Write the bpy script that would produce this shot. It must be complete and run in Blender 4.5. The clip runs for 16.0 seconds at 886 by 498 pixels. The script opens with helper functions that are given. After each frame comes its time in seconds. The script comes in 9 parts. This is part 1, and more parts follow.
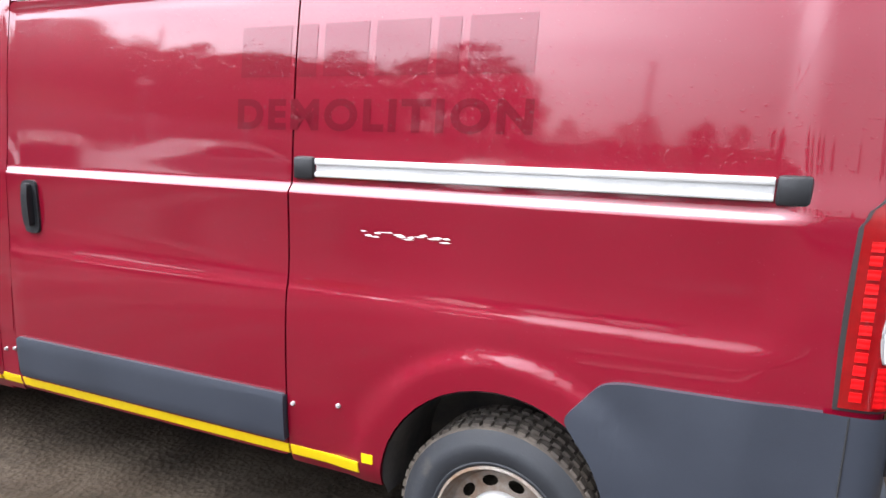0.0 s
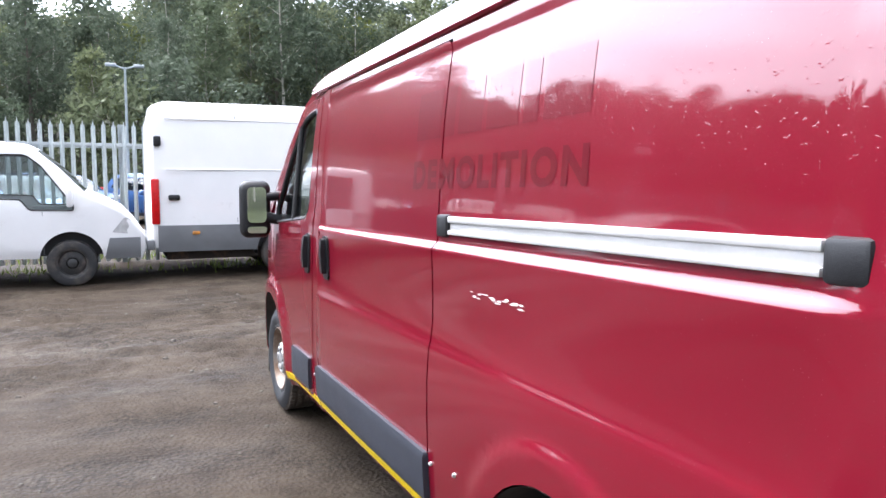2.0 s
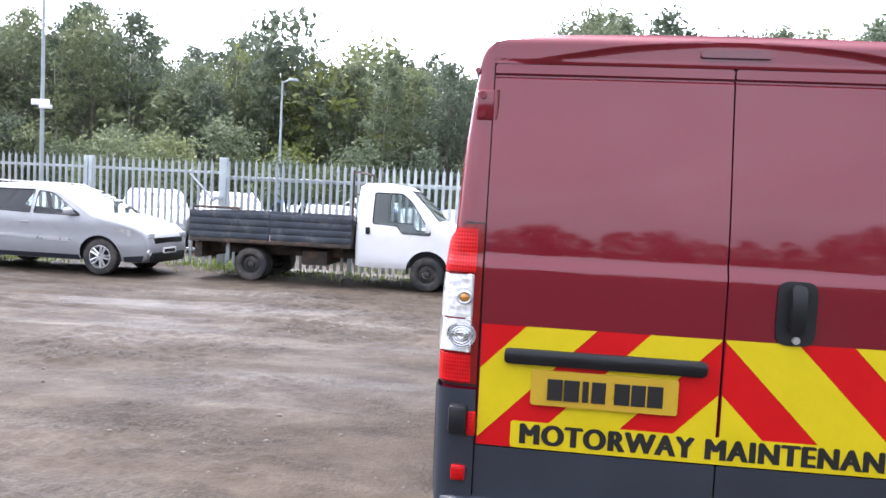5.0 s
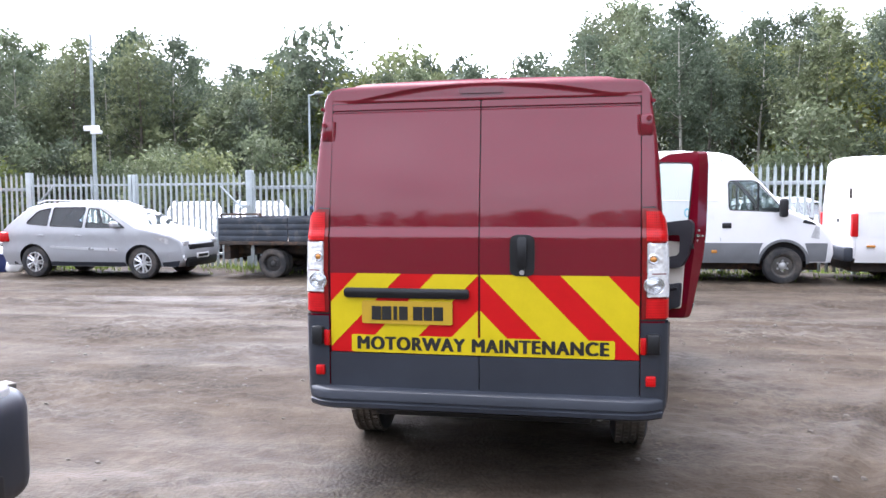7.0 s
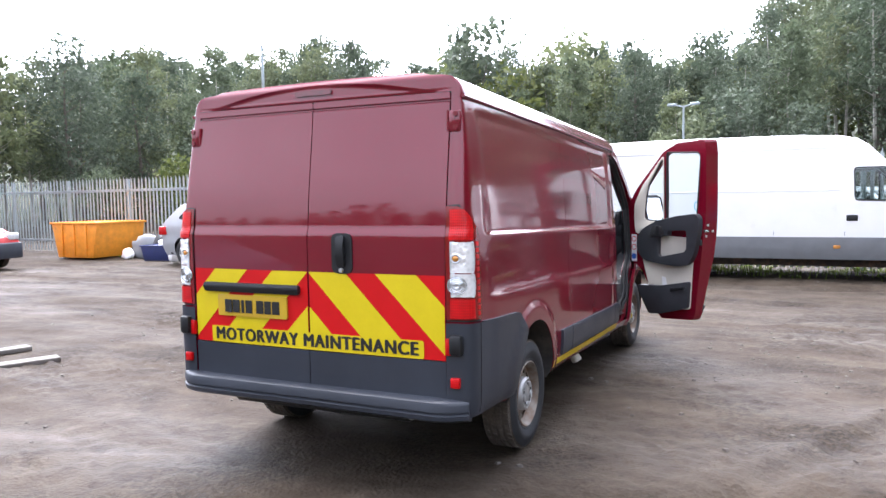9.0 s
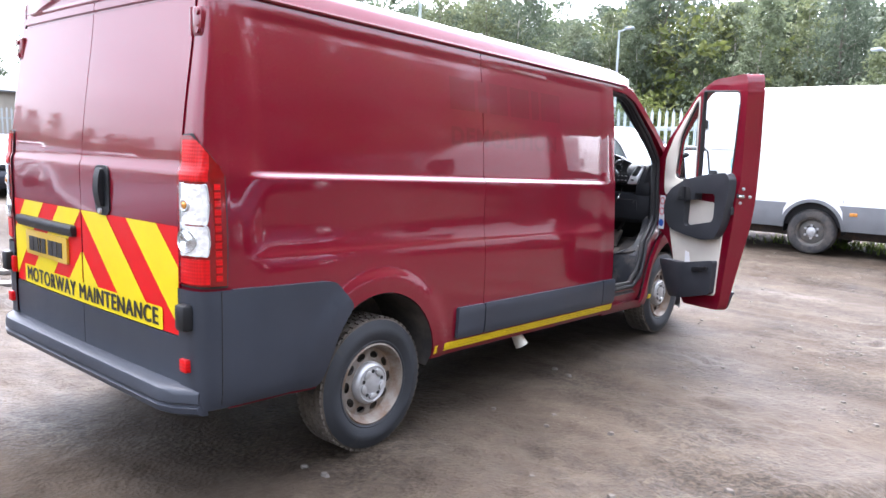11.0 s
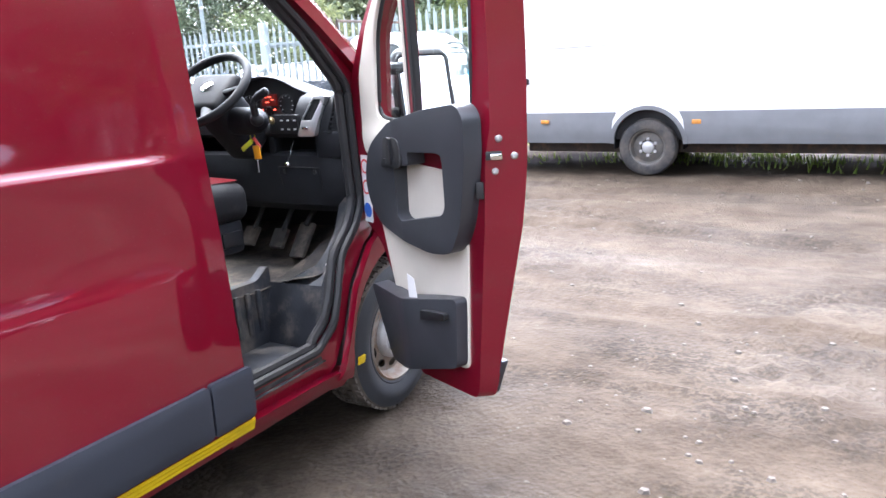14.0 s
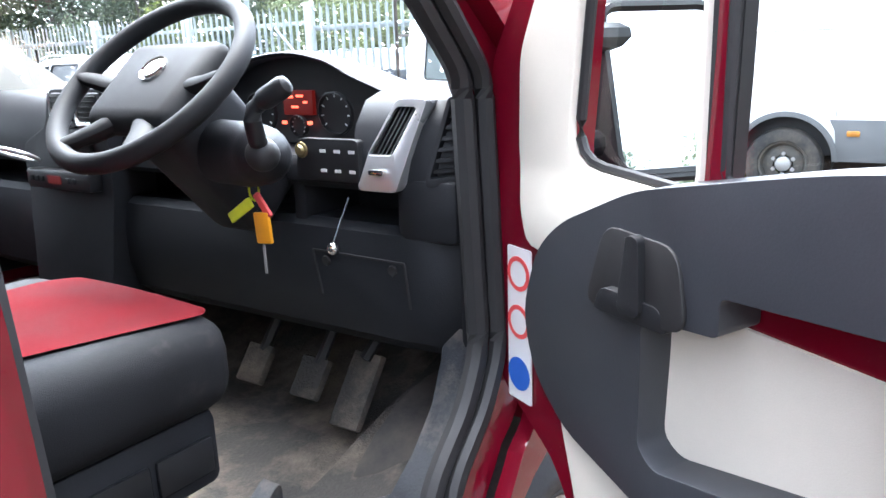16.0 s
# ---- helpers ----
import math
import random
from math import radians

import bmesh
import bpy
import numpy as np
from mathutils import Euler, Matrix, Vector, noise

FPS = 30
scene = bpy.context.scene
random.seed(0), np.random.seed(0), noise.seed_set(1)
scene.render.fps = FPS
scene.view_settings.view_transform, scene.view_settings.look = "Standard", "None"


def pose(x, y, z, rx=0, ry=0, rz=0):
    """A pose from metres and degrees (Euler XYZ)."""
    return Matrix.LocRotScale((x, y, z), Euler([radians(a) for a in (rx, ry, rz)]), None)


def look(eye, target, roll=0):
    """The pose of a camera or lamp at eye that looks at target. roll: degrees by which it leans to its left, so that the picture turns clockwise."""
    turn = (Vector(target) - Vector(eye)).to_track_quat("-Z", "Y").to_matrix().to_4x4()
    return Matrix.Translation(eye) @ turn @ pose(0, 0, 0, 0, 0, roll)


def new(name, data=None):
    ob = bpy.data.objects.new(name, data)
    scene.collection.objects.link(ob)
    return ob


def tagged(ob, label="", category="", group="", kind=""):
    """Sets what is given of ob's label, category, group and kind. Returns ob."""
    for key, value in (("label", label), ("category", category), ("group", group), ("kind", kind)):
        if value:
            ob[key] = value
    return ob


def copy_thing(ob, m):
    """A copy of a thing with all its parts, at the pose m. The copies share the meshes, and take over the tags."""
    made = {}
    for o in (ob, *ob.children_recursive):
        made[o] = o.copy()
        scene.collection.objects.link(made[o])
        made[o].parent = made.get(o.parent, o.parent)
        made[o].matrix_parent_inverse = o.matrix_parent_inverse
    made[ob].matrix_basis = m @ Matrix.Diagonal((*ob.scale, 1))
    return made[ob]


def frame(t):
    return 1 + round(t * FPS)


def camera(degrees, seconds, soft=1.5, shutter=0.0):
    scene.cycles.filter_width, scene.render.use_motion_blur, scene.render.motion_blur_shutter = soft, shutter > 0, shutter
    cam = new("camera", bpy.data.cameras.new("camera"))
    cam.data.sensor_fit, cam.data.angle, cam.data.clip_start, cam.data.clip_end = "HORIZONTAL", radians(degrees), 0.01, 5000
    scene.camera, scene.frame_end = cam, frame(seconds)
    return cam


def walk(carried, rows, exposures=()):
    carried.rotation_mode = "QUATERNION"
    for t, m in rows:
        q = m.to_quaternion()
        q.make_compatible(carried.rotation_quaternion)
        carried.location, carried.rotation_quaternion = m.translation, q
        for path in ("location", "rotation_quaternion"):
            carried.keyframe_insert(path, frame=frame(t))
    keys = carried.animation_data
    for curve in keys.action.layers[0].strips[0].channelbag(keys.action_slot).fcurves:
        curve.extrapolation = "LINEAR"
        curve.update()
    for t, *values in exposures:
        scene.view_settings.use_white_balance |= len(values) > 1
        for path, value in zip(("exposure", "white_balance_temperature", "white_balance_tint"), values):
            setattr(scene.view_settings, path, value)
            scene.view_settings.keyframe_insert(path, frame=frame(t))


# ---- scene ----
cam = camera(62.3, 16.0)
PATH = [
    (0, (-0.266, -2.951, 1.678), (-1.123, -1.186, 1.289), 2.3),
    (0.5, (-0.021, -2.801, 1.649), (-1.265, -1.279, 1.281), -0.1),
    (1, (0.117, -2.523, 1.632), (-1.369, -1.221, 1.319), 1.1),
    (1.5, (0.242, -2.215, 1.649), (-1.409, -1.122, 1.364), 0.7),
    (2, (0.457, -1.984, 1.633), (-1.352, -1.157, 1.421), 0.5),
    (2.5, (0.701, -1.705, 1.655), (-1.226, -1.216, 1.44), 3.5),
    (3, (1.035, -1.504, 1.677), (-0.93, -1.175, 1.495), 3.7),
    (3.5, (1.39, -1.292, 1.669), (-0.603, -1.267, 1.507), 5.4),
    (4, (1.819, -1.178, 1.683), (-0.175, -1.289, 1.57), 4.6),
    (4.2, (1.989, -1.095, 1.672), (-0.002, -1.259, 1.576), 4.1),
    (6.3, (3.69, -0.034, 1.654), (1.71, -0.267, 1.498), 1.1),
    (6.5, (3.806, 0.088, 1.661), (1.826, -0.15, 1.517), 0.1),
    (7, (4.017, 0.538, 1.629), (2.053, 0.183, 1.5), -0.3),
    (7.5, (4.04, 1.038, 1.636), (2.102, 0.559, 1.511), 1.0),
    (8, (3.968, 1.588, 1.67), (2.04, 1.066, 1.562), 0.5),
    (8.2, (3.902, 1.798, 1.66), (1.992, 1.211, 1.565), 0.3),
    (10.3, (2.298, 3.43, 1.627), (0.719, 2.23, 1.368), 0.6),
    (10.5, (2.099, 3.534, 1.614), (0.534, 2.314, 1.36), 2.5),
    (11, (1.529, 3.6, 1.589), (0.025, 2.314, 1.302), 1.6),
    (11.5, (0.925, 3.574, 1.58), (-0.573, 2.289, 1.255), -0.9),
    (12, (0.344, 3.515, 1.569), (-1.147, 2.229, 1.217), -0.7),
    (12.5, (-0.219, 3.355, 1.591), (-1.727, 2.091, 1.237), -1.1),
    (13, (-0.808, 3.205, 1.59), (-2.37, 2.006, 1.235), -2.6),
    (13.5, (-1.33, 3.011, 1.561), (-2.959, 1.926, 1.149), -3.5),
    (14, (-1.815, 2.761, 1.567), (-3.496, 1.801, 1.065), -3.4),
    (14.5, (-2.265, 2.459, 1.575), (-3.898, 1.412, 1.089), 0.0),
    (15, (-2.600, 2.151, 1.570), (-4.212, 1.060, 1.113), -1.6),
    (15.5, (-2.930, 1.842, 1.545), (-4.545, 0.761, 1.068), -1.5),
    (16, (-3.187, 1.567, 1.524), (-4.811, 0.519, 1.007), -2.0),
]
EXPOSURES = [(0.0, 1.75, 6250, 11), (1.0, 1.92, 6100, 11), (2.0, 1.72, 6050, 12), (2.6, 1.65, 6000, 13), (4.0, 1.95, 6000, 15), (8.2, 2.05, 6000, 15), (10.3, 2.35, 6000, 15), (12.0, 2.95, 5950, 16), (13.5, 2.95, 5950, 15), (15.0, 2.98, 5950, 14), (16.0, 3.25, 5950, 11)]
walk(cam, [(t, look(eye, target, roll)) for t, eye, target, roll in PATH], EXPOSURES)

# ---- daylight: bright overcast sky ----
world = bpy.data.worlds.new("overcast_sky")
scene.world = world
world.use_nodes = True
_n, _l = world.node_tree.nodes, world.node_tree.links
_n.clear()
SUN_ELEV, SUN_ROT = 72.4, -146.3
_sky = _n.new("ShaderNodeTexSky")
_sky.sky_type, _sky.sun_disc = "NISHITA", False
_sky.sun_elevation, _sky.sun_rotation = radians(SUN_ELEV), radians(SUN_ROT)
_sky.air_density, _sky.dust_density, _sky.ozone_density = 1.0, 6.0, 0.5
_hs = _n.new("ShaderNodeHueSaturation")
_hs.inputs["Saturation"].default_value = 0.46
_tc = _n.new("ShaderNodeTexCoord")
_mp = _n.new("ShaderNodeMapping")
_mp.inputs["Scale"].default_value = (2.2, 2.2, 6.0)
_cl = _n.new("ShaderNodeTexNoise")
_cl.inputs["Scale"].default_value, _cl.inputs["Detail"].default_value = 1.6, 6.0
_cr = _n.new("ShaderNodeValToRGB")
_cr.color_ramp.elements[0].position, _cr.color_ramp.elements[0].color = 0.32, (0.86, 0.86, 0.88, 1)
_cr.color_ramp.elements[1].position, _cr.color_ramp.elements[1].color = 0.66, (1.12, 1.12, 1.11, 1)
_deck = _n.new("ShaderNodeMix")
_deck.data_type = "RGBA"
_deck.inputs["Factor"].default_value = 0.6
_deck.inputs["B"].default_value = (1.95, 2.0, 2.12, 1)
_mx = _n.new("ShaderNodeMix")
_mx.data_type, _mx.blend_type = "RGBA", "MULTIPLY"
_mx.inputs["Factor"].default_value = 1.0
# the cloud is brightest towards the hidden sun and dimmer behind
_glow = _n.new("ShaderNodeVectorMath")
_glow.operation = "DOT_PRODUCT"
_glow.inputs[1].default_value = Vector((-0.80, -0.50, 0.33)).normalized()
_gr = _n.new("ShaderNodeMapRange")
_gr.interpolation_type = "SMOOTHSTEP"
_gr.inputs["From Min"].default_value, _gr.inputs["From Max"].default_value = 0.50, 1.0
_gr.inputs["To Min"].default_value, _gr.inputs["To Max"].default_value = 1.0, 3.9
_gm = _n.new("ShaderNodeVectorMath")
_gm.operation = "SCALE"
# and, as under any overcast, brighter overhead than at the horizon
_up = _n.new("ShaderNodeSeparateXYZ")
_zen = _n.new("ShaderNodeMapRange")
_zen.inputs["From Min"].default_value, _zen.inputs["From Max"].default_value = 0.15, 1.0
_zen.inputs["To Min"].default_value, _zen.inputs["To Max"].default_value = 0.95, 1.5
_gz = _n.new("ShaderNodeMath")
_gz.operation = "MULTIPLY"
_bg = _n.new("ShaderNodeBackground")
_bg.inputs["Strength"].default_value = 0.225
_out = _n.new("ShaderNodeOutputWorld")
_l.new(_sky.outputs["Color"], _hs.inputs["Color"])
_l.new(_tc.outputs["Generated"], _mp.inputs["Vector"])
_l.new(_mp.outputs["Vector"], _cl.inputs["Vector"])
_l.new(_cl.outputs["Fac"], _cr.inputs["Fac"])
_l.new(_hs.outputs["Color"], _deck.inputs["A"])
_l.new(_deck.outputs["Result"], _mx.inputs["A"])
_l.new(_cr.outputs["Color"], _mx.inputs["B"])
_l.new(_tc.outputs["Generated"], _glow.inputs[0])
_l.new(_glow.outputs["Value"], _gr.inputs["Value"])
_l.new(_mx.outputs["Result"], _gm.inputs[0])
_l.new(_tc.outputs["Generated"], _up.inputs["Vector"])
_l.new(_up.outputs["Z"], _zen.inputs["Value"])
_l.new(_gr.outputs["Result"], _gz.inputs[0])
_l.new(_zen.outputs["Result"], _gz.inputs[1])
_l.new(_gz.outputs["Value"], _gm.inputs["Scale"])
_l.new(_gm.outputs["Vector"], _bg.inputs["Color"])
_l.new(_bg.outputs["Background"], _out.inputs["Surface"])
sun = new("sun", bpy.data.lights.new("sun", "SUN"))
sun.data.energy, sun.data.angle, sun.data.color = 0.3, radians(45), (1.0, 0.985, 0.96)
sun.matrix_world = look((-3.0, -4.5, 17), (0, 0, 0))

# ---- materials ----
def material(name):
    m = bpy.data.materials.new(name)
    m.use_nodes = True
    return m, m.node_tree.nodes, m.node_tree.links, m.node_tree.nodes["Principled BSDF"]


def noise_node(nt, scale, detail=4.0, rough=0.55, coords="Object", stretch=None):
    nodes, links = nt.nodes, nt.links
    tc = nodes.new("ShaderNodeTexCoord")
    no = nodes.new("ShaderNodeTexNoise")
    no.inputs["Scale"].default_value, no.inputs["Detail"].default_value, no.inputs["Roughness"].default_value = scale, detail, rough
    if stretch:
        mp = nodes.new("ShaderNodeMapping")
        mp.inputs["Scale"].default_value = stretch
        links.new(tc.outputs[coords], mp.inputs["Vector"])
        links.new(mp.outputs["Vector"], no.inputs["Vector"])
    else:
        links.new(tc.outputs[coords], no.inputs["Vector"])
    return no


def ramp(nt, source, stops):
    r = nt.nodes.new("ShaderNodeValToRGB")
    while len(r.color_ramp.elements) < len(stops):
        r.color_ramp.elements.new(0.5)
    for e, (p, c) in zip(r.color_ramp.elements, stops):
        e.position = p
        e.color = (*c, 1) if isinstance(c, tuple) else (c, c, c, 1)
    nt.links.new(source, r.inputs["Fac"])
    return r


def mix(nt, fac, a, b, blend="MIX"):
    m = nt.nodes.new("ShaderNodeMix")
    m.data_type, m.blend_type = "RGBA", blend
    for slot, v in (("Factor", fac), ("A", a), ("B", b)):
        if isinstance(v, (int, float)):
            m.inputs[slot].default_value = v if slot == "Factor" else (v, v, v, 1)
        elif isinstance(v, tuple):
            m.inputs[slot].default_value = (*v, 1)
        else:
            nt.links.new(v, m.inputs[slot])
    return m.outputs["Result"]


def bump(nt, bsdf, source, strength, distance=0.01):
    b = nt.nodes.new("ShaderNodeBump")
    b.inputs["Strength"].default_value, b.inputs["Distance"].default_value = strength, distance
    nt.links.new(source, b.inputs["Height"])
    nt.links.new(b.outputs["Normal"], bsdf.inputs["Normal"])
    return b


def surface(name, color, rough, metal=0.0, vary=0.12, scale=6.0, grain=60.0, relief=0.0, coat=0.0, spec=0.5, dirt=None, dirt_at=(0.55, 0.75)):
    """A surface with variation at two scales, optional dirt and fine relief."""
    m, nodes, links, b = material(name)
    nt = m.node_tree
    big = noise_node(nt, scale, 5.0)
    fine = noise_node(nt, grain, 3.0)
    lo, hi = tuple(c * (1 - vary) for c in color), tuple(min(1, c * (1 + vary)) for c in color)
    col = ramp(nt, big.outputs["Fac"], [(0.3, lo), (0.7, hi)]).outputs["Color"]
    gr = ramp(nt, fine.outputs["Fac"], [(0.3, 1 - vary * 0.6), (0.7, 1.0)]).outputs["Color"]
    col = mix(nt, 1.0, col, gr, "MULTIPLY")
    rr = ramp(nt, big.outputs["Fac"], [(0.3, max(0.02, rough * 0.85)), (0.7, min(1, rough * 1.15))]).outputs["Color"]
    if dirt:
        dn = noise_node(nt, scale * 0.7 + 0.3, 8.0, 0.7)
        mask = ramp(nt, dn.outputs["Fac"], [(dirt_at[0], 0.0), (dirt_at[1], 1.0)]).outputs["Color"]
        col = mix(nt, mask, col, dirt)
        rr = mix(nt, mask, rr, (0.8, 0.8, 0.8))
    links.new(col, b.inputs["Base Color"])
    links.new(rr, b.inputs["Roughness"])
    b.inputs["Metallic"].default_value = metal
    b.inputs["Coat Weight"].default_value = coat
    b.inputs["Coat Roughness"].default_value = 0.03
    b.inputs["Specular IOR Level"].default_value = spec
    if relief:
        bump(nt, b, fine.outputs["Fac"], relief, 0.004)
    return m


def glass(name, tint, rough=0.0, drops=False):
    m, nodes, links, b = material(name)
    nt = m.node_tree
    out = nodes["Material Output"]
    tr = nodes.new("ShaderNodeBsdfTransparent")
    tr.inputs["Color"].default_value = (*tint, 1)
    gl = nodes.new("ShaderNodeBsdfGlossy")
    gl.inputs["Roughness"].default_value = rough + 0.01
    lw = nodes.new("ShaderNodeLayerWeight")
    lw.inputs["Blend"].default_value = 0.5
    pw = nodes.new("ShaderNodeMath")
    pw.operation = "POWER"
    pw.inputs[1].default_value = 4.0
    links.new(lw.outputs["Facing"], pw.inputs[0])
    fr = nodes.new("ShaderNodeMath")
    fr.operation = "MULTIPLY_ADD"
    fr.inputs[1].default_value, fr.inputs[2].default_value = 0.85, 0.06
    links.new(pw.outputs["Value"], fr.inputs[0])
    ms = nodes.new("ShaderNodeMixShader")
    links.new(fr.outputs["Value"], ms.inputs["Fac"])
    links.new(tr.outputs["BSDF"], ms.inputs[1])
    links.new(gl.outputs["BSDF"], ms.inputs[2])
    last = ms.outputs["Shader"]
    if drops:
        tc = nodes.new("ShaderNodeTexCoord")
        vo = nodes.new("ShaderNodeTexVoronoi")
        vo.inputs["Scale"].default_value = 64.0
        links.new(tc.outputs["Object"], vo.inputs["Vector"])
        mask = ramp(nt, vo.outputs["Distance"], [(0.20, 1.0), (0.26, 0.0)])
        no = noise_node(nt, 25.0, 2.0)
        m2 = ramp(nt, no.outputs["Fac"], [(0.46, 0.0), (0.58, 0.42)])
        f = mix(nt, 1.0, mask.outputs["Color"], m2.outputs["Color"], "MULTIPLY")
        df = nodes.new("ShaderNodeBsdfTranslucent")
        df.inputs["Color"].default_value = (0.9, 0.92, 0.92, 1)
        ms2 = nodes.new("ShaderNodeMixShader")
        links.new(f, ms2.inputs["Fac"])
        links.new(last, ms2.inputs[1])
        links.new(df.outputs["BSDF"], ms2.inputs[2])
        last = ms2.outputs["Shader"]
    links.new(last, out.inputs["Surface"])
    return m


def paint_red(name="red_paint", k=1.0):
    """Oxidised dark red coachwork with water drops, dust and a glossy coat."""
    m, nodes, links, b = material(name)
    nt = m.node_tree
    big = noise_node(nt, 1.6, 6.0)
    fine = noise_node(nt, 180.0, 2.0)
    drops = noise_node(nt, 70.0, 1.0)
    col = ramp(nt, big.outputs["Fac"], [(0.25, (0.134 * k, 0.0011 * k, 0.0102 * k)), (0.75, (0.154 * k, 0.0018 * k, 0.0130 * k))]).outputs["Color"]
    dust = ramp(nt, fine.outputs["Fac"], [(0.71, 0.0), (0.79, 0.25)]).outputs["Color"]
    col = mix(nt, dust, col, (0.30, 0.15, 0.16))
    links.new(col, b.inputs["Base Color"])
    b.inputs["Roughness"].default_value = 0.40
    b.inputs["Metallic"].default_value = 0.12
    b.inputs["Specular IOR Level"].default_value = 0.08
    b.inputs["Coat Weight"].default_value = 1.0
    b.inputs["Coat IOR"].default_value = 1.62
    cr = ramp(nt, big.outputs["Fac"], [(0.3, 0.03), (0.7, 0.075)]).outputs["Color"]
    links.new(cr, b.inputs["Coat Roughness"])
    wet = ramp(nt, drops.outputs["Fac"], [(0.66, 0.0), (0.72, 1.0)]).outputs["Color"]
    bp = nodes.new("ShaderNodeBump")
    bp.inputs["Strength"].default_value, bp.inputs["Distance"].default_value = 0.10, 0.002
    links.new(wet, bp.inputs["Height"])
    links.new(bp.outputs["Normal"], b.inputs["Coat Normal"])
    return m


RED = paint_red()
RED_MATT = paint_red("ghost_lettering", 0.80)
RED_MATT.node_tree.nodes["Principled BSDF"].inputs["Coat IOR"].default_value = 1.52
TRIM = surface("grey_plastic", (0.025, 0.0300, 0.041), 0.42, vary=0.15, scale=3, grain=300, relief=0.15, dirt=(0.060, 0.058, 0.058), dirt_at=(0.62, 0.95))
BLACK = surface("black_plastic", (0.013, 0.0138, 0.0155), 0.42, vary=0.2, scale=8, grain=400, relief=0.12, spec=0.35)
TREAD = surface("muddy_tread", (0.080, 0.066, 0.054), 0.9, vary=0.35, scale=14, grain=120, relief=0.4, dirt=(0.115, 0.094, 0.074), dirt_at=(0.42, 0.70))
SIDEWALL = surface("black_sidewall", (0.017, 0.0195, 0.024), 0.6, vary=0.2, scale=9, grain=160, relief=0.15, dirt=(0.075, 0.065, 0.055), dirt_at=(0.60, 0.85))
RUBBER = surface("tyre_rubber", (0.020, 0.021, 0.023), 0.75, vary=0.25, scale=5, grain=120, relief=0.25, dirt=(0.105, 0.088, 0.072), dirt_at=(0.44, 0.72))
SEAL = surface("rubber_seal", (0.012, 0.012, 0.013), 0.6, vary=0.2)
LINER = surface("muddy_arch_liner", (0.030, 0.028, 0.027), 0.85, vary=0.3, scale=6, dirt=(0.085, 0.070, 0.056), dirt_at=(0.40, 0.72))
STEEL = surface("silver_steel", (0.42, 0.42, 0.42), 0.42, metal=0.5, vary=0.15, scale=9, dirt=(0.22, 0.17, 0.13), dirt_at=(0.58, 0.80))
RIM = surface("rusty_silver_rim", (0.21, 0.185, 0.16), 0.5, metal=0.3, vary=0.2, scale=9, grain=90, dirt=(0.15, 0.095, 0.06), dirt_at=(0.44, 0.62))
ALU = surface("aluminium_rail", (0.55, 0.55, 0.54), 0.38, metal=0.35, vary=0.08, scale=5)
YELLOW = surface("yellow_tape", (0.62, 0.43, 0.0), 0.4, vary=0.08, scale=12, dirt=(0.25, 0.18, 0.08), dirt_at=(0.66, 0.85))
CHEV_Y = surface("yellow_reflective_film", (0.60, 0.47, 0.002), 0.45, vary=0.05, coat=0.1, spec=0.3)
CHEV_R = surface("red_reflective_film", (0.50, 0.004, 0.005), 0.5, vary=0.06, coat=0.05, spec=0.2)
PLATE_Y = surface("number_plate_yellow", (0.50, 0.32, 0.02), 0.3, vary=0.05, coat=0.5)
INK = surface("black_lettering", (0.012, 0.012, 0.012), 0.45, vary=0.1)
WHITE = surface("white_paint", (0.80, 0.80, 0.80), 0.35, vary=0.03, scale=2, coat=0.5, dirt=(0.55, 0.53, 0.50), dirt_at=(0.62, 0.95))
SILVER = surface("silver_paint", (0.37, 0.38, 0.395), 0.45, metal=0.1, vary=0.04, coat=0.15, spec=0.3)
CREAM = surface("cream_trim", (0.62, 0.58, 0.50), 0.8, vary=0.06, scale=4, grain=500, relief=0.1)
# cab plastic in two tones: darkened for the dash, lightened for the daylit door
DARKTRIM = surface("dark_cab_plastic", (0.0145, 0.0158, 0.0188), 0.55, vary=0.25, scale=7, grain=350, relief=0.14, spec=0.22, dirt=(0.06, 0.055, 0.05), dirt_at=(0.62, 0.95))
DOORP = surface("smooth_lit_door_plastic", (0.031, 0.034, 0.040), 0.40, vary=0.18, scale=5, grain=350, relief=0.07, spec=0.5, dirt=(0.085, 0.08, 0.075), dirt_at=(0.62, 0.95))
STEP = surface("worn_step_plastic", (0.024, 0.027, 0.033), 0.5, vary=0.4, scale=9, grain=200, relief=0.3, dirt=(0.12, 0.105, 0.09), dirt_at=(0.50, 0.70))
MUDMAT = surface("muddy_floor_mat", (0.05, 0.045, 0.04), 0.9, vary=0.4, scale=7, grain=140, relief=0.6, dirt=(0.16, 0.128, 0.096), dirt_at=(0.45, 0.66))
SEAT_RED = surface("red_seat_cloth", (0.130, 0.0085, 0.0125), 0.9, vary=0.2, scale=6, grain=600, relief=0.4, spec=0.08, dirt=(0.13, 0.055, 0.05), dirt_at=(0.58, 0.85))
SEAT_BLK = surface("black_seat_cloth", (0.015, 0.0155, 0.0175), 0.7, vary=0.3, scale=6, grain=600, relief=0.3, spec=0.2, dirt=(0.07, 0.065, 0.06), dirt_at=(0.62, 0.88))
SATIN = surface("satin_silver_plastic", (0.55, 0.56, 0.57), 0.3, metal=0.7, vary=0.05)
GRIP = surface("worn_black_grip", (0.014, 0.0150, 0.017), 0.62, vary=0.25, scale=9, grain=500, relief=0.08, spec=0.3)
CHROME = surface("chrome", (0.8, 0.8, 0.8), 0.12, metal=1.0, vary=0.04)
GALV = surface("galvanised_steel", (0.36, 0.40, 0.405), 0.5, metal=0.25, vary=0.14, scale=4, grain=40)
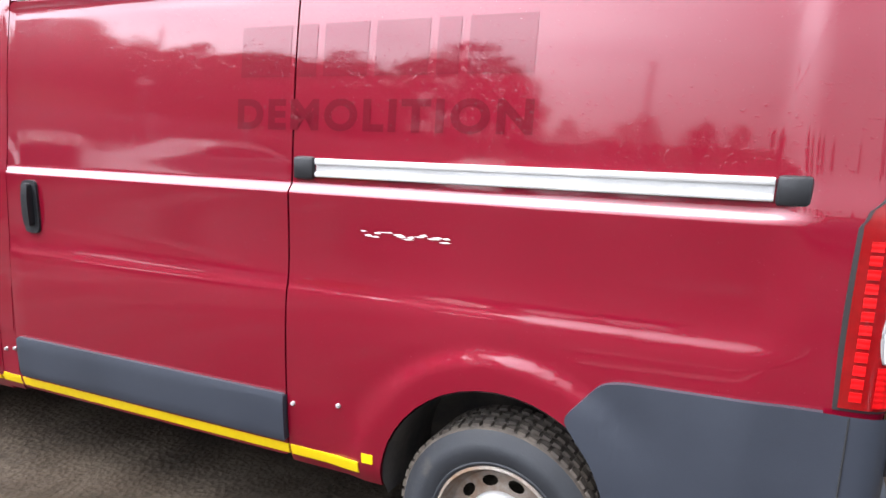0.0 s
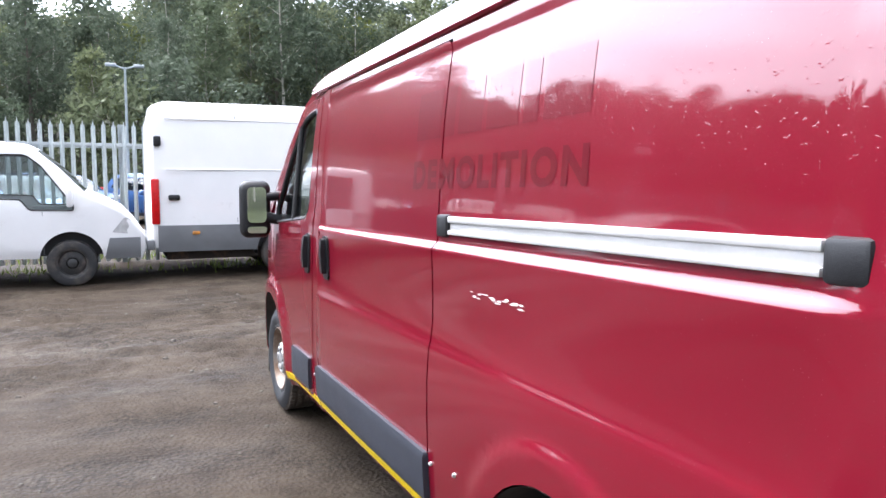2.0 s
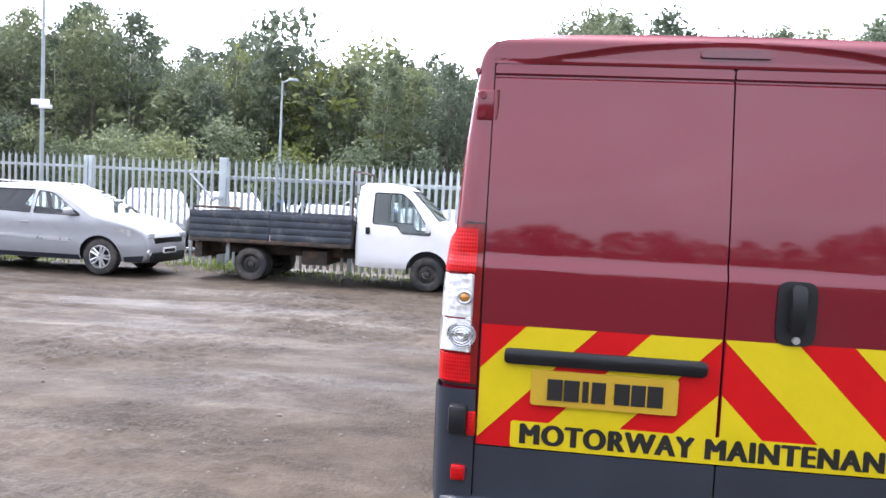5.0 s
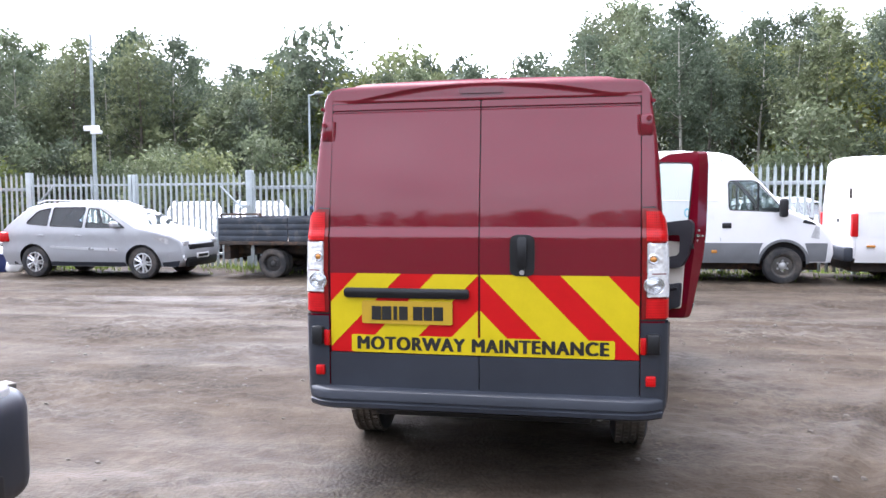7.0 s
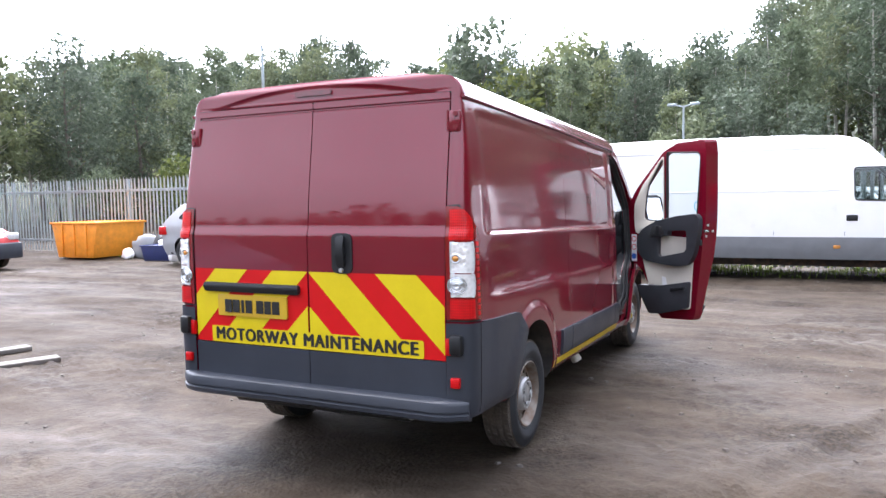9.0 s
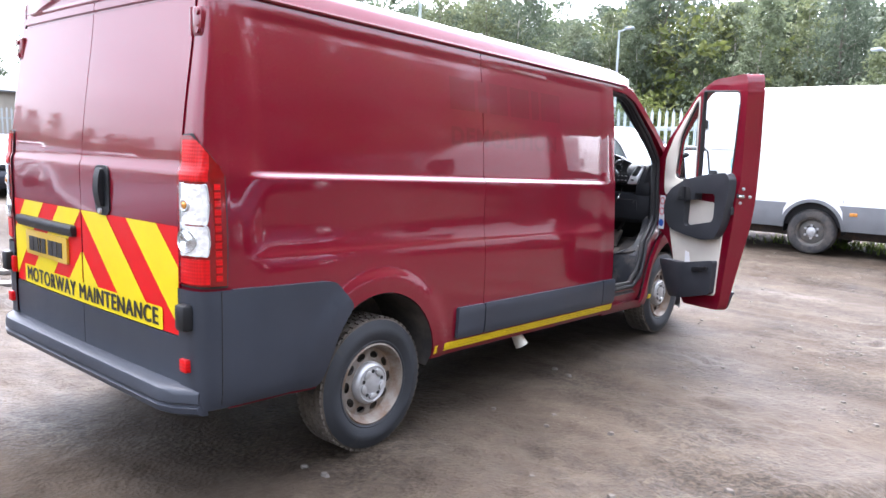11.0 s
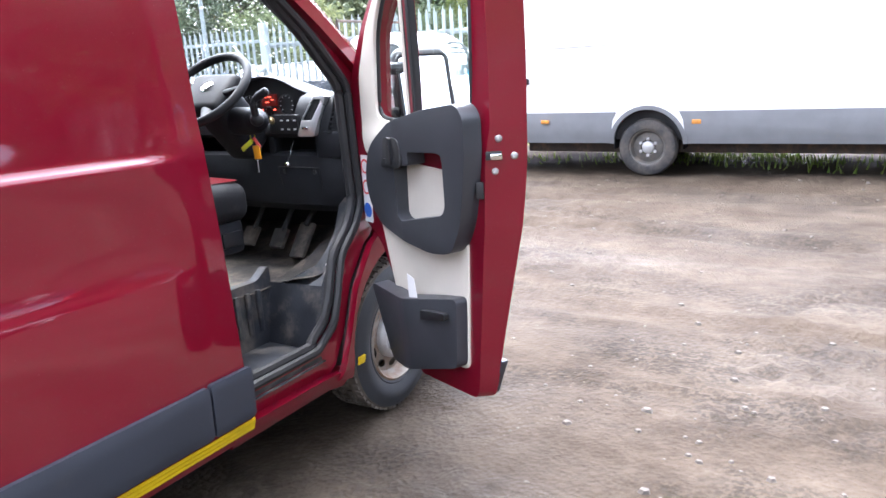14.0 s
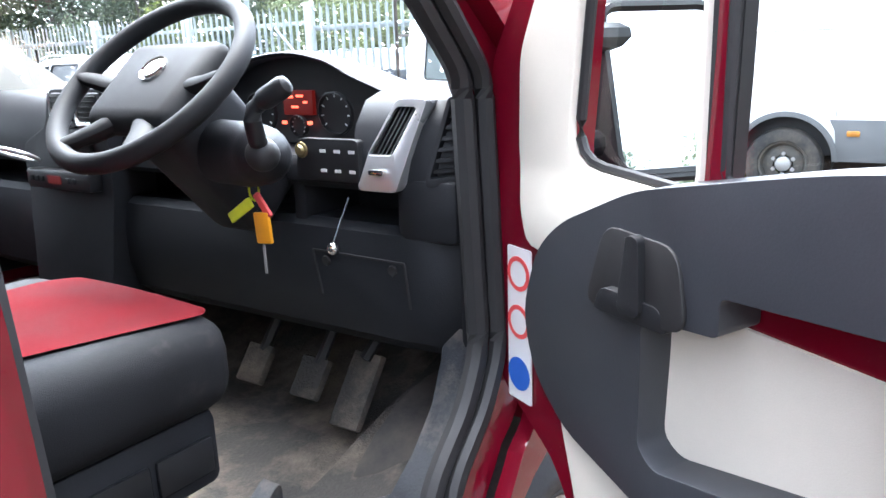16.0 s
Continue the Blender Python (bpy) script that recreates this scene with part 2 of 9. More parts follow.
GLASS = glass("window_glass", (0.86, 0.92, 0.90))
GLASS_DARK = glass("tinted_glass", (0.60, 0.67, 0.66))
GLASS_WET = glass("wet_windscreen", (0.84, 0.9, 0.9), drops=True)
MIRROR, _, _, _b = material("mirror")
_b.inputs["Base Color"].default_value, _b.inputs["Metallic"].default_value, _b.inputs["Roughness"].default_value = (0.85, 0.87, 0.88, 1), 1.0, 0.02


def lens(name, color, rough=0.12, metal=0.0, cells=22.0):
    m, nodes, links, b = material(name)
    nt = m.node_tree
    tc = nodes.new("ShaderNodeTexCoord")
    waves = []
    for direction, scale in (("Y", 30.0), ("Z", cells)):
        v = nodes.new("ShaderNodeTexWave")
        v.wave_type, v.bands_direction = "BANDS", direction
        v.inputs["Scale"].default_value, v.inputs["Distortion"].default_value = scale, 0.0
        links.new(tc.outputs["Object"], v.inputs["Vector"])
        waves.append(v.outputs["Fac"])
    ribs = mix(nt, 0.5 if cells > 10 else 0.1, waves[0], waves[1])
    no = noise_node(nt, 14.0, 2.0)
    c = ramp(nt, no.outputs["Fac"], [(0.3, tuple(x * 0.7 for x in color)), (0.7, color)])
    links.new(c.outputs["Color"], b.inputs["Base Color"])
    b.inputs["Roughness"].default_value, b.inputs["Coat Weight"].default_value, b.inputs["Coat Roughness"].default_value = rough, 0.3, 0.05
    b.inputs["Specular IOR Level"].default_value = 0.25
    b.inputs["Subsurface Weight"].default_value = 0.0
    bump(nt, b, ribs, 0.3, 0.004)
    c2 = ramp(nt, ribs, [(0.25, 0.74 if cells > 10 else 0.84), (0.7, 1.0)])
    links.new(mix(nt, 1.0, c.outputs["Color"], c2.outputs["Color"], "MULTIPLY"), b.inputs["Base Color"])
    b.inputs["Metallic"].default_value = metal
    return m


LENS_RED = lens("red_lens", (0.62, 0.003, 0.005), 0.35)
LENS_BORDER = surface("dark_red_lens", (0.17, 0.001, 0.002), 0.2, vary=0.2, scale=20, coat=0.5)
LENS_DIM = surface("dull_red_lens", (0.11, 0.004, 0.010), 0.2, vary=0.15, scale=20, coat=0.8)
LENS_CLEAR = lens("clear_lens", (0.78, 0.79, 0.80), 0.16, 0.3, cells=6.0)
LENS_FACET, _, _, _b = material("faceted_clear_lens")
_v = LENS_FACET.node_tree.nodes.new("ShaderNodeTexVoronoi")
_v.inputs["Scale"].default_value = 42.0
_t = LENS_FACET.node_tree.nodes.new("ShaderNodeTexCoord")
LENS_FACET.node_tree.links.new(_t.outputs["Object"], _v.inputs["Vector"])
LENS_FACET.node_tree.links.new(ramp(LENS_FACET.node_tree, _v.outputs["Distance"], [(0.1, 0.74), (0.6, 0.94)]).outputs["Color"], _b.inputs["Base Color"])
bump(LENS_FACET.node_tree, _b, _v.outputs["Distance"], 0.4, 0.010)
_b.inputs["Metallic"].default_value, _b.inputs["Roughness"].default_value, _b.inputs["Coat Weight"].default_value = 0.35, 0.15, 0.6
LENS_AMBER = lens("amber_lens", (0.62, 0.27, 0.06))
LENS_PLAIN = surface("ringed_clear_lens", (0.55, 0.57, 0.59), 0.18, metal=0.75, vary=0.12, scale=40, coat=0.8)


# ---- mesh helpers ----
def smoothstep(a, b, v):
    t = min(1.0, max(0.0, (v - a) / (b - a)))
    return t * t * (3 - 2 * t)


def spline(knots):
    """A monotone cubic through (position, value) knots."""
    xs, ys = [k[0] for k in knots], [k[1] for k in knots]
    n = len(xs)
    d = [(ys[i + 1] - ys[i]) / (xs[i + 1] - xs[i]) for i in range(n - 1)]
    m = [d[0]] + [0.0 if d[i - 1] * d[i] <= 0 else 2 * d[i - 1] * d[i] / (d[i - 1] + d[i]) for i in range(1, n - 1)] + [d[-1]]

    def f(v):
        if v <= xs[0]:
            return ys[0]
        if v >= xs[-1]:
            return ys[-1]
        i = next(k for k in range(n - 1) if v <= xs[k + 1])
        h = xs[i + 1] - xs[i]
        t = (v - xs[i]) / h
        return (ys[i] * (1 + 2 * t) * (1 - t) ** 2 + m[i] * h * t * (1 - t) ** 2 + ys[i + 1] * t * t * (3 - 2 * t) + m[i + 1] * h * t * t * (t - 1))
    return f


def finish(bm, name, mat, sharp=35.0):
    bmesh.ops.recalc_face_normals(bm, faces=bm.faces) if name != "raw" else None
    me = bpy.data.meshes.new(name)
    for f in bm.faces:
        f.smooth = True
    bm.to_mesh(me)
    bm.free()
    me.set_sharp_from_angle(angle=radians(sharp))
    for mm in (mat if isinstance(mat, (list, tuple)) else [mat]):
        me.materials.append(mm)
    return me


def part(name, bm, mat, parent, label="", sharp=35.0):
    ob = new(name, finish(bm, name, mat, sharp))
    ob.parent = parent
    if label:
        ob["label"] = label
    return ob


def thing(name, label, category, group="", m=None):
    ob = new(name)
    if m is not None:
        ob.matrix_basis = m
    return tagged(ob, label, category, group)


def box(bm, x0, x1, y0, y1, z0, z1, bevel=0.0, seg=2, mat=0):
    b2 = bmesh.new()
    bmesh.ops.create_cube(b2, size=1.0)
    for v in b2.verts:
        v.co = Vector(((x0 + x1) / 2 + v.co.x * (x1 - x0), (y0 + y1) / 2 + v.co.y * (y1 - y0), (z0 + z1) / 2 + v.co.z * (z1 - z0)))
    if bevel:
        bmesh.ops.bevel(b2, geom=b2.edges[:], offset=bevel, segments=seg, affect="EDGES", profile=0.5)
    return merge(bm, b2, mat)


def merge(bm, b2, mat=0, m=None):
    if m is not None:
        bmesh.ops.transform(b2, matrix=m, verts=b2.verts)
    made = {}
    for v in b2.verts:
        made[v] = bm.verts.new(v.co)
    out = []
    for f in b2.faces:
        try:
            nf = bm.faces.new([made[v] for v in f.verts])
        except ValueError:
            continue
        nf.material_index = mat if mat else f.material_index
        out.append(nf)
    b2.free()
    return list(made.values())


def lathe(bm, profile, m, seg=32, mat=0, close=False):
    """Turns (radius, height) about the local z axis of m."""
    rings = []
    for r, h in profile:
        if r < 1e-5:
            rings.append([bm.verts.new(m @ Vector((0, 0, h)))])
        else:
            rings.append([bm.verts.new(m @ Vector((r * math.cos(2 * math.pi * k / seg), r * math.sin(2 * math.pi * k / seg), h))) for k in range(seg)])
    pairs = list(zip(rings, rings[1:])) + ([(rings[-1], rings[0])] if close else [])
    for a, b in pairs:
        for k in range(seg):
            q = [a[k % len(a)], a[(k + 1) % len(a)], b[(k + 1) % len(b)], b[k % len(b)]]
            u = []
            for v in q:
                if v not in u:
                    u.append(v)
            if len(u) > 2:
                bm.faces.new(u).material_index = mat
    return rings


def rod(bm, a, b, ra, rb=None, seg=10, mat=0):
    a, b = Vector(a), Vector(b)
    rb = ra if rb is None else rb
    m = Matrix.Translation(a) @ (b - a).to_track_quat("Z", "Y").to_matrix().to_4x4()
    h = (b - a).length
    lathe(bm, [(0, 0), (ra, 0), (rb, h), (0, h)], m, seg, mat)


def tube(bm, pts, r, seg=8, closed=False, mat=0, flat=1.0):
    pts = [Vector(p) for p in pts]
    n = len(pts)
    rings = []
    up = Vector((0, 0, 1))
    for i, p in enumerate(pts):
        d = (pts[(i + 1) % n] - pts[i - 1]) if closed else (pts[min(i + 1, n - 1)] - pts[max(i - 1, 0)])
        d.normalize()
        s = d.cross(up)
        if s.length < 0.05:
            s = d.cross(Vector((1, 0, 0)))
        s.normalize()
        w = s.cross(d).normalized()
        rr = r[i] if isinstance(r, (list, tuple)) else r
        rings.append([bm.verts.new(p + s * rr * math.cos(2 * math.pi * k / seg) + w * rr * flat * math.sin(2 * math.pi * k / seg)) for k in range(seg)])
    for i in range(n if closed else n - 1):
        a, b = rings[i], rings[(i + 1) % n]
        for k in range(seg):
            bm.faces.new([a[k], a[(k + 1) % seg], b[(k + 1) % seg], b[k]]).material_index = mat
    if not closed:
        bm.faces.new(rings[0]).material_index = mat
        bm.faces.new(rings[-1][::-1]).material_index = mat


def arc(cx, cy, r, a0, a1, n, ry=None):
    ry = r if ry is None else ry
    return [(cx + r * math.cos(radians(a0 + (a1 - a0) * i / n)), cy + ry * math.sin(radians(a0 + (a1 - a0) * i / n))) for i in range(n + 1)]


def rounded(pts, r, n=4):
    """A closed outline with its corners rounded by r (or by a list of radii)."""
    out = []
    k = len(pts)
    for i in range(k):
        p, a, b = Vector(pts[i]), Vector(pts[i - 1]), Vector(pts[(i + 1) % k])
        rr = r[i] if isinstance(r, (list, tuple)) else r
        u, w = (a - p), (b - p)
        q = min(rr, u.length * 0.45, w.length * 0.45)
        if q < 1e-4:
            out.append(tuple(p))
            continue
        s, e = p + u.normalized() * q, p + w.normalized() * q
        for j in range(n + 1):
            t = j / n
            out.append(tuple(s * (1 - t) ** 2 + p * 2 * t * (1 - t) + e * t * t))
    return out


def panel(bm, outline, fn, du=0.1, dv=0.05, holes=(), flange=0.0, inward=(0, 0, 0), mat=0, lines=()):
    """A sheet with that outline (and holes) in two dimensions, cut on a grid and laid on the surface fn(u, v), its edges turned inward."""
    b2 = bmesh.new()
    edges = []
    for loop in (outline, *holes):
        vs = [b2.verts.new((u, v, 0)) for u, v in loop]
        edges += [b2.edges.new((vs[i], vs[(i + 1) % len(vs)])) for i in range(len(vs))]
    bmesh.ops.triangle_fill(b2, use_beauty=True, use_dissolve=False, edges=edges)
    us, vs_ = [p[0] for p in outline], [p[1] for p in outline]
    for lo, hi, st, no in ((min(us), max(us), du, (1, 0, 0)), (min(vs_), max(vs_), dv, (0, 1, 0))):
        if st <= 0:
            continue
        k = int((hi - lo) / st)
        for i in range(1, k + 1):
            c = lo + (hi - lo) * i / (k + 1)
            bmesh.ops.bisect_plane(b2, geom=b2.verts[:] + b2.edges[:] + b2.faces[:], dist=1e-5, plane_co=(c * no[0], c * no[1], 0), plane_no=no)
    for c in lines:
        bmesh.ops.bisect_plane(b2, geom=b2.verts[:] + b2.edges[:] + b2.faces[:], dist=1e-5, plane_co=(0, c, 0), plane_no=(0, 1, 0))
    if flange:
        rim = [e for e in b2.edges if e.is_boundary]
    for v in b2.verts:
        v.co = Vector(fn(v.co.x, v.co.y))
    if flange:
        ex = bmesh.ops.extrude_edge_only(b2, edges=rim)
        inw = Vector(inward).normalized() * flange
        for g in ex["geom"]:
            if isinstance(g, bmesh.types.BMVert):
                g.co += inw
    return merge(bm, b2, mat)


def slab(bm, outline, fn, depth, du=0.1, dv=0.05, mat=0, holes=()):
    """As panel(), but a closed body: fn(u, v, d) with d = 0 in front and d = depth behind."""
    b2 = bmesh.new()
    edges = []
    for loop in (outline, *holes):
        vs = [b2.verts.new((u, v, 0)) for u, v in loop]
        edges += [b2.edges.new((vs[i], vs[(i + 1) % len(vs)])) for i in range(len(vs))]
    bmesh.ops.triangle_fill(b2, use_beauty=True, use_dissolve=False, edges=edges)
    us, vs_ = [p[0] for p in outline], [p[1] for p in outline]
    for lo, hi, st, no in ((min(us), max(us), du, (1, 0, 0)), (min(vs_), max(vs_), dv, (0, 1, 0))):
        k = int((hi - lo) / st) if st > 0 else 0
        for i in range(1, k + 1):
            c = lo + (hi - lo) * i / (k + 1)
            bmesh.ops.bisect_plane(b2, geom=b2.verts[:] + b2.edges[:] + b2.faces[:], dist=1e-5, plane_co=(c * no[0], c * no[1], 0), plane_no=no)
    ext = bmesh.ops.extrude_face_region(b2, geom=b2.faces[:], use_keep_orig=True)
    back = {g for g in ext["geom"] if isinstance(g, bmesh.types.BMVert)}
    for v in b2.verts:
        v.co = Vector(fn(v.co.x, v.co.y, depth if v in back else 0.0))
    bmesh.ops.recalc_face_normals(b2, faces=b2.faces)
    return merge(bm, b2, mat)


def letters(text, size, mat, name, m, parent, label="", align="CENTER", width=None, bold=0.0, depth=0.0008, heavy=0.0):
    """Lettering in the built-in face, as a thin flat mesh."""
    cu = bpy.data.curves.new(name, "FONT")
    cu.body, cu.size, cu.align_x, cu.align_y, cu.offset, cu.extrude = text, size, align, "CENTER", bold, depth
    cu.space_character = 1.14
    tmp = bpy.data.objects.new(name + "_source", cu)
    scene.collection.objects.link(tmp)
    me = bpy.data.meshes.new_from_object(tmp.evaluated_get(bpy.context.evaluated_depsgraph_get()))
    bpy.data.objects.remove(tmp)
    if width:
        w = max(v.co.x for v in me.vertices) - min(v.co.x for v in me.vertices)
        me.transform(Matrix.Diagonal((width / w, 1, 1, 1)))
    if heavy:
        b0, b1 = bmesh.new(), bmesh.new()
        b0.from_mesh(me)
        for k in range(5):
            merge(b1, b0.copy(), 0, Matrix.Translation((heavy * (k - 2) / 2, heavy * 0.5 * (k % 2), 0.0002 * k)))
        b0.free()
        b1.to_mesh(me)
        b1.free()
    me.transform(m)
    me.materials.clear()
    me.materials.append(mat)
    ob = new(name, me)
    ob.parent = parent
    if label:
        ob["label"] = label
    return ob

# ---- the ground: one sheet from the rutted yard to the wooded slopes ----
def earth():
    m, nodes, links, b = material("wet_earth")
    nt = m.node_tree
    big = noise_node(nt, 0.35, 5.0, 0.6, stretch=(1.0, 0.55, 1.0))
    mid = noise_node(nt, 1.7, 9.0, 0.74, stretch=(1.15, 0.9, 1.0))
    fine = noise_node(nt, 13.0, 8.0, 0.74)
    grit = nodes.new("ShaderNodeTexVoronoi")
    grit.inputs["Scale"].default_value = 38.0
    tc = nodes.new("ShaderNodeTexCoord")
    links.new(tc.outputs["Object"], grit.inputs["Vector"])
    base = ramp(nt, mid.outputs["Fac"], [(0.33, (0.0215, 0.0154, 0.0100)), (0.43, (0.0330, 0.0248, 0.0172)), (0.51, (0.0420, 0.0326, 0.0232)), (0.68, (0.061, 0.0496, 0.0370))]).outputs["Color"]
    tone = ramp(nt, big.outputs["Fac"], [(0.36, (0.84, 0.81, 0.79)), (0.62, (1.12, 1.10, 1.09))]).outputs["Color"]
    col = mix(nt, 1.0, base, tone, "MULTIPLY")
    g = ramp(nt, fine.outputs["Fac"], [(0.36, 0.82), (0.64, 1.12)]).outputs["Color"]
    col = mix(nt, 1.0, col, g, "MULTIPLY")
    stones = ramp(nt, grit.outputs["Distance"], [(0.10, 1.0), (0.16, 0.0)]).outputs["Color"]
    patch = ramp(nt, noise_node(nt, 1.1, 4.0).outputs["Fac"], [(0.52, 0.0), (0.62, 0.8)]).outputs["Color"]
    sm = mix(nt, 1.0, stones, patch, "MULTIPLY")
    col = mix(nt, sm, col, (0.12, 0.105, 0.09))
    # patches of dark broken clods, with the shade between them in the colour
    clod_shade = ramp(nt, noise_node(nt, 34.0, 5.0, 0.65).outputs["Fac"], [(0.46, 0.48), (0.56, 1.0)]).outputs["Color"]
    where = ramp(nt, noise_node(nt, 0.85, 6.0, 0.66, stretch=(1.5, 0.8, 1)).outputs["Fac"], [(0.48, 0.0), (0.58, 1.0)]).outputs["Color"]
    col = mix(nt, where, col, mix(nt, 1.0, col, clod_shade, "MULTIPLY"))
    # the wooded slopes are leaf litter and low green
    geo = nodes.new("ShaderNodeNewGeometry")
    sep = nodes.new("ShaderNodeSeparateXYZ")
    links.new(geo.outputs["Position"], sep.inputs["Vector"])
    hi = nodes.new("ShaderNodeMapRange")
    hi.inputs["From Min"].default_value, hi.inputs["From Max"].default_value = 0.25, 0.7
    links.new(sep.outputs["Z"], hi.inputs["Value"])
    litter = ramp(nt, mid.outputs["Fac"], [(0.35, (0.018, 0.021, 0.011)), (0.65, (0.038, 0.046, 0.02))]).outputs["Color"]
    col = mix(nt, hi.outputs["Result"], col, litter)
    links.new(col, b.inputs["Base Color"])
    wet = ramp(nt, noise_node(nt, 0.5, 5.0, 0.6, stretch=(1.3, 0.45, 1)).outputs["Fac"], [(0.44, 0.88), (0.56, 0.70), (0.66, 0.55)]).outputs["Color"]
    wr = mix(nt, hi.outputs["Result"], wet, 0.9)
    links.new(wr, b.inputs["Roughness"])
    h = mix(nt, 0.45, fine.outputs["Fac"], mid.outputs["Fac"])
    h2 = mix(nt, 0.25, h, grit.outputs["Distance"])
    b.inputs["Specular IOR Level"].default_value = 0.14
    bump(nt, b, h2, 0.9, 0.032)
    return m


EARTH = earth()


def slope(x, y):
    """The rise of the land beyond the yard and the car park."""
    z = 0.0
    if x < -27:
        z = max(z, 0.16 * (-27 - x))
    if y > 13:
        z = max(z, 0.42 * (y - 13) * smoothstep(13, 17, y))
    if y < -30:
        z = max(z, 0.10 * (-30 - y))
    if x > 30:
        z = max(z, 0.14 * (x - 30))
    return min(z, 9.0 + 0.02 * (abs(x) + abs(y)))


def relief(x, y):
    """Ruts and tyre marks, mostly along y, and small lumps."""
    if abs(x) > 18 or abs(y) > 26:
        return 0.0
    calm = 1 - 0.85 * math.exp(-(((x + 2.7) / 3.2) ** 2 + (y / 1.6) ** 2) * 0.8)
    rough = smoothstep(-0.02, 0.28, noise.noise(Vector((x * 0.55 + 3.0, y * 0.42, 2.2))) + 0.35 * noise.noise(Vector((x * 1.9, y * 1.5, 8.2))))
    a = noise.noise(Vector((x * 1.5, y * 0.45, 3.1))) * 0.030
    a += noise.noise(Vector((x * 4.2, y * 1.6, 7.7))) * 0.015
    a += noise.noise(Vector((x * 9.0, y * 6.5, 1.7))) * (0.005 + 0.015 * rough)
    a += abs(noise.noise(Vector((x * 16.0, y * 9.0, 5.1)))) * 0.05 * max(0.0, noise.noise(Vector((x * 0.9, y * 0.5, 9.0))) + 0.15)
    a += (0.5 - abs(noise.noise(Vector((x * 5.2, y * 4.6, 11.3))))) * 0.040 * rough
    a += (0.4 - abs(noise.noise(Vector((x * 11.5, y * 10.0, 4.4))))) * 0.030 * rough
    a += noise.noise(Vector((x * 21.0, y * 19.0, 6.0))) * (0.002 + 0.014 * rough)
    for off, sw in ((-7.6, 0.5), (-6.2, 0.4), (-9.3, 0.6)):
        d = x - off - sw * math.sin(y * 0.23 + off)
        a -= 0.030 * math.exp(-(d / 0.11) ** 2) - 0.020 * math.exp(-((abs(d) - 0.20) / 0.08) ** 2)
    for off, k in ((5.2, 0.55), (6.6, 0.55)):
        d = (y - off) + k * (x + 6.0)
        a -= 0.036 * math.exp(-(d / 0.12) ** 2) - 0.024 * math.exp(-((abs(d) - 0.21) / 0.08) ** 2)
    return a * calm


def steps(bounds):
    out = []
    for lo, hi, st in bounds:
        n = max(1, round((hi - lo) / st))
        out += [lo + (hi - lo) * i / n for i in range(n)]
    return out + [bounds[-1][1]]


gx = steps([(-900, -120, 130), (-120, -30, 6), (-30, -14, 1.6), (-14, -9, 0.10), (-9, 4.5, 0.045), (4.5, 12, 0.5), (12, 30, 3), (30, 120, 9), (120, 900, 130)])
gy = steps([(-900, -120, 130), (-120, -30, 8), (-30, -16, 1.4), (-16, -6, 0.13), (-6, 7, 0.045), (7, 13, 0.16), (13, 24, 1.0), (24, 80, 5), (80, 900, 120)])
gv = [(x, y, slope(x, y) + relief(x, y)) for x in gx for y in gy]
ny = len(gy)
gf = [(i * ny + j, (i + 1) * ny + j, (i + 1) * ny + j + 1, i * ny + j + 1) for i in range(len(gx) - 1) for j in range(ny - 1)]
me = bpy.data.meshes.new("ground")
me.from_pydata(gv, [], gf)
me.polygons.foreach_set("use_smooth", [True] * len(me.polygons))
me.materials.append(EARTH)
ground = tagged(new("ground", me), "rutted wet brown earth and gravel yard", "ground", kind="structure")

# loose stones
STONE = surface("pale_stone", (0.078, 0.069, 0.060), 0.85, vary=0.3, scale=30)
random.seed(5)
sv, sf = [], []
for k in range(1500):
    x, y = random.uniform(-11.5, 3.5), random.uniform(-8, 8)
    if random.random() < 0.15:
        x, y = random.uniform(-6, -3.2), random.uniform(1.5, 6.5)
    if -4.9 < x < 0.1 and abs(y) < 0.9:
        continue
    r = random.choice((0.006, 0.008, 0.010, 0.013, 0.018)) * random.uniform(0.8, 1.4)
    z = relief(x, y)
    b0 = len(sv)
    for a in range(5):
        t = a * 1.2566 + random.uniform(-0.3, 0.3)
        sv.append((x + r * math.cos(t), y + r * 1.2 * math.sin(t), z - r * 0.2))
    for a in range(5):
        t = a * 1.2566 + random.uniform(-0.3, 0.3)
        sv.append((x + 0.6 * r * math.cos(t), y + 0.7 * r * math.sin(t), z + r * 0.55))
    for a in range(5):
        c = (a + 1) % 5
        sf.append((b0 + a, b0 + c, b0 + 5 + c, b0 + 5 + a))
    sf.append(tuple(b0 + 5 + a for a in range(5)))
me = bpy.data.meshes.new("loose_stones")
me.from_pydata(sv, [], sf)
me.materials.append(STONE)
tagged(new("loose_stones", me), "small pale stones scattered over the wet earth", "gravel", kind="stuff")

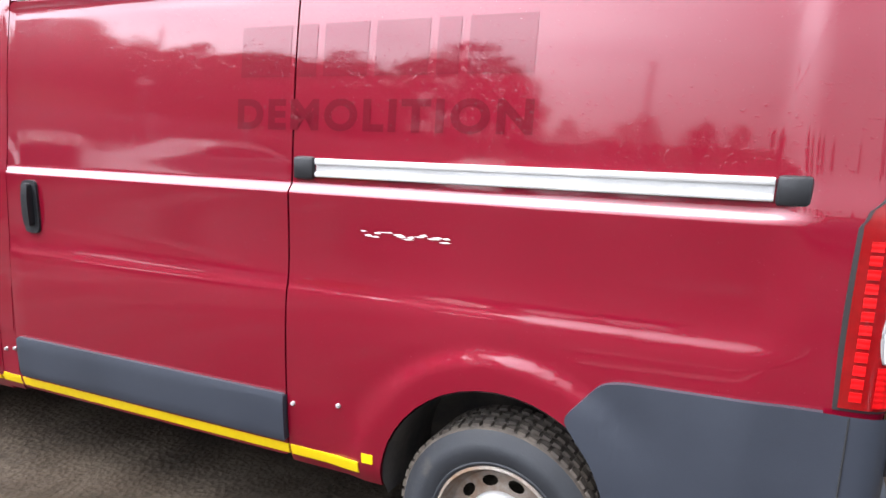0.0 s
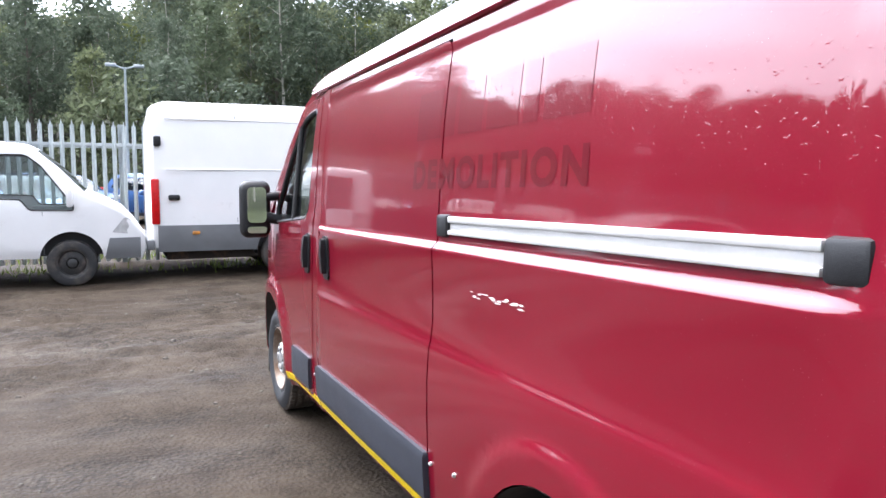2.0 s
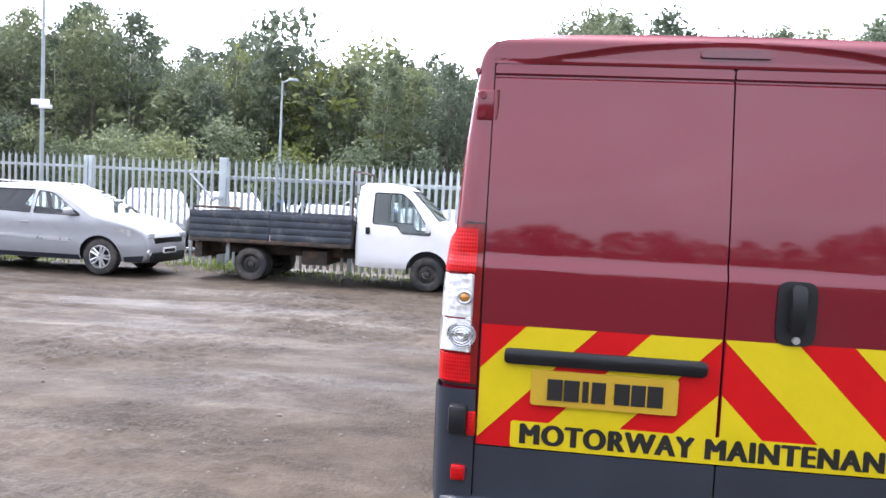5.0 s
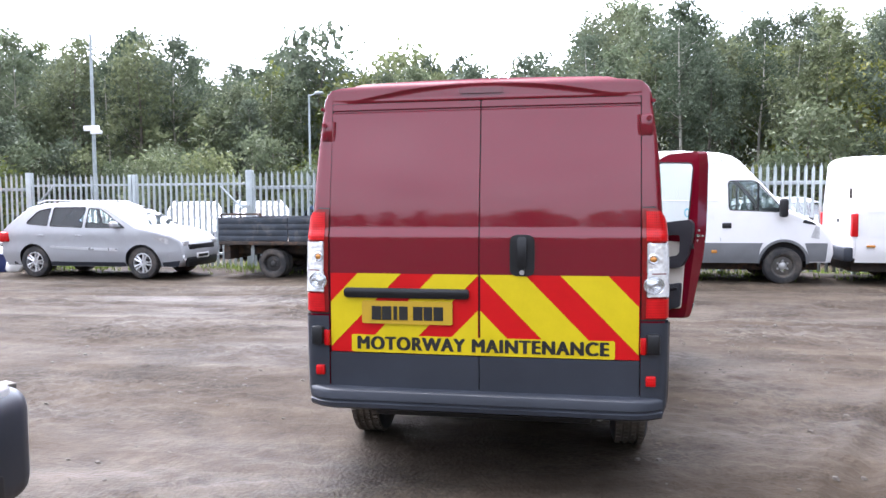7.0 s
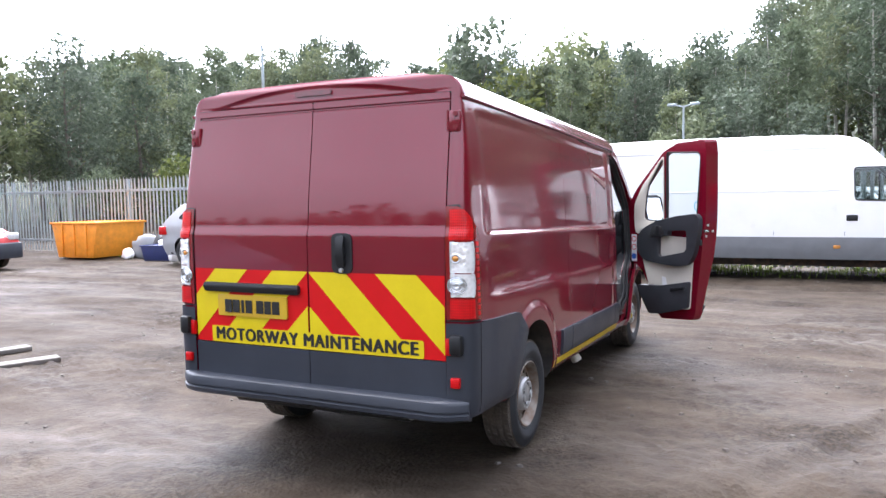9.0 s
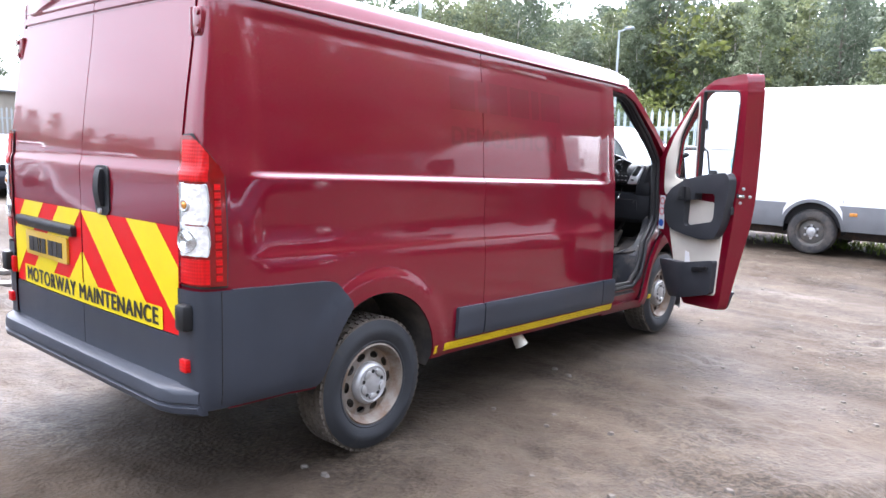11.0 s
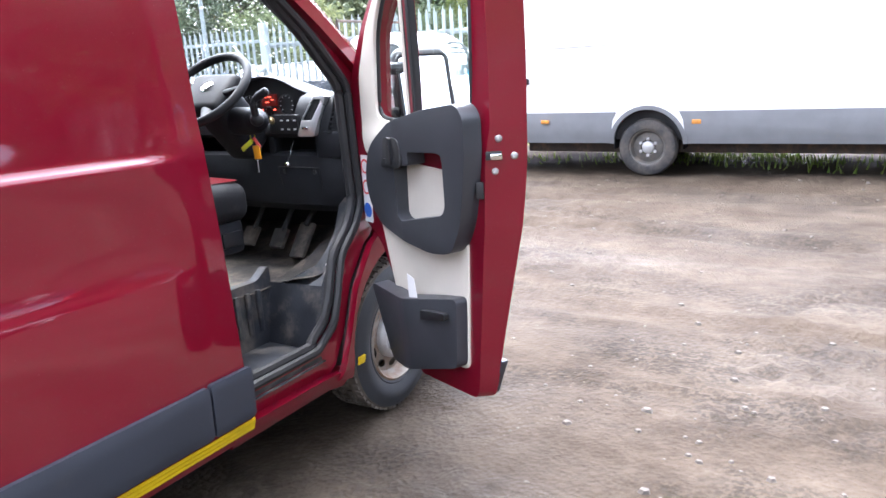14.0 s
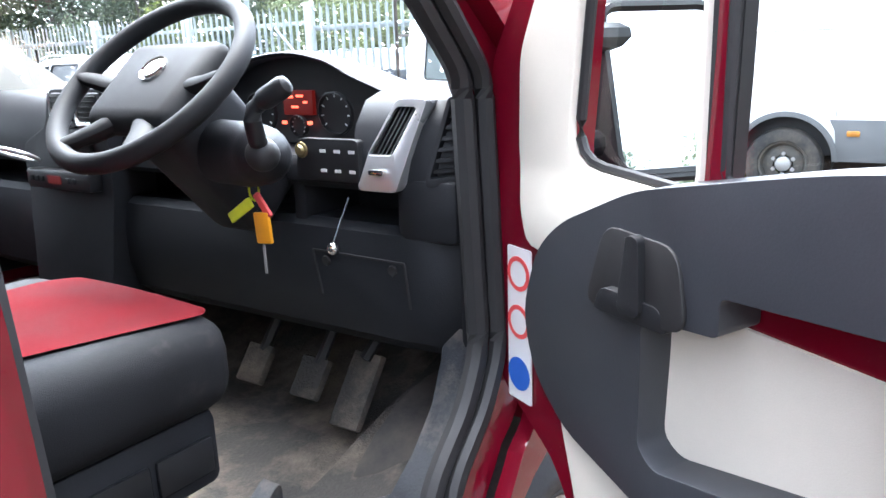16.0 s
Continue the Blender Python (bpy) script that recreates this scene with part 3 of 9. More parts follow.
# grass along the foot of the fence
def leafmat(name, dark, light, trans=0.38):
    m, nodes, links, b = material(name)
    nt = m.node_tree
    geo = nodes.new("ShaderNodeNewGeometry")
    oi = nodes.new("ShaderNodeObjectInfo")
    c = ramp(nt, geo.outputs["Random Per Island"], [(0.0, dark), (1.0, light)]).outputs["Color"]
    k = ramp(nt, oi.outputs["Random"], [(0.0, (0.75, 0.8, 0.7)), (0.5, (1.0, 1.0, 1.0)), (1.0, (1.3, 1.2, 0.9))]).outputs["Color"]
    c = mix(nt, 1.0, c, k, "MULTIPLY")
    links.new(c, b.inputs["Base Color"])
    b.inputs["Roughness"].default_value = 0.6
    b.inputs["Specular IOR Level"].default_value = 0.25
    tr = nodes.new("ShaderNodeBsdfTranslucent")
    links.new(c, tr.inputs["Color"])
    ms = nodes.new("ShaderNodeMixShader")
    ms.inputs["Fac"].default_value = trans
    links.new(b.outputs["BSDF"], ms.inputs[1])
    links.new(tr.outputs["BSDF"], ms.inputs[2])
    links.new(ms.outputs["Shader"], nodes["Material Output"].inputs["Surface"])
    return m


GRASS = leafmat("grass", (0.07, 0.12, 0.02), (0.20, 0.27, 0.06))
random.seed(9)
gv2, gf2 = [], []
for k in range(9000):
    y = random.uniform(-17, 11)
    x = -12.95 + random.gauss(0, 0.55) + 0.25 * math.sin(y * 0.9)
    if x > -11.0 or noise.noise(Vector((x * 0.8, y * 0.45, 0))) < -0.12:
        continue
    h = random.uniform(0.05, 0.16)
    a = random.uniform(0, 6.28)
    w = 0.012
    lean = random.uniform(-0.05, 0.05)
    z = relief(x, y)
    b0 = len(gv2)
    gv2 += [(x - w * math.cos(a), y - w * math.sin(a), z), (x + w * math.cos(a), y + w * math.sin(a), z), (x + lean, y + random.uniform(-0.05, 0.05), z + h)]
    gf2.append((b0, b0 + 1, b0 + 2))
me = bpy.data.meshes.new("grass")
me.from_pydata(gv2, [], gf2)
me.materials.append(GRASS)
tagged(new("grass", me), "rough green grass along the foot of the fence", "grass", kind="stuff")

# ---- palisade fences ----
FENCE_X = -13.1


def pale_mesh():
    """A folded W-section pale with a three-pointed head."""
    bm = bmesh.new()
    xs = [(-0.034, 0.0), (-0.020, 0.0), (-0.008, 0.016), (0.008, 0.016), (0.020, 0.0), (0.034, 0.0)]
    heads = [2.30, 2.33, 2.38, 2.38, 2.33, 2.30]
    for t in (0.0, -0.003):
        lo = [bm.verts.new((d + t, u, 0.06)) for u, d in xs]
        hi = [bm.verts.new((d + t, u, h)) for (u, d), h in zip(xs, heads)]
        for a in range(5):
            bm.faces.new((lo[a], lo[a + 1], hi[a + 1], hi[a]))
        tip = bm.verts.new((0.016 + t, 0.0, 2.43))
        bm.faces.new((hi[2], hi[3], tip))
        l1 = bm.verts.new((t, -0.030, 2.36))
        bm.faces.new((hi[0], hi[1], l1))
        r1 = bm.verts.new((t, 0.030, 2.36))
        bm.faces.new((hi[4], hi[5], r1))
    return finish(bm, "pale", GALV, 20)


PALE = pale_mesh()


def post(bm, x, y, h=2.4, w=0.09):
    box(bm, x - 0.05, x + 0.05, y - w / 2, y - w / 2 + 0.008, 0, h)
    box(bm, x - 0.05, x + 0.05, y + w / 2 - 0.008, y + w / 2, 0, h)
    box(bm, x - 0.004, x + 0.004, y - w / 2 + 0.008, y + w / 2 - 0.008, 0, h)


fence = thing("palisade_fence", "grey galvanised steel palisade fence with pointed pales", "fence")
for y0, y1 in ((-24.9, -13.75), (-7.38, 16.0)):
    for z in (0.42, 2.02):
        bm = bmesh.new()
        box(bm, FENCE_X - 0.045, FENCE_X - 0.004, y0, y1, z - 0.025, z + 0.025, 0.004, 1)
        box(bm, FENCE_X - 0.045, FENCE_X - 0.040, y0, y1, z - 0.06, z - 0.025)
        part("rail", bm, GALV, fence)
for y in [-24.8, -22.0, -19.2, -16.45] + [-4.5 + 2.75 * i for i in range(8)]:
    bm = bmesh.new()
    post(bm, FENCE_X - 0.11, y, 2.36)
    part("post", bm, GALV, fence)
y = -7.30
while y < 15.9:
    p = new("pale", PALE)
    p.parent, p.matrix_basis = fence, pose(FENCE_X, y, random.uniform(-0.012, 0.012), 0, random.uniform(-0.4, 0.4), 0)
    y += 0.1555
y = -13.85
while y > -24.8:
    p = new("pale", PALE)
    p.parent, p.matrix_basis = fence, pose(FENCE_X, y, random.uniform(-0.012, 0.012), random.uniform(-0.5, 0.5), 0, 0)
    y -= 0.1555

gate = thing("double_gate", "grey steel palisade double gate with diagonal braces, shut", "gate")
for y, w in ((-13.66, 0.17), (-7.46, 0.17), (-10.60, 0.10), (-10.72, 0.10)):
    bm = bmesh.new()
    box(bm, FENCE_X - 0.13, FENCE_X - 0.02, y - w / 2, y + w / 2, 0, 2.44 if w > 0.12 else 2.36, 0.008)
    part("gate_post", bm, GALV, gate)
for a, b, brace in ((-10.55, -7.56, ((-7.60, 1.45), (-8.20, 2.05))), (-13.56, -10.78, ((-13.52, 1.45), (-12.92, 2.05)))):
    for z in (0.35, 2.10):
        bm = bmesh.new()
        box(bm, FENCE_X - 0.075, FENCE_X - 0.004, a, b, z - 0.03, z + 0.03, 0.006, 1)
        part("gate_rail", bm, GALV, gate)
    bm = bmesh.new()
    rod(bm, (FENCE_X + 0.02, brace[0][0], brace[0][1]), (FENCE_X + 0.02, brace[1][0], brace[1][1]), 0.028, seg=4)
    part("brace", bm, GALV, gate)
    y = a + 0.06
    while y < b:
        p = new("pale", PALE)
        p.parent, p.matrix_basis = gate, pose(FENCE_X, y, -0.03, 0, 0, 0)
        y += 0.1555
bm = bmesh.new()
box(bm, FENCE_X + 0.02, FENCE_X + 0.06, -7.62, -7.42, 1.50, 1.58, 0.01)
part("latch", bm, GALV, gate)

far_fence = thing("boundary_fence", "grey steel palisade fence at the far end of the yard", "fence")
for nm, z in (("rail", 0.42), ("rail", 2.02)):
    bm = bmesh.new()
    box(bm, -13.0, 28, -25.04, -25.0, z - 0.025, z + 0.025)
    part(nm, bm, GALV, far_fence)
fv, ff = [], []
pv = [tuple(v.co) for v in PALE.vertices]
pf = [tuple(p.vertices) for p in PALE.polygons]
x = -12.9
while x < 28:
    b0 = len(fv)
    fv += [(x - v[1], -25.0 + v[0], v[2]) for v in pv]
    ff += [tuple(i + b0 for i in f) for f in pf]
    x += 0.1555
me = bpy.data.meshes.new("paling")
me.from_pydata(fv, [], ff)
me.materials.append(GALV)
ob = tagged(new("paling", me), kind="stuff")
ob.parent = far_fence

# lamp posts behind the fence
def lamp_post(x, y, h, arms, r=0.06, sign=0.0):
    p = thing("lamp_post", "tall grey steel lamp post behind the fence", "lamp post", "lamp posts round the yard", pose(x, y, slope(x, y)))
    bm = bmesh.new()
    rod(bm, (0, 0, 0), (0, 0, h), r, r * 0.6, 10)
    part("pole", bm, GALV, p)
    for a in arms:
        bm = bmesh.new()
        rod(bm, (0, 0, h - 0.05), (0, a * 0.35, h + 0.05), 0.03, seg=6)
        box(bm, -0.10, 0.10, a * 0.42 - 0.17, a * 0.42 + 0.17, h - 0.0, h + 0.10, 0.03)
        part("lantern", bm, GALV, p)
    if sign:
        bm = bmesh.new()
        box(bm, 0.05, 0.16, -0.32, 0.32, sign - 0.10, sign + 0.10, 0.02)
        box(bm, 0.05, 0.2, 0.0, 0.42, sign - 0.22, sign - 0.08, 0.02)
        part("camera_box", bm, WHITE, p)
    return p


lamp_post(-21.4, -17.6, 8.05, (), 0.09, sign=4.48)
lamp_post(-24.0, -9.9, 5.9, (1,), 0.06)
lamp_post(-26.0, -1.33, 4.9, (1, -1), 0.06)
lamp_post(-6.0, -27.5, 7.5, (1, -1), 0.10)

# ---- trees ----
BARK = surface("bark", (0.10, 0.085, 0.07), 0.9, vary=0.3, scale=3, grain=30, relief=0.5)
BIRCH = surface("pale_bark", (0.36, 0.34, 0.30), 0.85, vary=0.3, scale=2, grain=20, relief=0.4)
LEAF_A = leafmat("dark_leaves", (0.064, 0.084, 0.058), (0.112, 0.138, 0.096))
LEAF_B = leafmat("mid_leaves", (0.080, 0.105, 0.064), (0.142, 0.170, 0.106))
LEAF_C = leafmat("yellow_green_leaves", (0.06, 0.082, 0.02), (0.17, 0.185, 0.06))


def tree_proto(seed, h, cr, base, trunk, clumps, per, size, bark, leaf, name="tree", label="", thin=1.0):
    rnd = random.Random(seed)
    t = thing(name, label, "tree" if name == "tree" else "bush", "trees on the slopes" if name == "tree" else "bushes behind the fence")
    bm = bmesh.new()
    px, py = rnd.uniform(-0.3, 0.3), rnd.uniform(-0.3, 0.3)
    axis = [Vector((px * math.sin(k * 0.6), py * math.sin(k * 0.8 + 1), h * 0.92 * k / 7)) for k in range(8)]
    tube(bm, axis, [trunk * (1 - 0.85 * k / 7) for k in range(8)], 7)
    tips = []
    for k in range(14):
        f = rnd.uniform(base * 0.8, 0.85)
        i = min(6, int(f * 7))
        p = axis[i].lerp(axis[i + 1], f * 7 - i)
        a = rnd.uniform(0, 6.28)
        ln = cr * rnd.uniform(0.5, 1.0) * (1.15 - f * 0.6)
        q = p + Vector((math.cos(a) * ln * 0.55, math.sin(a) * ln * 0.55, ln * 0.35))
        e = p + Vector((math.cos(a) * ln, math.sin(a) * ln, ln * rnd.uniform(0.4, 0.9)))
        tube(bm, [p, q, e], [trunk * 0.35 * (1.1 - f), trunk * 0.22 * (1.1 - f), 0.012], 4)
        tips.append(e)
    part("trunk", bm, bark, t)
    vs, fs = [], []
    for c in range(clumps):
        if c < len(tips):
            ctr = tips[c]
        else:
            f = rnd.uniform(base, 1.0) ** 0.9
            rad = cr * (math.sin(math.pi * min(1, (f - base) / (1 - base) * 0.85 + 0.12)) ** 0.7) * rnd.uniform(0.25, 1.05)
            a = rnd.uniform(0, 6.28)
            ctr = Vector((math.cos(a) * rad, math.sin(a) * rad, f * h))
        spread = cr * rnd.uniform(0.16, 0.34)
        for k in range(per):
            d = Vector((rnd.gauss(0, 1), rnd.gauss(0, 1), rnd.gauss(0, 0.75))) * spread * 0.62
            p = ctr + d
            n = Vector((rnd.gauss(0, 1), rnd.gauss(0, 1), rnd.gauss(0.5, 1))).normalized()
            u = n.orthogonal().normalized()
            u = Matrix.Rotation(rnd.uniform(0, 6.28), 3, n) @ u
            w = n.cross(u)
            s = size * rnd.uniform(0.6, 1.3)
            b0 = len(vs)
            vs += [tuple(p - u * s), tuple(p - w * s * 0.45 + n * s * 0.1), tuple(p + u * s), tuple(p + w * s * 0.45 + n * s * 0.1)]
            fs.append((b0, b0 + 1, b0 + 2, b0 + 3))
    me = bpy.data.meshes.new("crown")
    me.from_pydata(vs, [], fs)
    me.materials.append(leaf)
    cw = new("crown", me)
    cw.parent = t
    return t


HEIGHT = {}
protos = []
for k in range(9):
    lab, leaf, bark = [("tall dark green broadleaf tree on the wooded slope", LEAF_A, BARK), ("mid green leafy tree with a pale slender trunk", LEAF_B, BIRCH), ("dark green tree with an uneven open crown", LEAF_A, BIRCH)][k % 3]
    protos.append(tree_proto(100 + k, [13.5, 12.0, 14.5][k % 3] + 0.5 * (k // 3), [3.2, 2.3, 2.8][k % 3], [0.22, 0.34, 0.42][k % 3], [0.22, 0.13, 0.16][k % 3], [95, 70, 75][k % 3], 34, 0.20, bark, leaf, "tree", lab))
    HEIGHT[protos[-1].name] = [13.5, 12.0, 14.5][k % 3] + 0.5 * (k // 3)
bushes = []
for k in range(4):
    bushes.append(tree_proto(200 + k, 3.4 + 0.5 * k, 1.7, 0.12, 0.06, 55, 34, 0.12, BARK, [LEAF_B, LEAF_C, LEAF_B, LEAF_A][k], "bush", ["mid green bush behind the fence", "yellow-green leafy bush behind the fence"][k % 2]))


def plant(protos_, spots, lo=0.85, hi=1.2, seed=1, top=None):
    rnd = random.Random(seed)
    used = set()
    for x, y in spots:
        p = rnd.choice(protos_)
        s = rnd.uniform(lo, hi)
        if top:
            s = (top(x, y) - slope(x, y)) * rnd.choice((0.80, 0.88, 0.95, 1.0)) / (HEIGHT[p.name] * 1.04)
        m = pose(x, y, slope(x, y) - 0.05, 0, 0, rnd.uniform(0, 360)) @ Matrix.Diagonal((s, s, s * rnd.uniform(0.95, 1.05), 1))
        if p.name in planted:
            copy_scaled(p, m)
        else:
            planted.add(p.name)
            p.matrix_basis = m


def copy_scaled(p, m):
    made = copy_thing(p, m)
    made.matrix_basis = m


planted = set()
rnd = random.Random(77)
spots = []
for row, (x, n, ya, yb) in enumerate(((-33, 26, -46, 22), (-37, 28, -50, 24), (-42, 30, -56, 28), (-48, 30, -64, 32), (-55, 30, -74, 36), (-63, 28, -80, 40))):
    for i in range(n):
        spots.append((x + rnd.uniform(-1.6, 1.6), ya + (yb - ya) * (i + rnd.uniform(0.1, 0.9)) / n))
crest = spline([(-90, 16.5), (-52, 15.9), (-45, 15.1), (-37, 15.0), (-30, 14.3), (-25, 12.4), (-20, 13.4), (-15, 11.9), (-9, 12.2), (-5, 11.3), (-0.8, 11.1), (1.5, 14.0), (4, 15.7), (8, 14.8), (10.5, 13.2), (13, 13.7), (17, 15.0), (30, 19.0), (60, 24.0)])


def under_crest(x, y):
    """How high the wood's top stands there, for one outline of the hill seen from the yard."""
    far_ = (3.0 - x) / 51.0
    return 1.65 + (crest(0.5 + (y - 0.5) / far_) - 1.65) * far_


plant(protos, spots, seed=3, top=under_crest)
spots = []
for y, n, xa, xb in ((19, 12, -30, 14), (23, 14, -32, 20), (28, 14, -34, 26), (34, 12, -34, 30)):
    for i in range(n):
        spots.append((xa + (xb - xa) * (i + rnd.uniform(0.1, 0.9)) / n, y + rnd.uniform(-1.2, 1.2)))
plant(protos, spots, 0.5, 0.75, 4)
spots = []
for y, n, xa, xb in ((-36, 26, -30, 40), (-42, 24, -30, 46)):
    for i in range(n):
        spots.append((xa + (xb - xa) * (i + rnd.uniform(0.1, 0.9)) / n, y + rnd.uniform(-1.5, 1.5)))
for x, n, ya, yb in ((42, 32, -36, 26), (48, 26, -40, 30)):
    for i in range(n):
        spots.append((x + rnd.uniform(-1.5, 1.5), ya + (yb - ya) * (i + rnd.uniform(0.1, 0.9)) / n))
plant(protos, [q for q in spots if q[1] < -30 and q[0] > -13], 0.27, 0.38, 5)
plant(protos, [q for q in spots if q[1] >= -30 or q[0] <= -13], 0.42, 0.58, 15)
plant(protos, [(-27 + 1.3 * i + rnd.uniform(-0.5, 0.5), -31.5 - 2.5 * (i % 3)) for i in range(11)], 0.58, 0.74, 8)
plant(bushes, [(rnd.uniform(-60, -34), rnd.uniform(-46, 26)) for i in range(80)] + [(rnd.uniform(-30, 14), rnd.uniform(18, 32)) for i in range(40)], 1.3, 2.0, 16)
plant(bushes, [(-29.5 + rnd.uniform(-1, 1), -36 + 52 * (i + rnd.uniform(0.1, 0.9)) / 26) for i in range(26)] + [(rnd.uniform(-26, 4), 15.5 + rnd.uniform(-0.6, 2.2)) for i in range(16)] + [(-22, -15.5), (-23, -13.8), (-24.5, -10.0), (-23, -24), (-21, -27)], 0.7, 1.25, 6)

# ---- the red panel van: tail at x = 0, nose towards -x, a little nose-down ----
YC = 0.015
RAKE = 0.034


def vpart(name, bm, mat, parent, label="", sharp=35.0):
    for v in bm.verts:
        v.co.z += RAKE * (v.co.x + 1.0)
        v.co.y += YC
    return part(name, bm, mat, parent, label, sharp)


_prof = spline([(0.38, 0.960), (0.44, 0.992), (0.50, 1.008), (0.70, 1.020), (0.92, 1.024), (1.02, 1.0205), (1.060, 1.0168), (1.084, 1.0108), (1.13, 1.0055), (1.19, 1.0035),
                (1.26, 1.0045), (1.36, 1.008), (1.394, 1.009), (1.401, 1.0070), (1.408, 1.0015), (1.418, 0.9915), (1.430, 0.9875), (1.52, 0.984), (1.80, 0.967), (2.02, 0.943), (2.06, 0.9375), (2.08, 0.9405), (2.10, 0.938), (2.14, 0.930)])
_plain = spline([(0.38, 0.960), (0.44, 0.992), (0.50, 1.008), (0.95, 1.014), (1.40, 1.006), (1.52, 0.993), (1.80, 0.974), (2.02, 0.950), (2.10, 0.938), (2.14, 0.930)])
REAR_HUB, FRONT_HUB = -1.01, -4.46
FRONT_ARCH_Z = 0.345 - RAKE * (FRONT_HUB + 1.0)


def yside(x, z):
    f = smoothstep(-0.24, -0.33, x) * (1 - smoothstep(-3.235, -3.30, x))
    y = _prof(z) * f + _plain(z) * (1 - f)
    for cx, cz, lift in ((REAR_HUB, 0.43, 0.014), (FRONT_HUB, FRONT_ARCH_Z + 0.06, 0.024)):
        d = math.hypot(x - cx, z - cz)
        if d < 0.6:
            y += lift * (1 - smoothstep(0.485, 0.54, d)) * smoothstep(1.06, 0.98, z)
    if x > -0.27:
        y -= 0.004 * smoothstep(-0.27, -0.12, x)
    if x < -4.3:
        y -= 0.16 * ((-4.3 - x) / 0.75) ** 2 * 0.6
    return y


def side(sg, off=0.0):
    return lambda x, z: (x, sg * (yside(x, z) + off), z)


CORNER_X, CORNER_S = -0.155, 0.30


def xrear(y, z):
    x = -0.012 * (y / 0.87) ** 2
    x -= 0.095 * smoothstep(1.35, 2.3, z) + 0.012 * smoothstep(1.405, 1.44, z)
    return x


def roof_z(a):
    """The roof's height at the fraction a of its half breadth."""
    return 2.135 + 0.137 * (1 - min(1.0, a) ** 30) ** 0.5 - 0.020 * a * a


def roof_y(z):
    """Half the roof's breadth at that height, above the gutter."""
    lo, hi = 0.5, 1.0
    for _ in range(24):
        a = (lo + hi) / 2
        if roof_z(a) > z:
            lo = a
        else:
            hi = a
    return max(0.874, 0.932 * hi + 0.002)


def corner_s(y, z):
    """The s at which the corner's surface has that y."""
    lo, hi = 0.0, 1.0
    for _ in range(24):
        s = (lo + hi) / 2
        if corner(1)(s, z)[1] < y:
            lo = s
        else:
            hi = s
    return lo


def corner(sg, off=0.0):
    """The rounded rear corner: s = 0 on the tail at the door's edge, s = 1 on the flank."""
    def f(s, z):
        ya, xa = 0.872, xrear(0.872, z)
        yb, xb = yside(CORNER_X, z) if z < 2.14 else roof_y(z), CORNER_X
        a = s * math.pi / 2
        ca, sa = math.cos(a) ** 0.46, math.sin(a) ** 0.46
        x = xb + (xa - xb) * ca
        y = ya + (yb - ya) * sa
        nx, ny = ca, sa
        k = math.hypot(nx, ny)
        return (x + off * nx / k, sg * (y + off * ny / k), z)
    return f


def arch_line(cx, cz, r, z0, sweep=10):
    """The wheel arch from its front foot to its rear foot, clockwise over the top."""
    a = math.degrees(math.asin(max(-1, min(1, (z0 - cz) / r))))
    return arc(cx, cz, r, 180 - a, a, sweep)


CREASES = (1.055, 1.068, 1.080, 1.394, 1.401, 1.408, 1.415, 1.422, 1.429, 1.436)
van = thing("panel_van", "dark red panel van with chevron tail, driver's door open", "van")

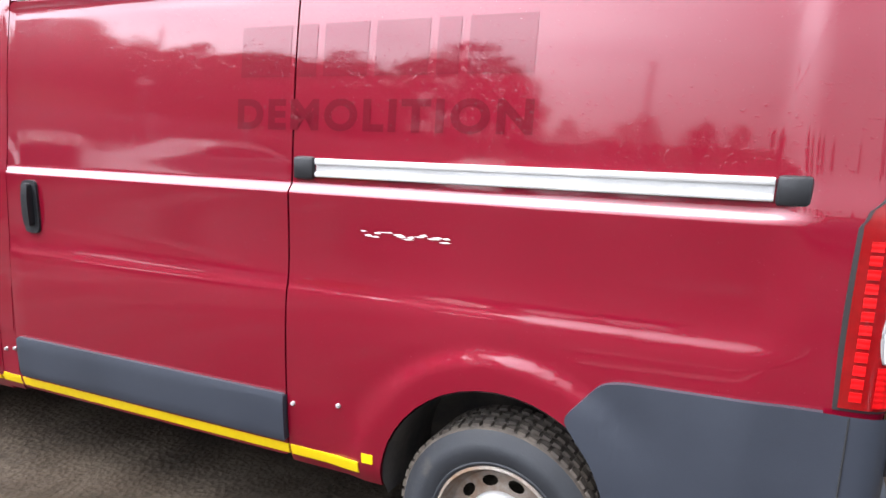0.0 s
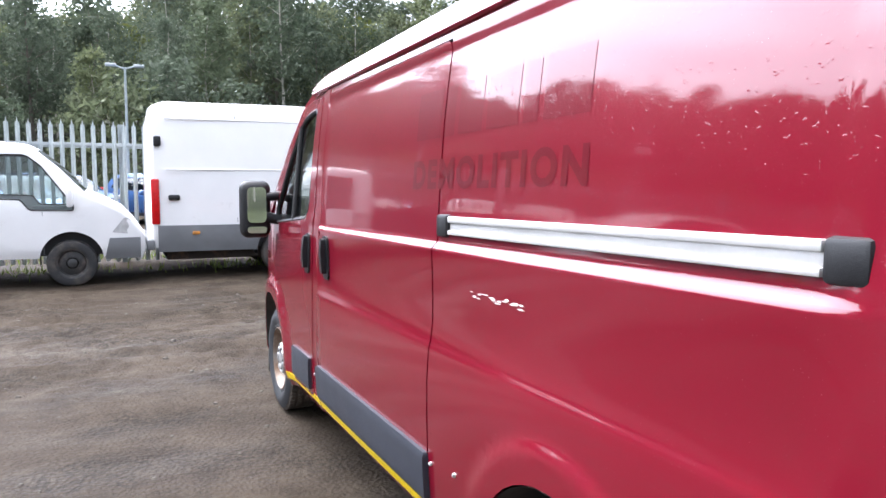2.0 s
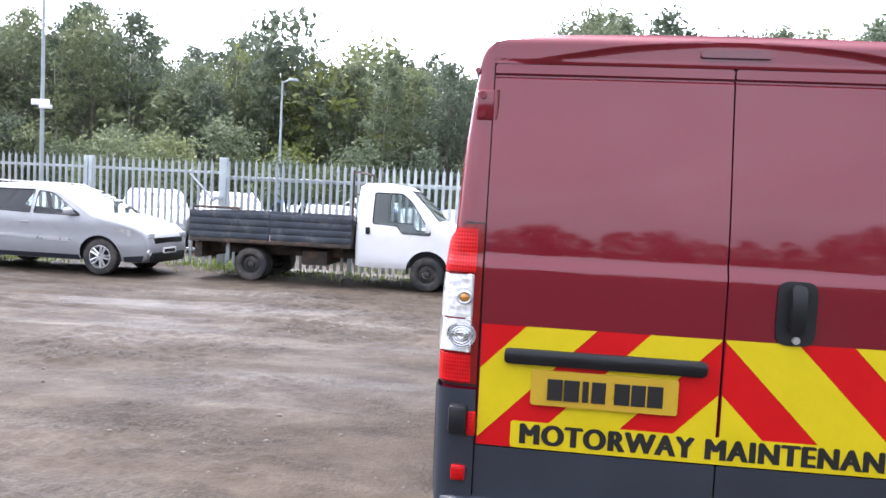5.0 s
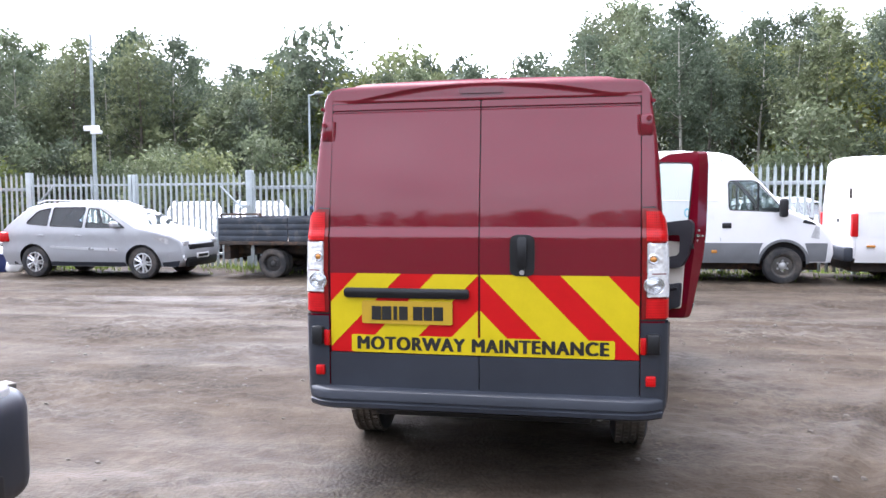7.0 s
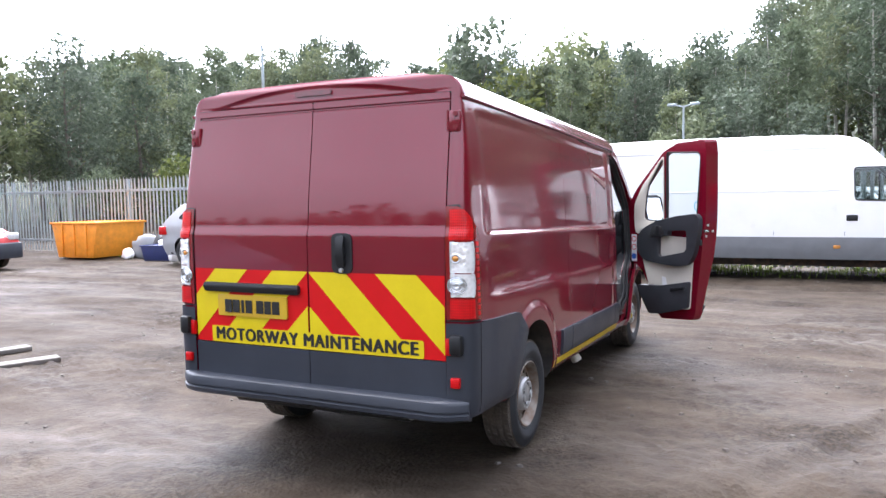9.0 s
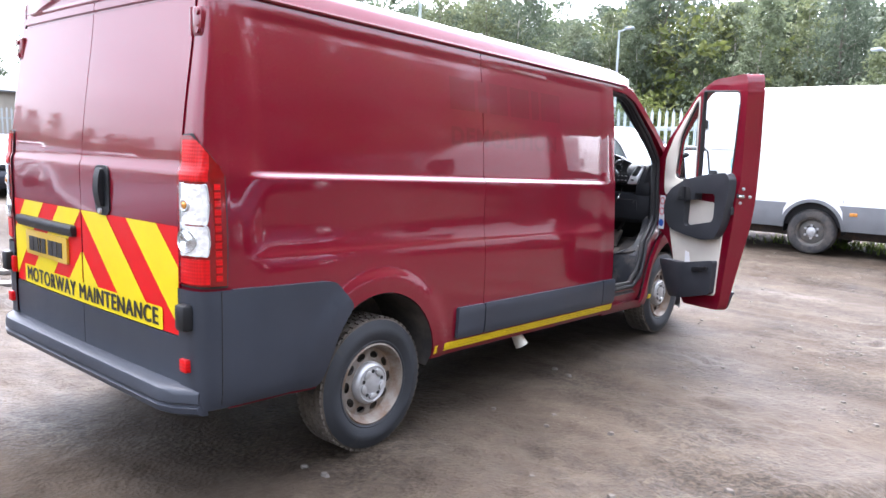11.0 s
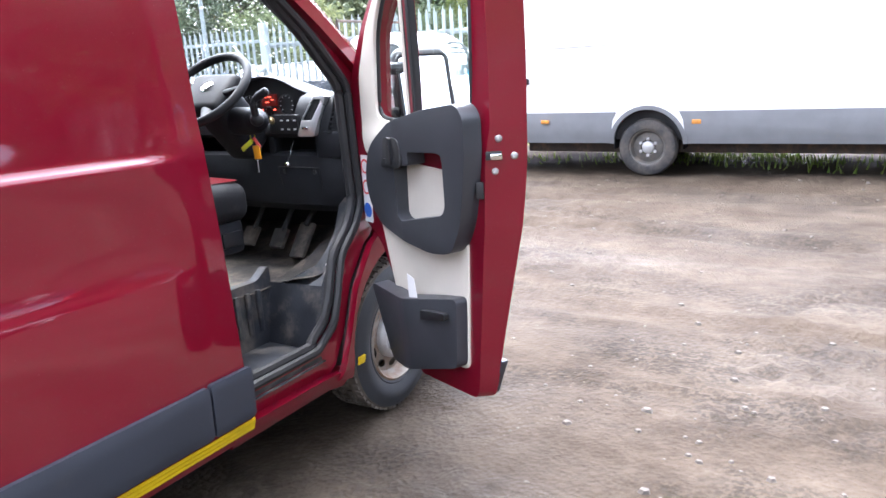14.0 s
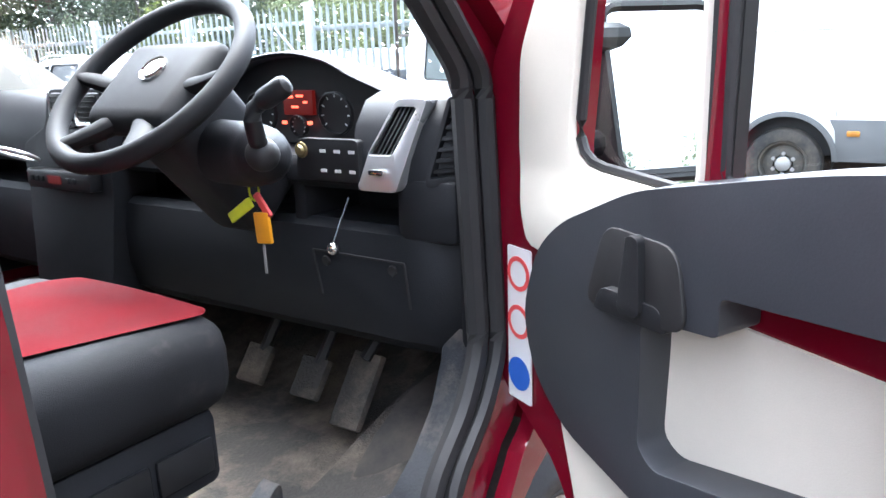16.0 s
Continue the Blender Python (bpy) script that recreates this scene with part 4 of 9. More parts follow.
# flank panels
for sg, tag in ((-1, "left"), (1, "right")):
    rear_arch = arch_line(REAR_HUB, 0.435, 0.405, 0.42, 22)
    front_arch = arch_line(FRONT_HUB, FRONT_ARCH_Z + 0.05, 0.42, 0.42, 22)
    inw = (0, -sg, 0)
    if sg < 0:
        bm = bmesh.new()
        panel(bm, [(-1.795, 2.14), (-1.795, 0.42)] + rear_arch + [(CORNER_X, 0.42), (CORNER_X, 2.14)], side(sg), 0.04, 0.016, flange=0.03, inward=inw, lines=CREASES)
        vpart("quarter_panel", bm, RED, van)
        bm = bmesh.new()
        panel(bm, rounded([(-3.268, 2.093), (-3.281, 0.44), (-1.801, 0.44), (-1.801, 2.093)], 0.03), side(sg, 0.002), 0.05, 0.016, flange=0.03, inward=inw, lines=CREASES)
        sliding_door = vpart("sliding_door", bm, RED, van)
        bm = bmesh.new()
        panel(bm, [(-3.262, 2.14), (-3.262, 2.098), (-1.795, 2.098), (-1.795, 2.14)], side(sg), 0.2, 0.03)
        panel(bm, [(-3.385, 2.14), (-3.40, 0.42), (-3.288, 0.42), (-3.275, 2.14)], side(sg), 0.04, 0.016, flange=0.03, inward=inw, lines=CREASES)
        vpart("pillar_panel", bm, RED, van)
        bm = bmesh.new()
        panel(bm, [(-3.36, 0.885), (-3.375, 0.70), (-3.295, 0.70), (-3.285, 0.905)], side(sg, 0.003), 0.02, 0.02, flange=0.01, inward=inw)
        vpart("fuel_flap", bm, RED, van)
    else:
        bm = bmesh.new()
        panel(bm, [(-1.849, 2.14), (-1.849, 0.42)] + rear_arch + [(CORNER_X, 0.42), (CORNER_X, 2.14)], side(sg), 0.045, 0.016, flange=0.06, inward=inw, lines=CREASES)
        vpart("side_panel", bm, RED, van)
        bm = bmesh.new()
        panel(bm, [(-3.425, 2.14), (-3.425, 1.40), (-3.475, 0.42), (-1.853, 0.42), (-1.853, 2.14)], side(sg), 0.045, 0.016, flange=0.06, inward=inw, lines=CREASES)
        vpart("side_panel", bm, RED, van)
    # front wing
    bm = bmesh.new()
    wing = [(-4.415, 1.42), (-4.39, 1.05), (-4.22, 0.95), (-4.10, 0.80), (-4.035, 0.62), (-3.96, 0.44)] + front_arch[::-1] + [(-4.95, 0.50), (-4.99, 0.85), (-4.95, 1.10), (-4.85, 1.27), (-4.60, 1.40)]
    panel(bm, wing, side(sg), 0.05, 0.03, flange=0.03, inward=inw)
    vpart("front_wing", bm, RED, van)
    # sill under the cab door
    bm = bmesh.new()
    panel(bm, [(-4.03, 0.47), (-3.40, 0.475), (-3.40, 0.40), (-4.00, 0.40)], side(sg, -0.004), 0.1, 0.02, flange=0.08, inward=inw)
    vpart("sill", bm, RED, van)
    # windscreen pillar and header over the cab door
    bm = bmesh.new()
    pts = [Vector((-3.40, 0, 2.135)), Vector((-3.66, 0, 2.125)), Vector((-3.80, 0, 2.075)), Vector((-4.10, 0, 1.86)), Vector((-4.36, 0, 1.66)), Vector((-4.62, 0, 1.45))]
    loops = []
    for p in pts:
        y = yside(max(p.x, -4.4), p.z)
        z2 = p.z + (0.03 if p.x > -3.7 else 0.05)
        loops.append([bm.verts.new(c) for c in ((p.x, sg * (y - 0.055), p.z - 0.045), (p.x, sg * y, p.z - 0.045), (p.x, sg * (y - 0.004), p.z + 0.02), (p.x - 0.02, sg * (y - 0.05), z2 + 0.02), (p.x - 0.02, sg * (y - 0.09), z2 + 0.01), (p.x, sg * (y - 0.10), p.z - 0.02))])
    for a, b in zip(loops, loops[1:]):
        for k in range(6):
            bm.faces.new((a[k], a[(k + 1) % 6], b[(k + 1) % 6], b[k]))
    vpart("windscreen_pillar", bm, RED, van)
    # arch liners
    for cx, cz, r, nm in ((REAR_HUB, 0.435, 0.40, "rear"), (FRONT_HUB, FRONT_ARCH_Z + 0.05, 0.415, "front")):
        bm = bmesh.new()
        o, i = [], []
        for x, z in arc(cx, cz, r, -8, 188, 20):
            yy = yside(x, z)
            o.append(bm.verts.new((x, sg * (yy - 0.004), z)))
            i.append(bm.verts.new((x, sg * (yy - 0.36), z)))
        for k in range(20):
            bm.faces.new((o[k], o[k + 1], i[k + 1], i[k]))
        bm.faces.new(i)
        vpart("wheel_arch_liner", bm, LINER, van, "mud-dusted black arch liner")

# rear corners, lamps, bumper ends
LAMP = [(0.10, 0.962), (0.10, 1.30), (0.11, 1.545), (0.22, 1.556), (0.40, 1.535), (0.60, 1.49), (0.80, 1.42), (0.955, 1.32), (0.985, 1.15), (0.975, 0.962)]
for sg in (-1, 1):
    inw = (0, -sg, 0)
    bm = bmesh.new()
    panel(bm, [(0.0, 0.44), (1.0, 0.44), (1.0, 2.243), (0.0, 2.243)], corner(sg), 0.07, 0.012)
    vpart("corner_pillar", bm, RED, van)
    lamp_edge = spline([(p[1], p[0]) for p in [(0.985, 0.94), (0.99, 1.15), (0.985, 1.41), (0.93, 1.45), (0.72, 1.495), (0.45, 1.535), (0.16, 1.557)]])
    bm = bmesh.new()
    panel(bm, [(0.003, 0.950)] + [(min(0.996, lamp_edge(z) + 0.006), z) for z in (0.95, 1.1, 1.2, 1.3, 1.40, 1.44, 1.475, 1.515, 1.545)] + [(0.2, 1.566), (0.003, 1.562)], corner(sg, 0.004), 0.06, 0.03, flange=0.01, inward=inw)
    lamp = vpart("tail_lamp", bm, SEAL, van)
    # one dark red moulding over the whole lamp, with brighter cells and clear chambers in it
    bm = bmesh.new()
    zs = [0.960 + 0.596 * i / 16 for i in range(17)]
    panel(bm, [(0.009, 0.960)] + [(lamp_edge(z) - 0.004, z) for z in zs] + [(0.010, 1.556)], corner(sg, 0.014), 0.04, 0.015, flange=0.02, inward=inw)
    vpart("lens_border", bm, LENS_BORDER, lamp, "dark red lens moulding")
    for z0, z1 in ((1.378, 1.540), (0.968, 1.070)):
        bm = bmesh.new()
        zs = [z0 + (z1 - z0) * i / 6 for i in range(7)]
        panel(bm, [(0.018, z0)] + [(min(0.74, lamp_edge(z) - 0.03), z) for z in zs] + [(0.022, z1)], corner(sg, 0.018), 0.03, 0.015, flange=0.006, inward=inw)
        vpart("red_lens", bm, LENS_RED, lamp, "bright red ribbed lens")
    for k in range(12):
        z = 1.372 - 0.0335 * k
        bm = bmesh.new()
        panel(bm, [(0.86, z - 0.024), (0.945, z - 0.024), (0.945, z), (0.86, z)], corner(sg, 0.0165), 0.05, 0.02, flange=0.003, inward=inw)
        vpart("side_rib", bm, LENS_RED, lamp)

    def on_lamp(prof, yc, zc, seg):
        """Turned rings laid on the lamp's curved face: (radius, height over it)."""
        b3 = bmesh.new()
        lathe(b3, prof, Matrix.Identity(4), seg)
        for v in b3.verts:
            z = zc + v.co.y
            v.co = Vector(corner(sg, 0.017 + v.co.z)(corner_s(yc + v.co.x, z), z))
        return b3

    # two clear chambers with bright rims: an amber bulb above, a ringed reversing lamp below
    for z0, z1 in ((1.208, 1.368), (1.082, 1.202)):
        o = rounded([(0.022, z0), (0.70, z0), (0.76, (z0 + z1) / 2), (0.72, z1), (0.022, z1)], [0.006, 0.05, 0.04, 0.04, 0.006], 4)
        bm = bmesh.new()
        panel(bm, o, corner(sg, 0.0175), 0.03, 0.012, flange=0.004, inward=inw)
        chamber = vpart("clear_chamber", bm, LENS_FACET, lamp, "clear faceted lens")
        bm = bmesh.new()
        tube(bm, [corner(sg, 0.0185)(u, z) for u, z in o], 0.0035, 6, closed=True)
        vpart("chamber_rim", bm, SATIN, chamber)
    bm = on_lamp([(0, 0.012), (0.007, 0.011), (0.013, 0.007), (0.016, 0.003)], 0.925, 1.283, 16)
    vpart("amber_bulb", bm, LENS_AMBER, lamp)
    bm = on_lamp([(0.017, 0.006), (0.022, 0.008), (0.026, 0.005), (0.027, 0.002)], 0.925, 1.283, 20)
    vpart("bulb_collar", bm, SATIN, lamp)
    prof = []
    for k in range(4):
        prof += [(0.012 + 0.009 * k, 0.009 - 0.0012 * k), (0.018 + 0.009 * k, 0.004)]
    bm = on_lamp([(0, 0.005), (0.008, 0.005)] + prof + [(0.047, 0.008), (0.050, 0.002)], 0.930, 1.142, 36)
    vpart("reversing_lamp", bm, LENS_PLAIN, lamp, "ringed clear lamp")
    # bumper end in grey plastic
    bm = bmesh.new()
    panel(bm, rounded([(CORNER_X + 0.002, 0.44), (-0.60, 0.44), (-0.655, 0.55), (-0.70, 0.67), (-0.80, 0.805), (-0.70, 0.922), (-0.64, 0.934), (CORNER_X + 0.002, 0.942)], [0, 0.02, 0.05, 0.05, 0.03, 0.05, 0.03, 0]), side(sg, 0.019), 0.05, 0.04, flange=0.05, inward=inw)
    panel(bm, [(0.0, 0.44), (1.0, 0.44), (1.0, 0.942), (0.0, 0.942)], corner(sg, 0.020), 0.05, 0.06, flange=0.0, inward=inw)
    bumper_end = vpart("bumper_end", bm, TRIM, van, "dark grey plastic")
    bm = bmesh.new()
    tube(bm, [corner(sg, 0.0205)(0.93, 0.46 + 0.48 * i / 8) for i in range(9)], 0.0028, 6)
    vpart("bumper_seam", bm, SEAL, bumper_end)
    # reflector in the bumper end and step pad
    bm = bmesh.new()
    box(bm, -0.005, 0.026, sg * 0.925 - 0.026, sg * 0.925 + 0.026, 0.60, 0.655, 0.006)
    vpart("reflector", bm, LENS_RED, van)
    bm = bmesh.new()
    box(bm, -0.02, 0.045, sg * 0.935 - 0.035, sg * 0.935 + 0.035, 0.775, 0.885, 0.015)
    vpart("door_stop", bm, BLACK, van)
    bm = bmesh.new()
    box(bm, -0.01, 0.02, sg * 0.885 - 0.016, sg * 0.885 + 0.016, 0.77, 0.86, 0.006)
    vpart("rear_marker", bm, LENS_RED, van)
    # door hinge
    bm = bmesh.new()
    for dz in (0.0,):
        b2 = bmesh.new()
        box(b2, -0.02, 0.018, -0.036, 0.036, -0.06, 0.06, 0.014)
        rod(b2, (0.018, 0.012, 0.035), (0.026, 0.012, 0.035), 0.014)
        rod(b2, (0.018, 0.012, -0.035), (0.026, 0.012, -0.035), 0.014)
        rod(b2, (0.008, -0.038, -0.055), (0.008, -0.038, 0.055), 0.012)
        for v in b2.verts:
            v.co.y *= sg
        merge(bm, b2, 0, Matrix.Translation((xrear(0.872, 2.0) - 0.005, sg * 0.897, 2.005)))
    vpart("door_hinge", bm, RED, van)

# the tail doors
for sg in (-1, 1):
    a, b = (-0.867, -0.003) if sg < 0 else (0.003, 0.867)
    bm = bmesh.new()
    panel(bm, rounded([(a, 0.735), (b, 0.735), (b, 2.162), (a, 2.162)], 0.012), lambda y, z: (xrear(y, z) + 0.006 - 0.010 * smoothstep(2.128, 2.121, z) * smoothstep(2.108, 2.115, z), y, z), 0.08, 0.022, flange=0.03, inward=(-1, 0, 0), lines=(2.108, 2.1115, 2.115, 2.121, 2.1245, 2.128))
    tail_door = vpart("tail_door", bm, RED, van)
    bm = bmesh.new()
    panel(bm, rounded([(a, 0.535), (b, 0.535), (b, 0.732), (a, 0.732)], 0.006), lambda y, z: (0.012 - 0.012 * (y / 0.87) ** 2, y, z), 0.1, 0.05, flange=0.03, inward=(-1, 0, 0))
    vpart("lower_trim", bm, TRIM, tail_door, "dark grey plastic")
    # red and yellow chevron film
    film = lambda y, z: (xrear(y, z) + 0.008, y, z)
    bm = bmesh.new()
    panel(bm, [(a + 0.004, 0.737), (b - 0.002, 0.737), (b - 0.002, 1.190), (a + 0.004, 1.190)], film, 0.1, 0.06)
    vpart("chevron_film", bm, CHEV_R, tail_door, "red reflective film")
    for k, (p, q) in enumerate([(-1.145, -0.89), (-0.70, -0.445), (-0.255, 0.0), (0.19, 0.445)]):
        # stripes climb towards the middle of the tail at about 45 degrees
        poly = []
        for (u, z) in ((p, 1.190), (q, 1.190), (q - 0.453 * 0.98, 0.737), (p - 0.453 * 0.98, 0.737)):
            poly.append((u, z))
        # clip to the door
        lo, hi = -0.862, -0.007
        b2 = bmesh.new()
        vs = [b2.verts.new((u, z, 0)) for u, z in poly]
        b2.faces.new(vs)
        for c, no in ((lo, (-1, 0, 0)), (hi, (1, 0, 0))):
            bmesh.ops.bisect_plane(b2, geom=b2.verts[:] + b2.edges[:] + b2.faces[:], dist=1e-6, plane_co=(c, 0, 0), plane_no=no, clear_outer=True)
        for i in range(1, 8):
            bmesh.ops.bisect_plane(b2, geom=b2.verts[:] + b2.edges[:] + b2.faces[:], dist=1e-6, plane_co=(0, 0.737 + 0.0566 * i, 0), plane_no=(0, 1, 0))
        for v in b2.verts:
            u = v.co.x * (1 if sg < 0 else -1)
            v.co = Vector((xrear(u, v.co.y) + 0.010, u, v.co.y))
        if b2.faces:
            bm = bmesh.new()
            merge(bm, b2)
            vpart("yellow_stripe", bm, CHEV_Y, tail_door)
        else:
            b2.free()
bm = bmesh.new()
panel(bm, rounded([(-0.738, 0.738), (0.738, 0.738), (0.738, 0.838), (-0.738, 0.838)], 0.012), lambda y, z: (xrear(y, z) + 0.012, y, z), 0.1, 0.2)
sticker = vpart("lettering_panel", bm, CHEV_Y, van, "yellow film panel")


def onto_tail(ob, off):
    for v in ob.data.vertices:
        y, z, off2 = v.co.x, v.co.y, off + v.co.z
        v.co = Vector((xrear(y, z) + off2, y + YC, z + RAKE * (xrear(y, z) + 1.0)))


_t = letters("MOTORWAY MAINTENANCE", 0.105, INK, "lettering", Matrix.Translation((0, 0.787, 0)), sticker, "black capitals MOTORWAY MAINTENANCE", width=1.40, bold=0.0, depth=0, heavy=0.0065)
onto_tail(_t, 0.0135)

# number plate with bars for its characters, in a raised pressing under a light bar
bm = bmesh.new()
slab(bm, rounded([(-0.672, 0.905), (-0.148, 0.905), (-0.148, 1.035), (-0.672, 1.035)], 0.012), lambda y, z, d: (xrear(y, z) + 0.022 - d, y, z), 0.012, 0.2, 0.2)
plate = vpart("number_plate", bm, PLATE_Y, van, "yellow number plate")
for k, (u, w) in enumerate([(-0.585, 0.055), (-0.525, 0.055), (-0.475, 0.022), (-0.428, 0.05), (-0.345, 0.055), (-0.287, 0.05), (-0.228, 0.055)]):
    bm = bmesh.new()
    box(bm, 0.021, 0.0235, u - w / 2, u + w / 2, 0.928, 1.006, 0.001, 1)
    vpart("character_bar", bm, INK, plate)
bm = bmesh.new()
slab(bm, rounded([(-0.775, 1.052), (-0.055, 1.052), (-0.055, 1.108), (-0.775, 1.108)], 0.02), lambda y, z, d: (xrear(y, z) + 0.040 - d - 1.2 * abs(z - 1.085) * 0.3, y, z), 0.035, 0.1, 0.014)
vpart("plate_light_bar", bm, BLACK, van)
# tail door handle in a dark recess
bm = bmesh.new()
slab(bm, rounded([(0.170, 1.185), (0.305, 1.185), (0.305, 1.412), (0.170, 1.412)], 0.045, 6), lambda y, z, d: (xrear(y, z) + 0.014 - d, y, z), 0.012, 0.04, 0.04)
handle_base = vpart("handle_recess", bm, BLACK, van)
bm = bmesh.new()
slab(bm, rounded([(0.212, 1.225), (0.262, 1.225), (0.262, 1.40), (0.212, 1.40)], 0.02, 5), lambda y, z, d: (xrear(y, z) + 0.042 - d - 6 * (z - 1.31) ** 2 * 0.3, y, z), 0.03, 0.012, 0.02)
vpart("handle", bm, BLACK, handle_base)
bm = bmesh.new()
lathe(bm, [(0, 0.03), (0.012, 0.03), (0.014, 0.02)], Matrix.Translation((0.0, 0.238, 1.205)) @ Matrix.Rotation(radians(90), 4, "Y"), 16)
vpart("lock", bm, STEEL, handle_base)
# an added dark sheet behind the tail doors blackens their gaps
bm = bmesh.new()
panel(bm, [(-0.90, 0.47), (0.90, 0.47), (0.90, 2.17), (-0.90, 2.17)], lambda y, z: (xrear(y, z) - 0.020, y, z), 0.2, 0.1)
vpart("dark_backing", bm, SEAL, van)
# header above the tail doors with the high brake lamp
bm = bmesh.new()


def xhead(y, z):
    brow = 2.180 + 0.080 * (1 - min(1.0, abs(y) / 0.70) ** 2)
    return xrear(y, z) - 0.010 * smoothstep(brow + 0.004, brow - 0.016, z) * smoothstep(2.170, 2.184, z) + 0.012 * (1 - smoothstep(0.60, 0.86, abs(y))) * smoothstep(2.168, 2.18, z) - 0.002 - 0.022 * smoothstep(2.235, 2.29, z) ** 1.5


def ztop(y):
    a = abs(y)
    return roof_z(a / 0.932) + 0.003 + 0.012 * (1 - smoothstep(0.70, 0.72, a))


tops = [(-0.876 + 1.752 * i / 40, ztop(-0.876 + 1.752 * i / 40)) for i in range(41)]
panel(bm, [(0.876, 2.166), (-0.876, 2.166)] + tops, lambda y, z: (xhead(y, z), y, z), 0.03, 0.007)
vpart("tail_header", bm, RED, van)
bm = bmesh.new()
slab(bm, rounded([(-0.125, 2.203), (0.125, 2.203), (0.125, 2.232), (-0.125, 2.232)], 0.01), lambda y, z, d: (xhead(y, z) + 0.012 - d, y, z), 0.02, 0.05, 0.02)
vpart("brake_lamp", bm, LENS_DIM, van, "dull red brake lamp")

# rear step bumper
bm = bmesh.new()
sec = [(-0.03, 0.540), (0.066, 0.534), (0.080, 0.524), (0.085, 0.508), (0.088, 0.476), (0.078, 0.470), (0.078, 0.462), (0.090, 0.456), (0.086, 0.432), (0.06, 0.418), (-0.05, 0.418)]
rings = []
for i in range(25):
    y = -0.99 + 1.98 * i / 24
    k = smoothstep(0.86, 1.0, abs(y))
    dip = 0.0
    rings.append([bm.verts.new((px - 0.09 * k * (1 if px > 0 else 0), y, pz + dip)) for px, pz in sec])
for a, b in zip(rings, rings[1:]):
    for k in range(len(sec) - 1):
        bm.faces.new((a[k], a[k + 1], b[k + 1], b[k]))
bm.faces.new(rings[0])
bm.faces.new(rings[-1])
vpart("step_bumper", bm, TRIM, van, "dark grey plastic step bumper")

# roof with long ribs and a gutter on each side
def zroof(x, y):
    a = min(1.0, abs(y) / 0.932)
    z = roof_z(a)
    if abs(y) < 0.70:
        z += 0.005 * (math.cos(y * 2 * math.pi / 0.28)) * smoothstep(-0.12, -0.3, x) * (1 - smoothstep(-3.0, -3.4, x))
    z -= 0.05 * smoothstep(-3.35, -3.90, x) ** 2
    z -= 0.006 * smoothstep(-0.25, -0.10, x)
    return z


bm = bmesh.new()
panel(bm, [(-0.128, -0.932), (-3.70, -0.932), (-3.84, -0.80), (-3.90, -0.55), (-3.92, 0), (-3.90, 0.55), (-3.84, 0.80), (-3.70, 0.932), (-0.128, 0.932)], lambda x, y: (x, y, zroof(x, y)), 0.12, 0.0155)
vpart("roof", bm, RED, van)
for sg in (-1, 1):
    bm = bmesh.new()
    tube(bm, [(-0.12 - 3.5 * i / 20, sg * 0.936, 2.139) for i in range(21)], 0.011, 8)
    vpart("gutter", bm, RED, van)

# nose
def nose(y, z):
    d = spline([(0.26, 0.36), (0.42, 0.44), (0.60, 0.46), (0.85, 0.42), (1.02, 0.33), (1.18, 0.18), (1.30, 0.02)])(z)
    return (-4.88 - d * max(0.0, 1 - abs(y / 0.96) ** 3.0) ** 0.55, y, z)


bm = bmesh.new()
panel(bm, [(-0.955, 0.27), (0.955, 0.27), (0.958, 0.82), (-0.958, 0.82)], nose, 0.06, 0.06)
vpart("front_bumper", bm, TRIM, van, "dark grey plastic")
bm = bmesh.new()
panel(bm, [(-0.955, 0.82), (0.955, 0.82), (0.945, 1.28), (-0.945, 1.28)], nose, 0.06, 0.05)
vpart("front_panel", bm, RED, van)
for sg in (-1, 1):
    bm = bmesh.new()
    panel(bm, rounded([(sg * 0.60, 0.86), (sg * 0.93, 0.88), (sg * 0.925, 1.22), (sg * 0.80, 1.12)], 0.04), lambda y, z: (nose(y, z)[0] - 0.008, y, z), 0.05, 0.05)
    vpart("headlamp", bm, LENS_CLEAR, van)
bm = bmesh.new()
panel(bm, rounded([(-0.5, 0.56), (0.5, 0.56), (0.42, 0.74), (-0.42, 0.74)], 0.04), lambda y, z: (nose(y, z)[0] - 0.008, y, z), 0.06, 0.05)
vpart("grille", bm, BLACK, van)
bm = bmesh.new()
panel(bm, [(-4.40, -0.90), (-4.86, -0.93), (-4.86, 0.93), (-4.40, 0.90)], lambda x, y: (x - 0.03 * (1 - (y / 0.95) ** 2), y, 1.44 - 0.40 * ((-4.40 - x) / 0.5) ** 1.4 * 0.42 - 0.03 * (y / 0.95) ** 4), 0.06, 0.1)
vpart("bonnet", bm, RED, van)

# windscreen
def screen(u, t):
    y = u * (0.80 + 0.10 * t)
    return (-3.88 - 0.77 * t - 0.06 * (1 - u * u), y, 2.185 - 0.755 * t - 0.012 * t * (1 - t))


bm = bmesh.new()
panel(bm, [(-1, 0), (1, 0), (1, 1), (-1, 1)], screen, 0.15, 0.12)
wind = vpart("windscreen", bm, GLASS_WET, van, "rain-spotted windscreen")
wind.visible_shadow = False
bm = bmesh.new()
for u0, u1, t0, t1 in ((-1, 1, -0.02, 0.05),):
    panel(bm, [(u0, t0), (u1, t0), (u1, t1), (u0, t1)], lambda u, t: tuple(Vector(screen(u, t)) + Vector((0.004, 0, -0.004))), 0.15, 0.1)
vpart("windscreen_band", bm, BLACK, van)

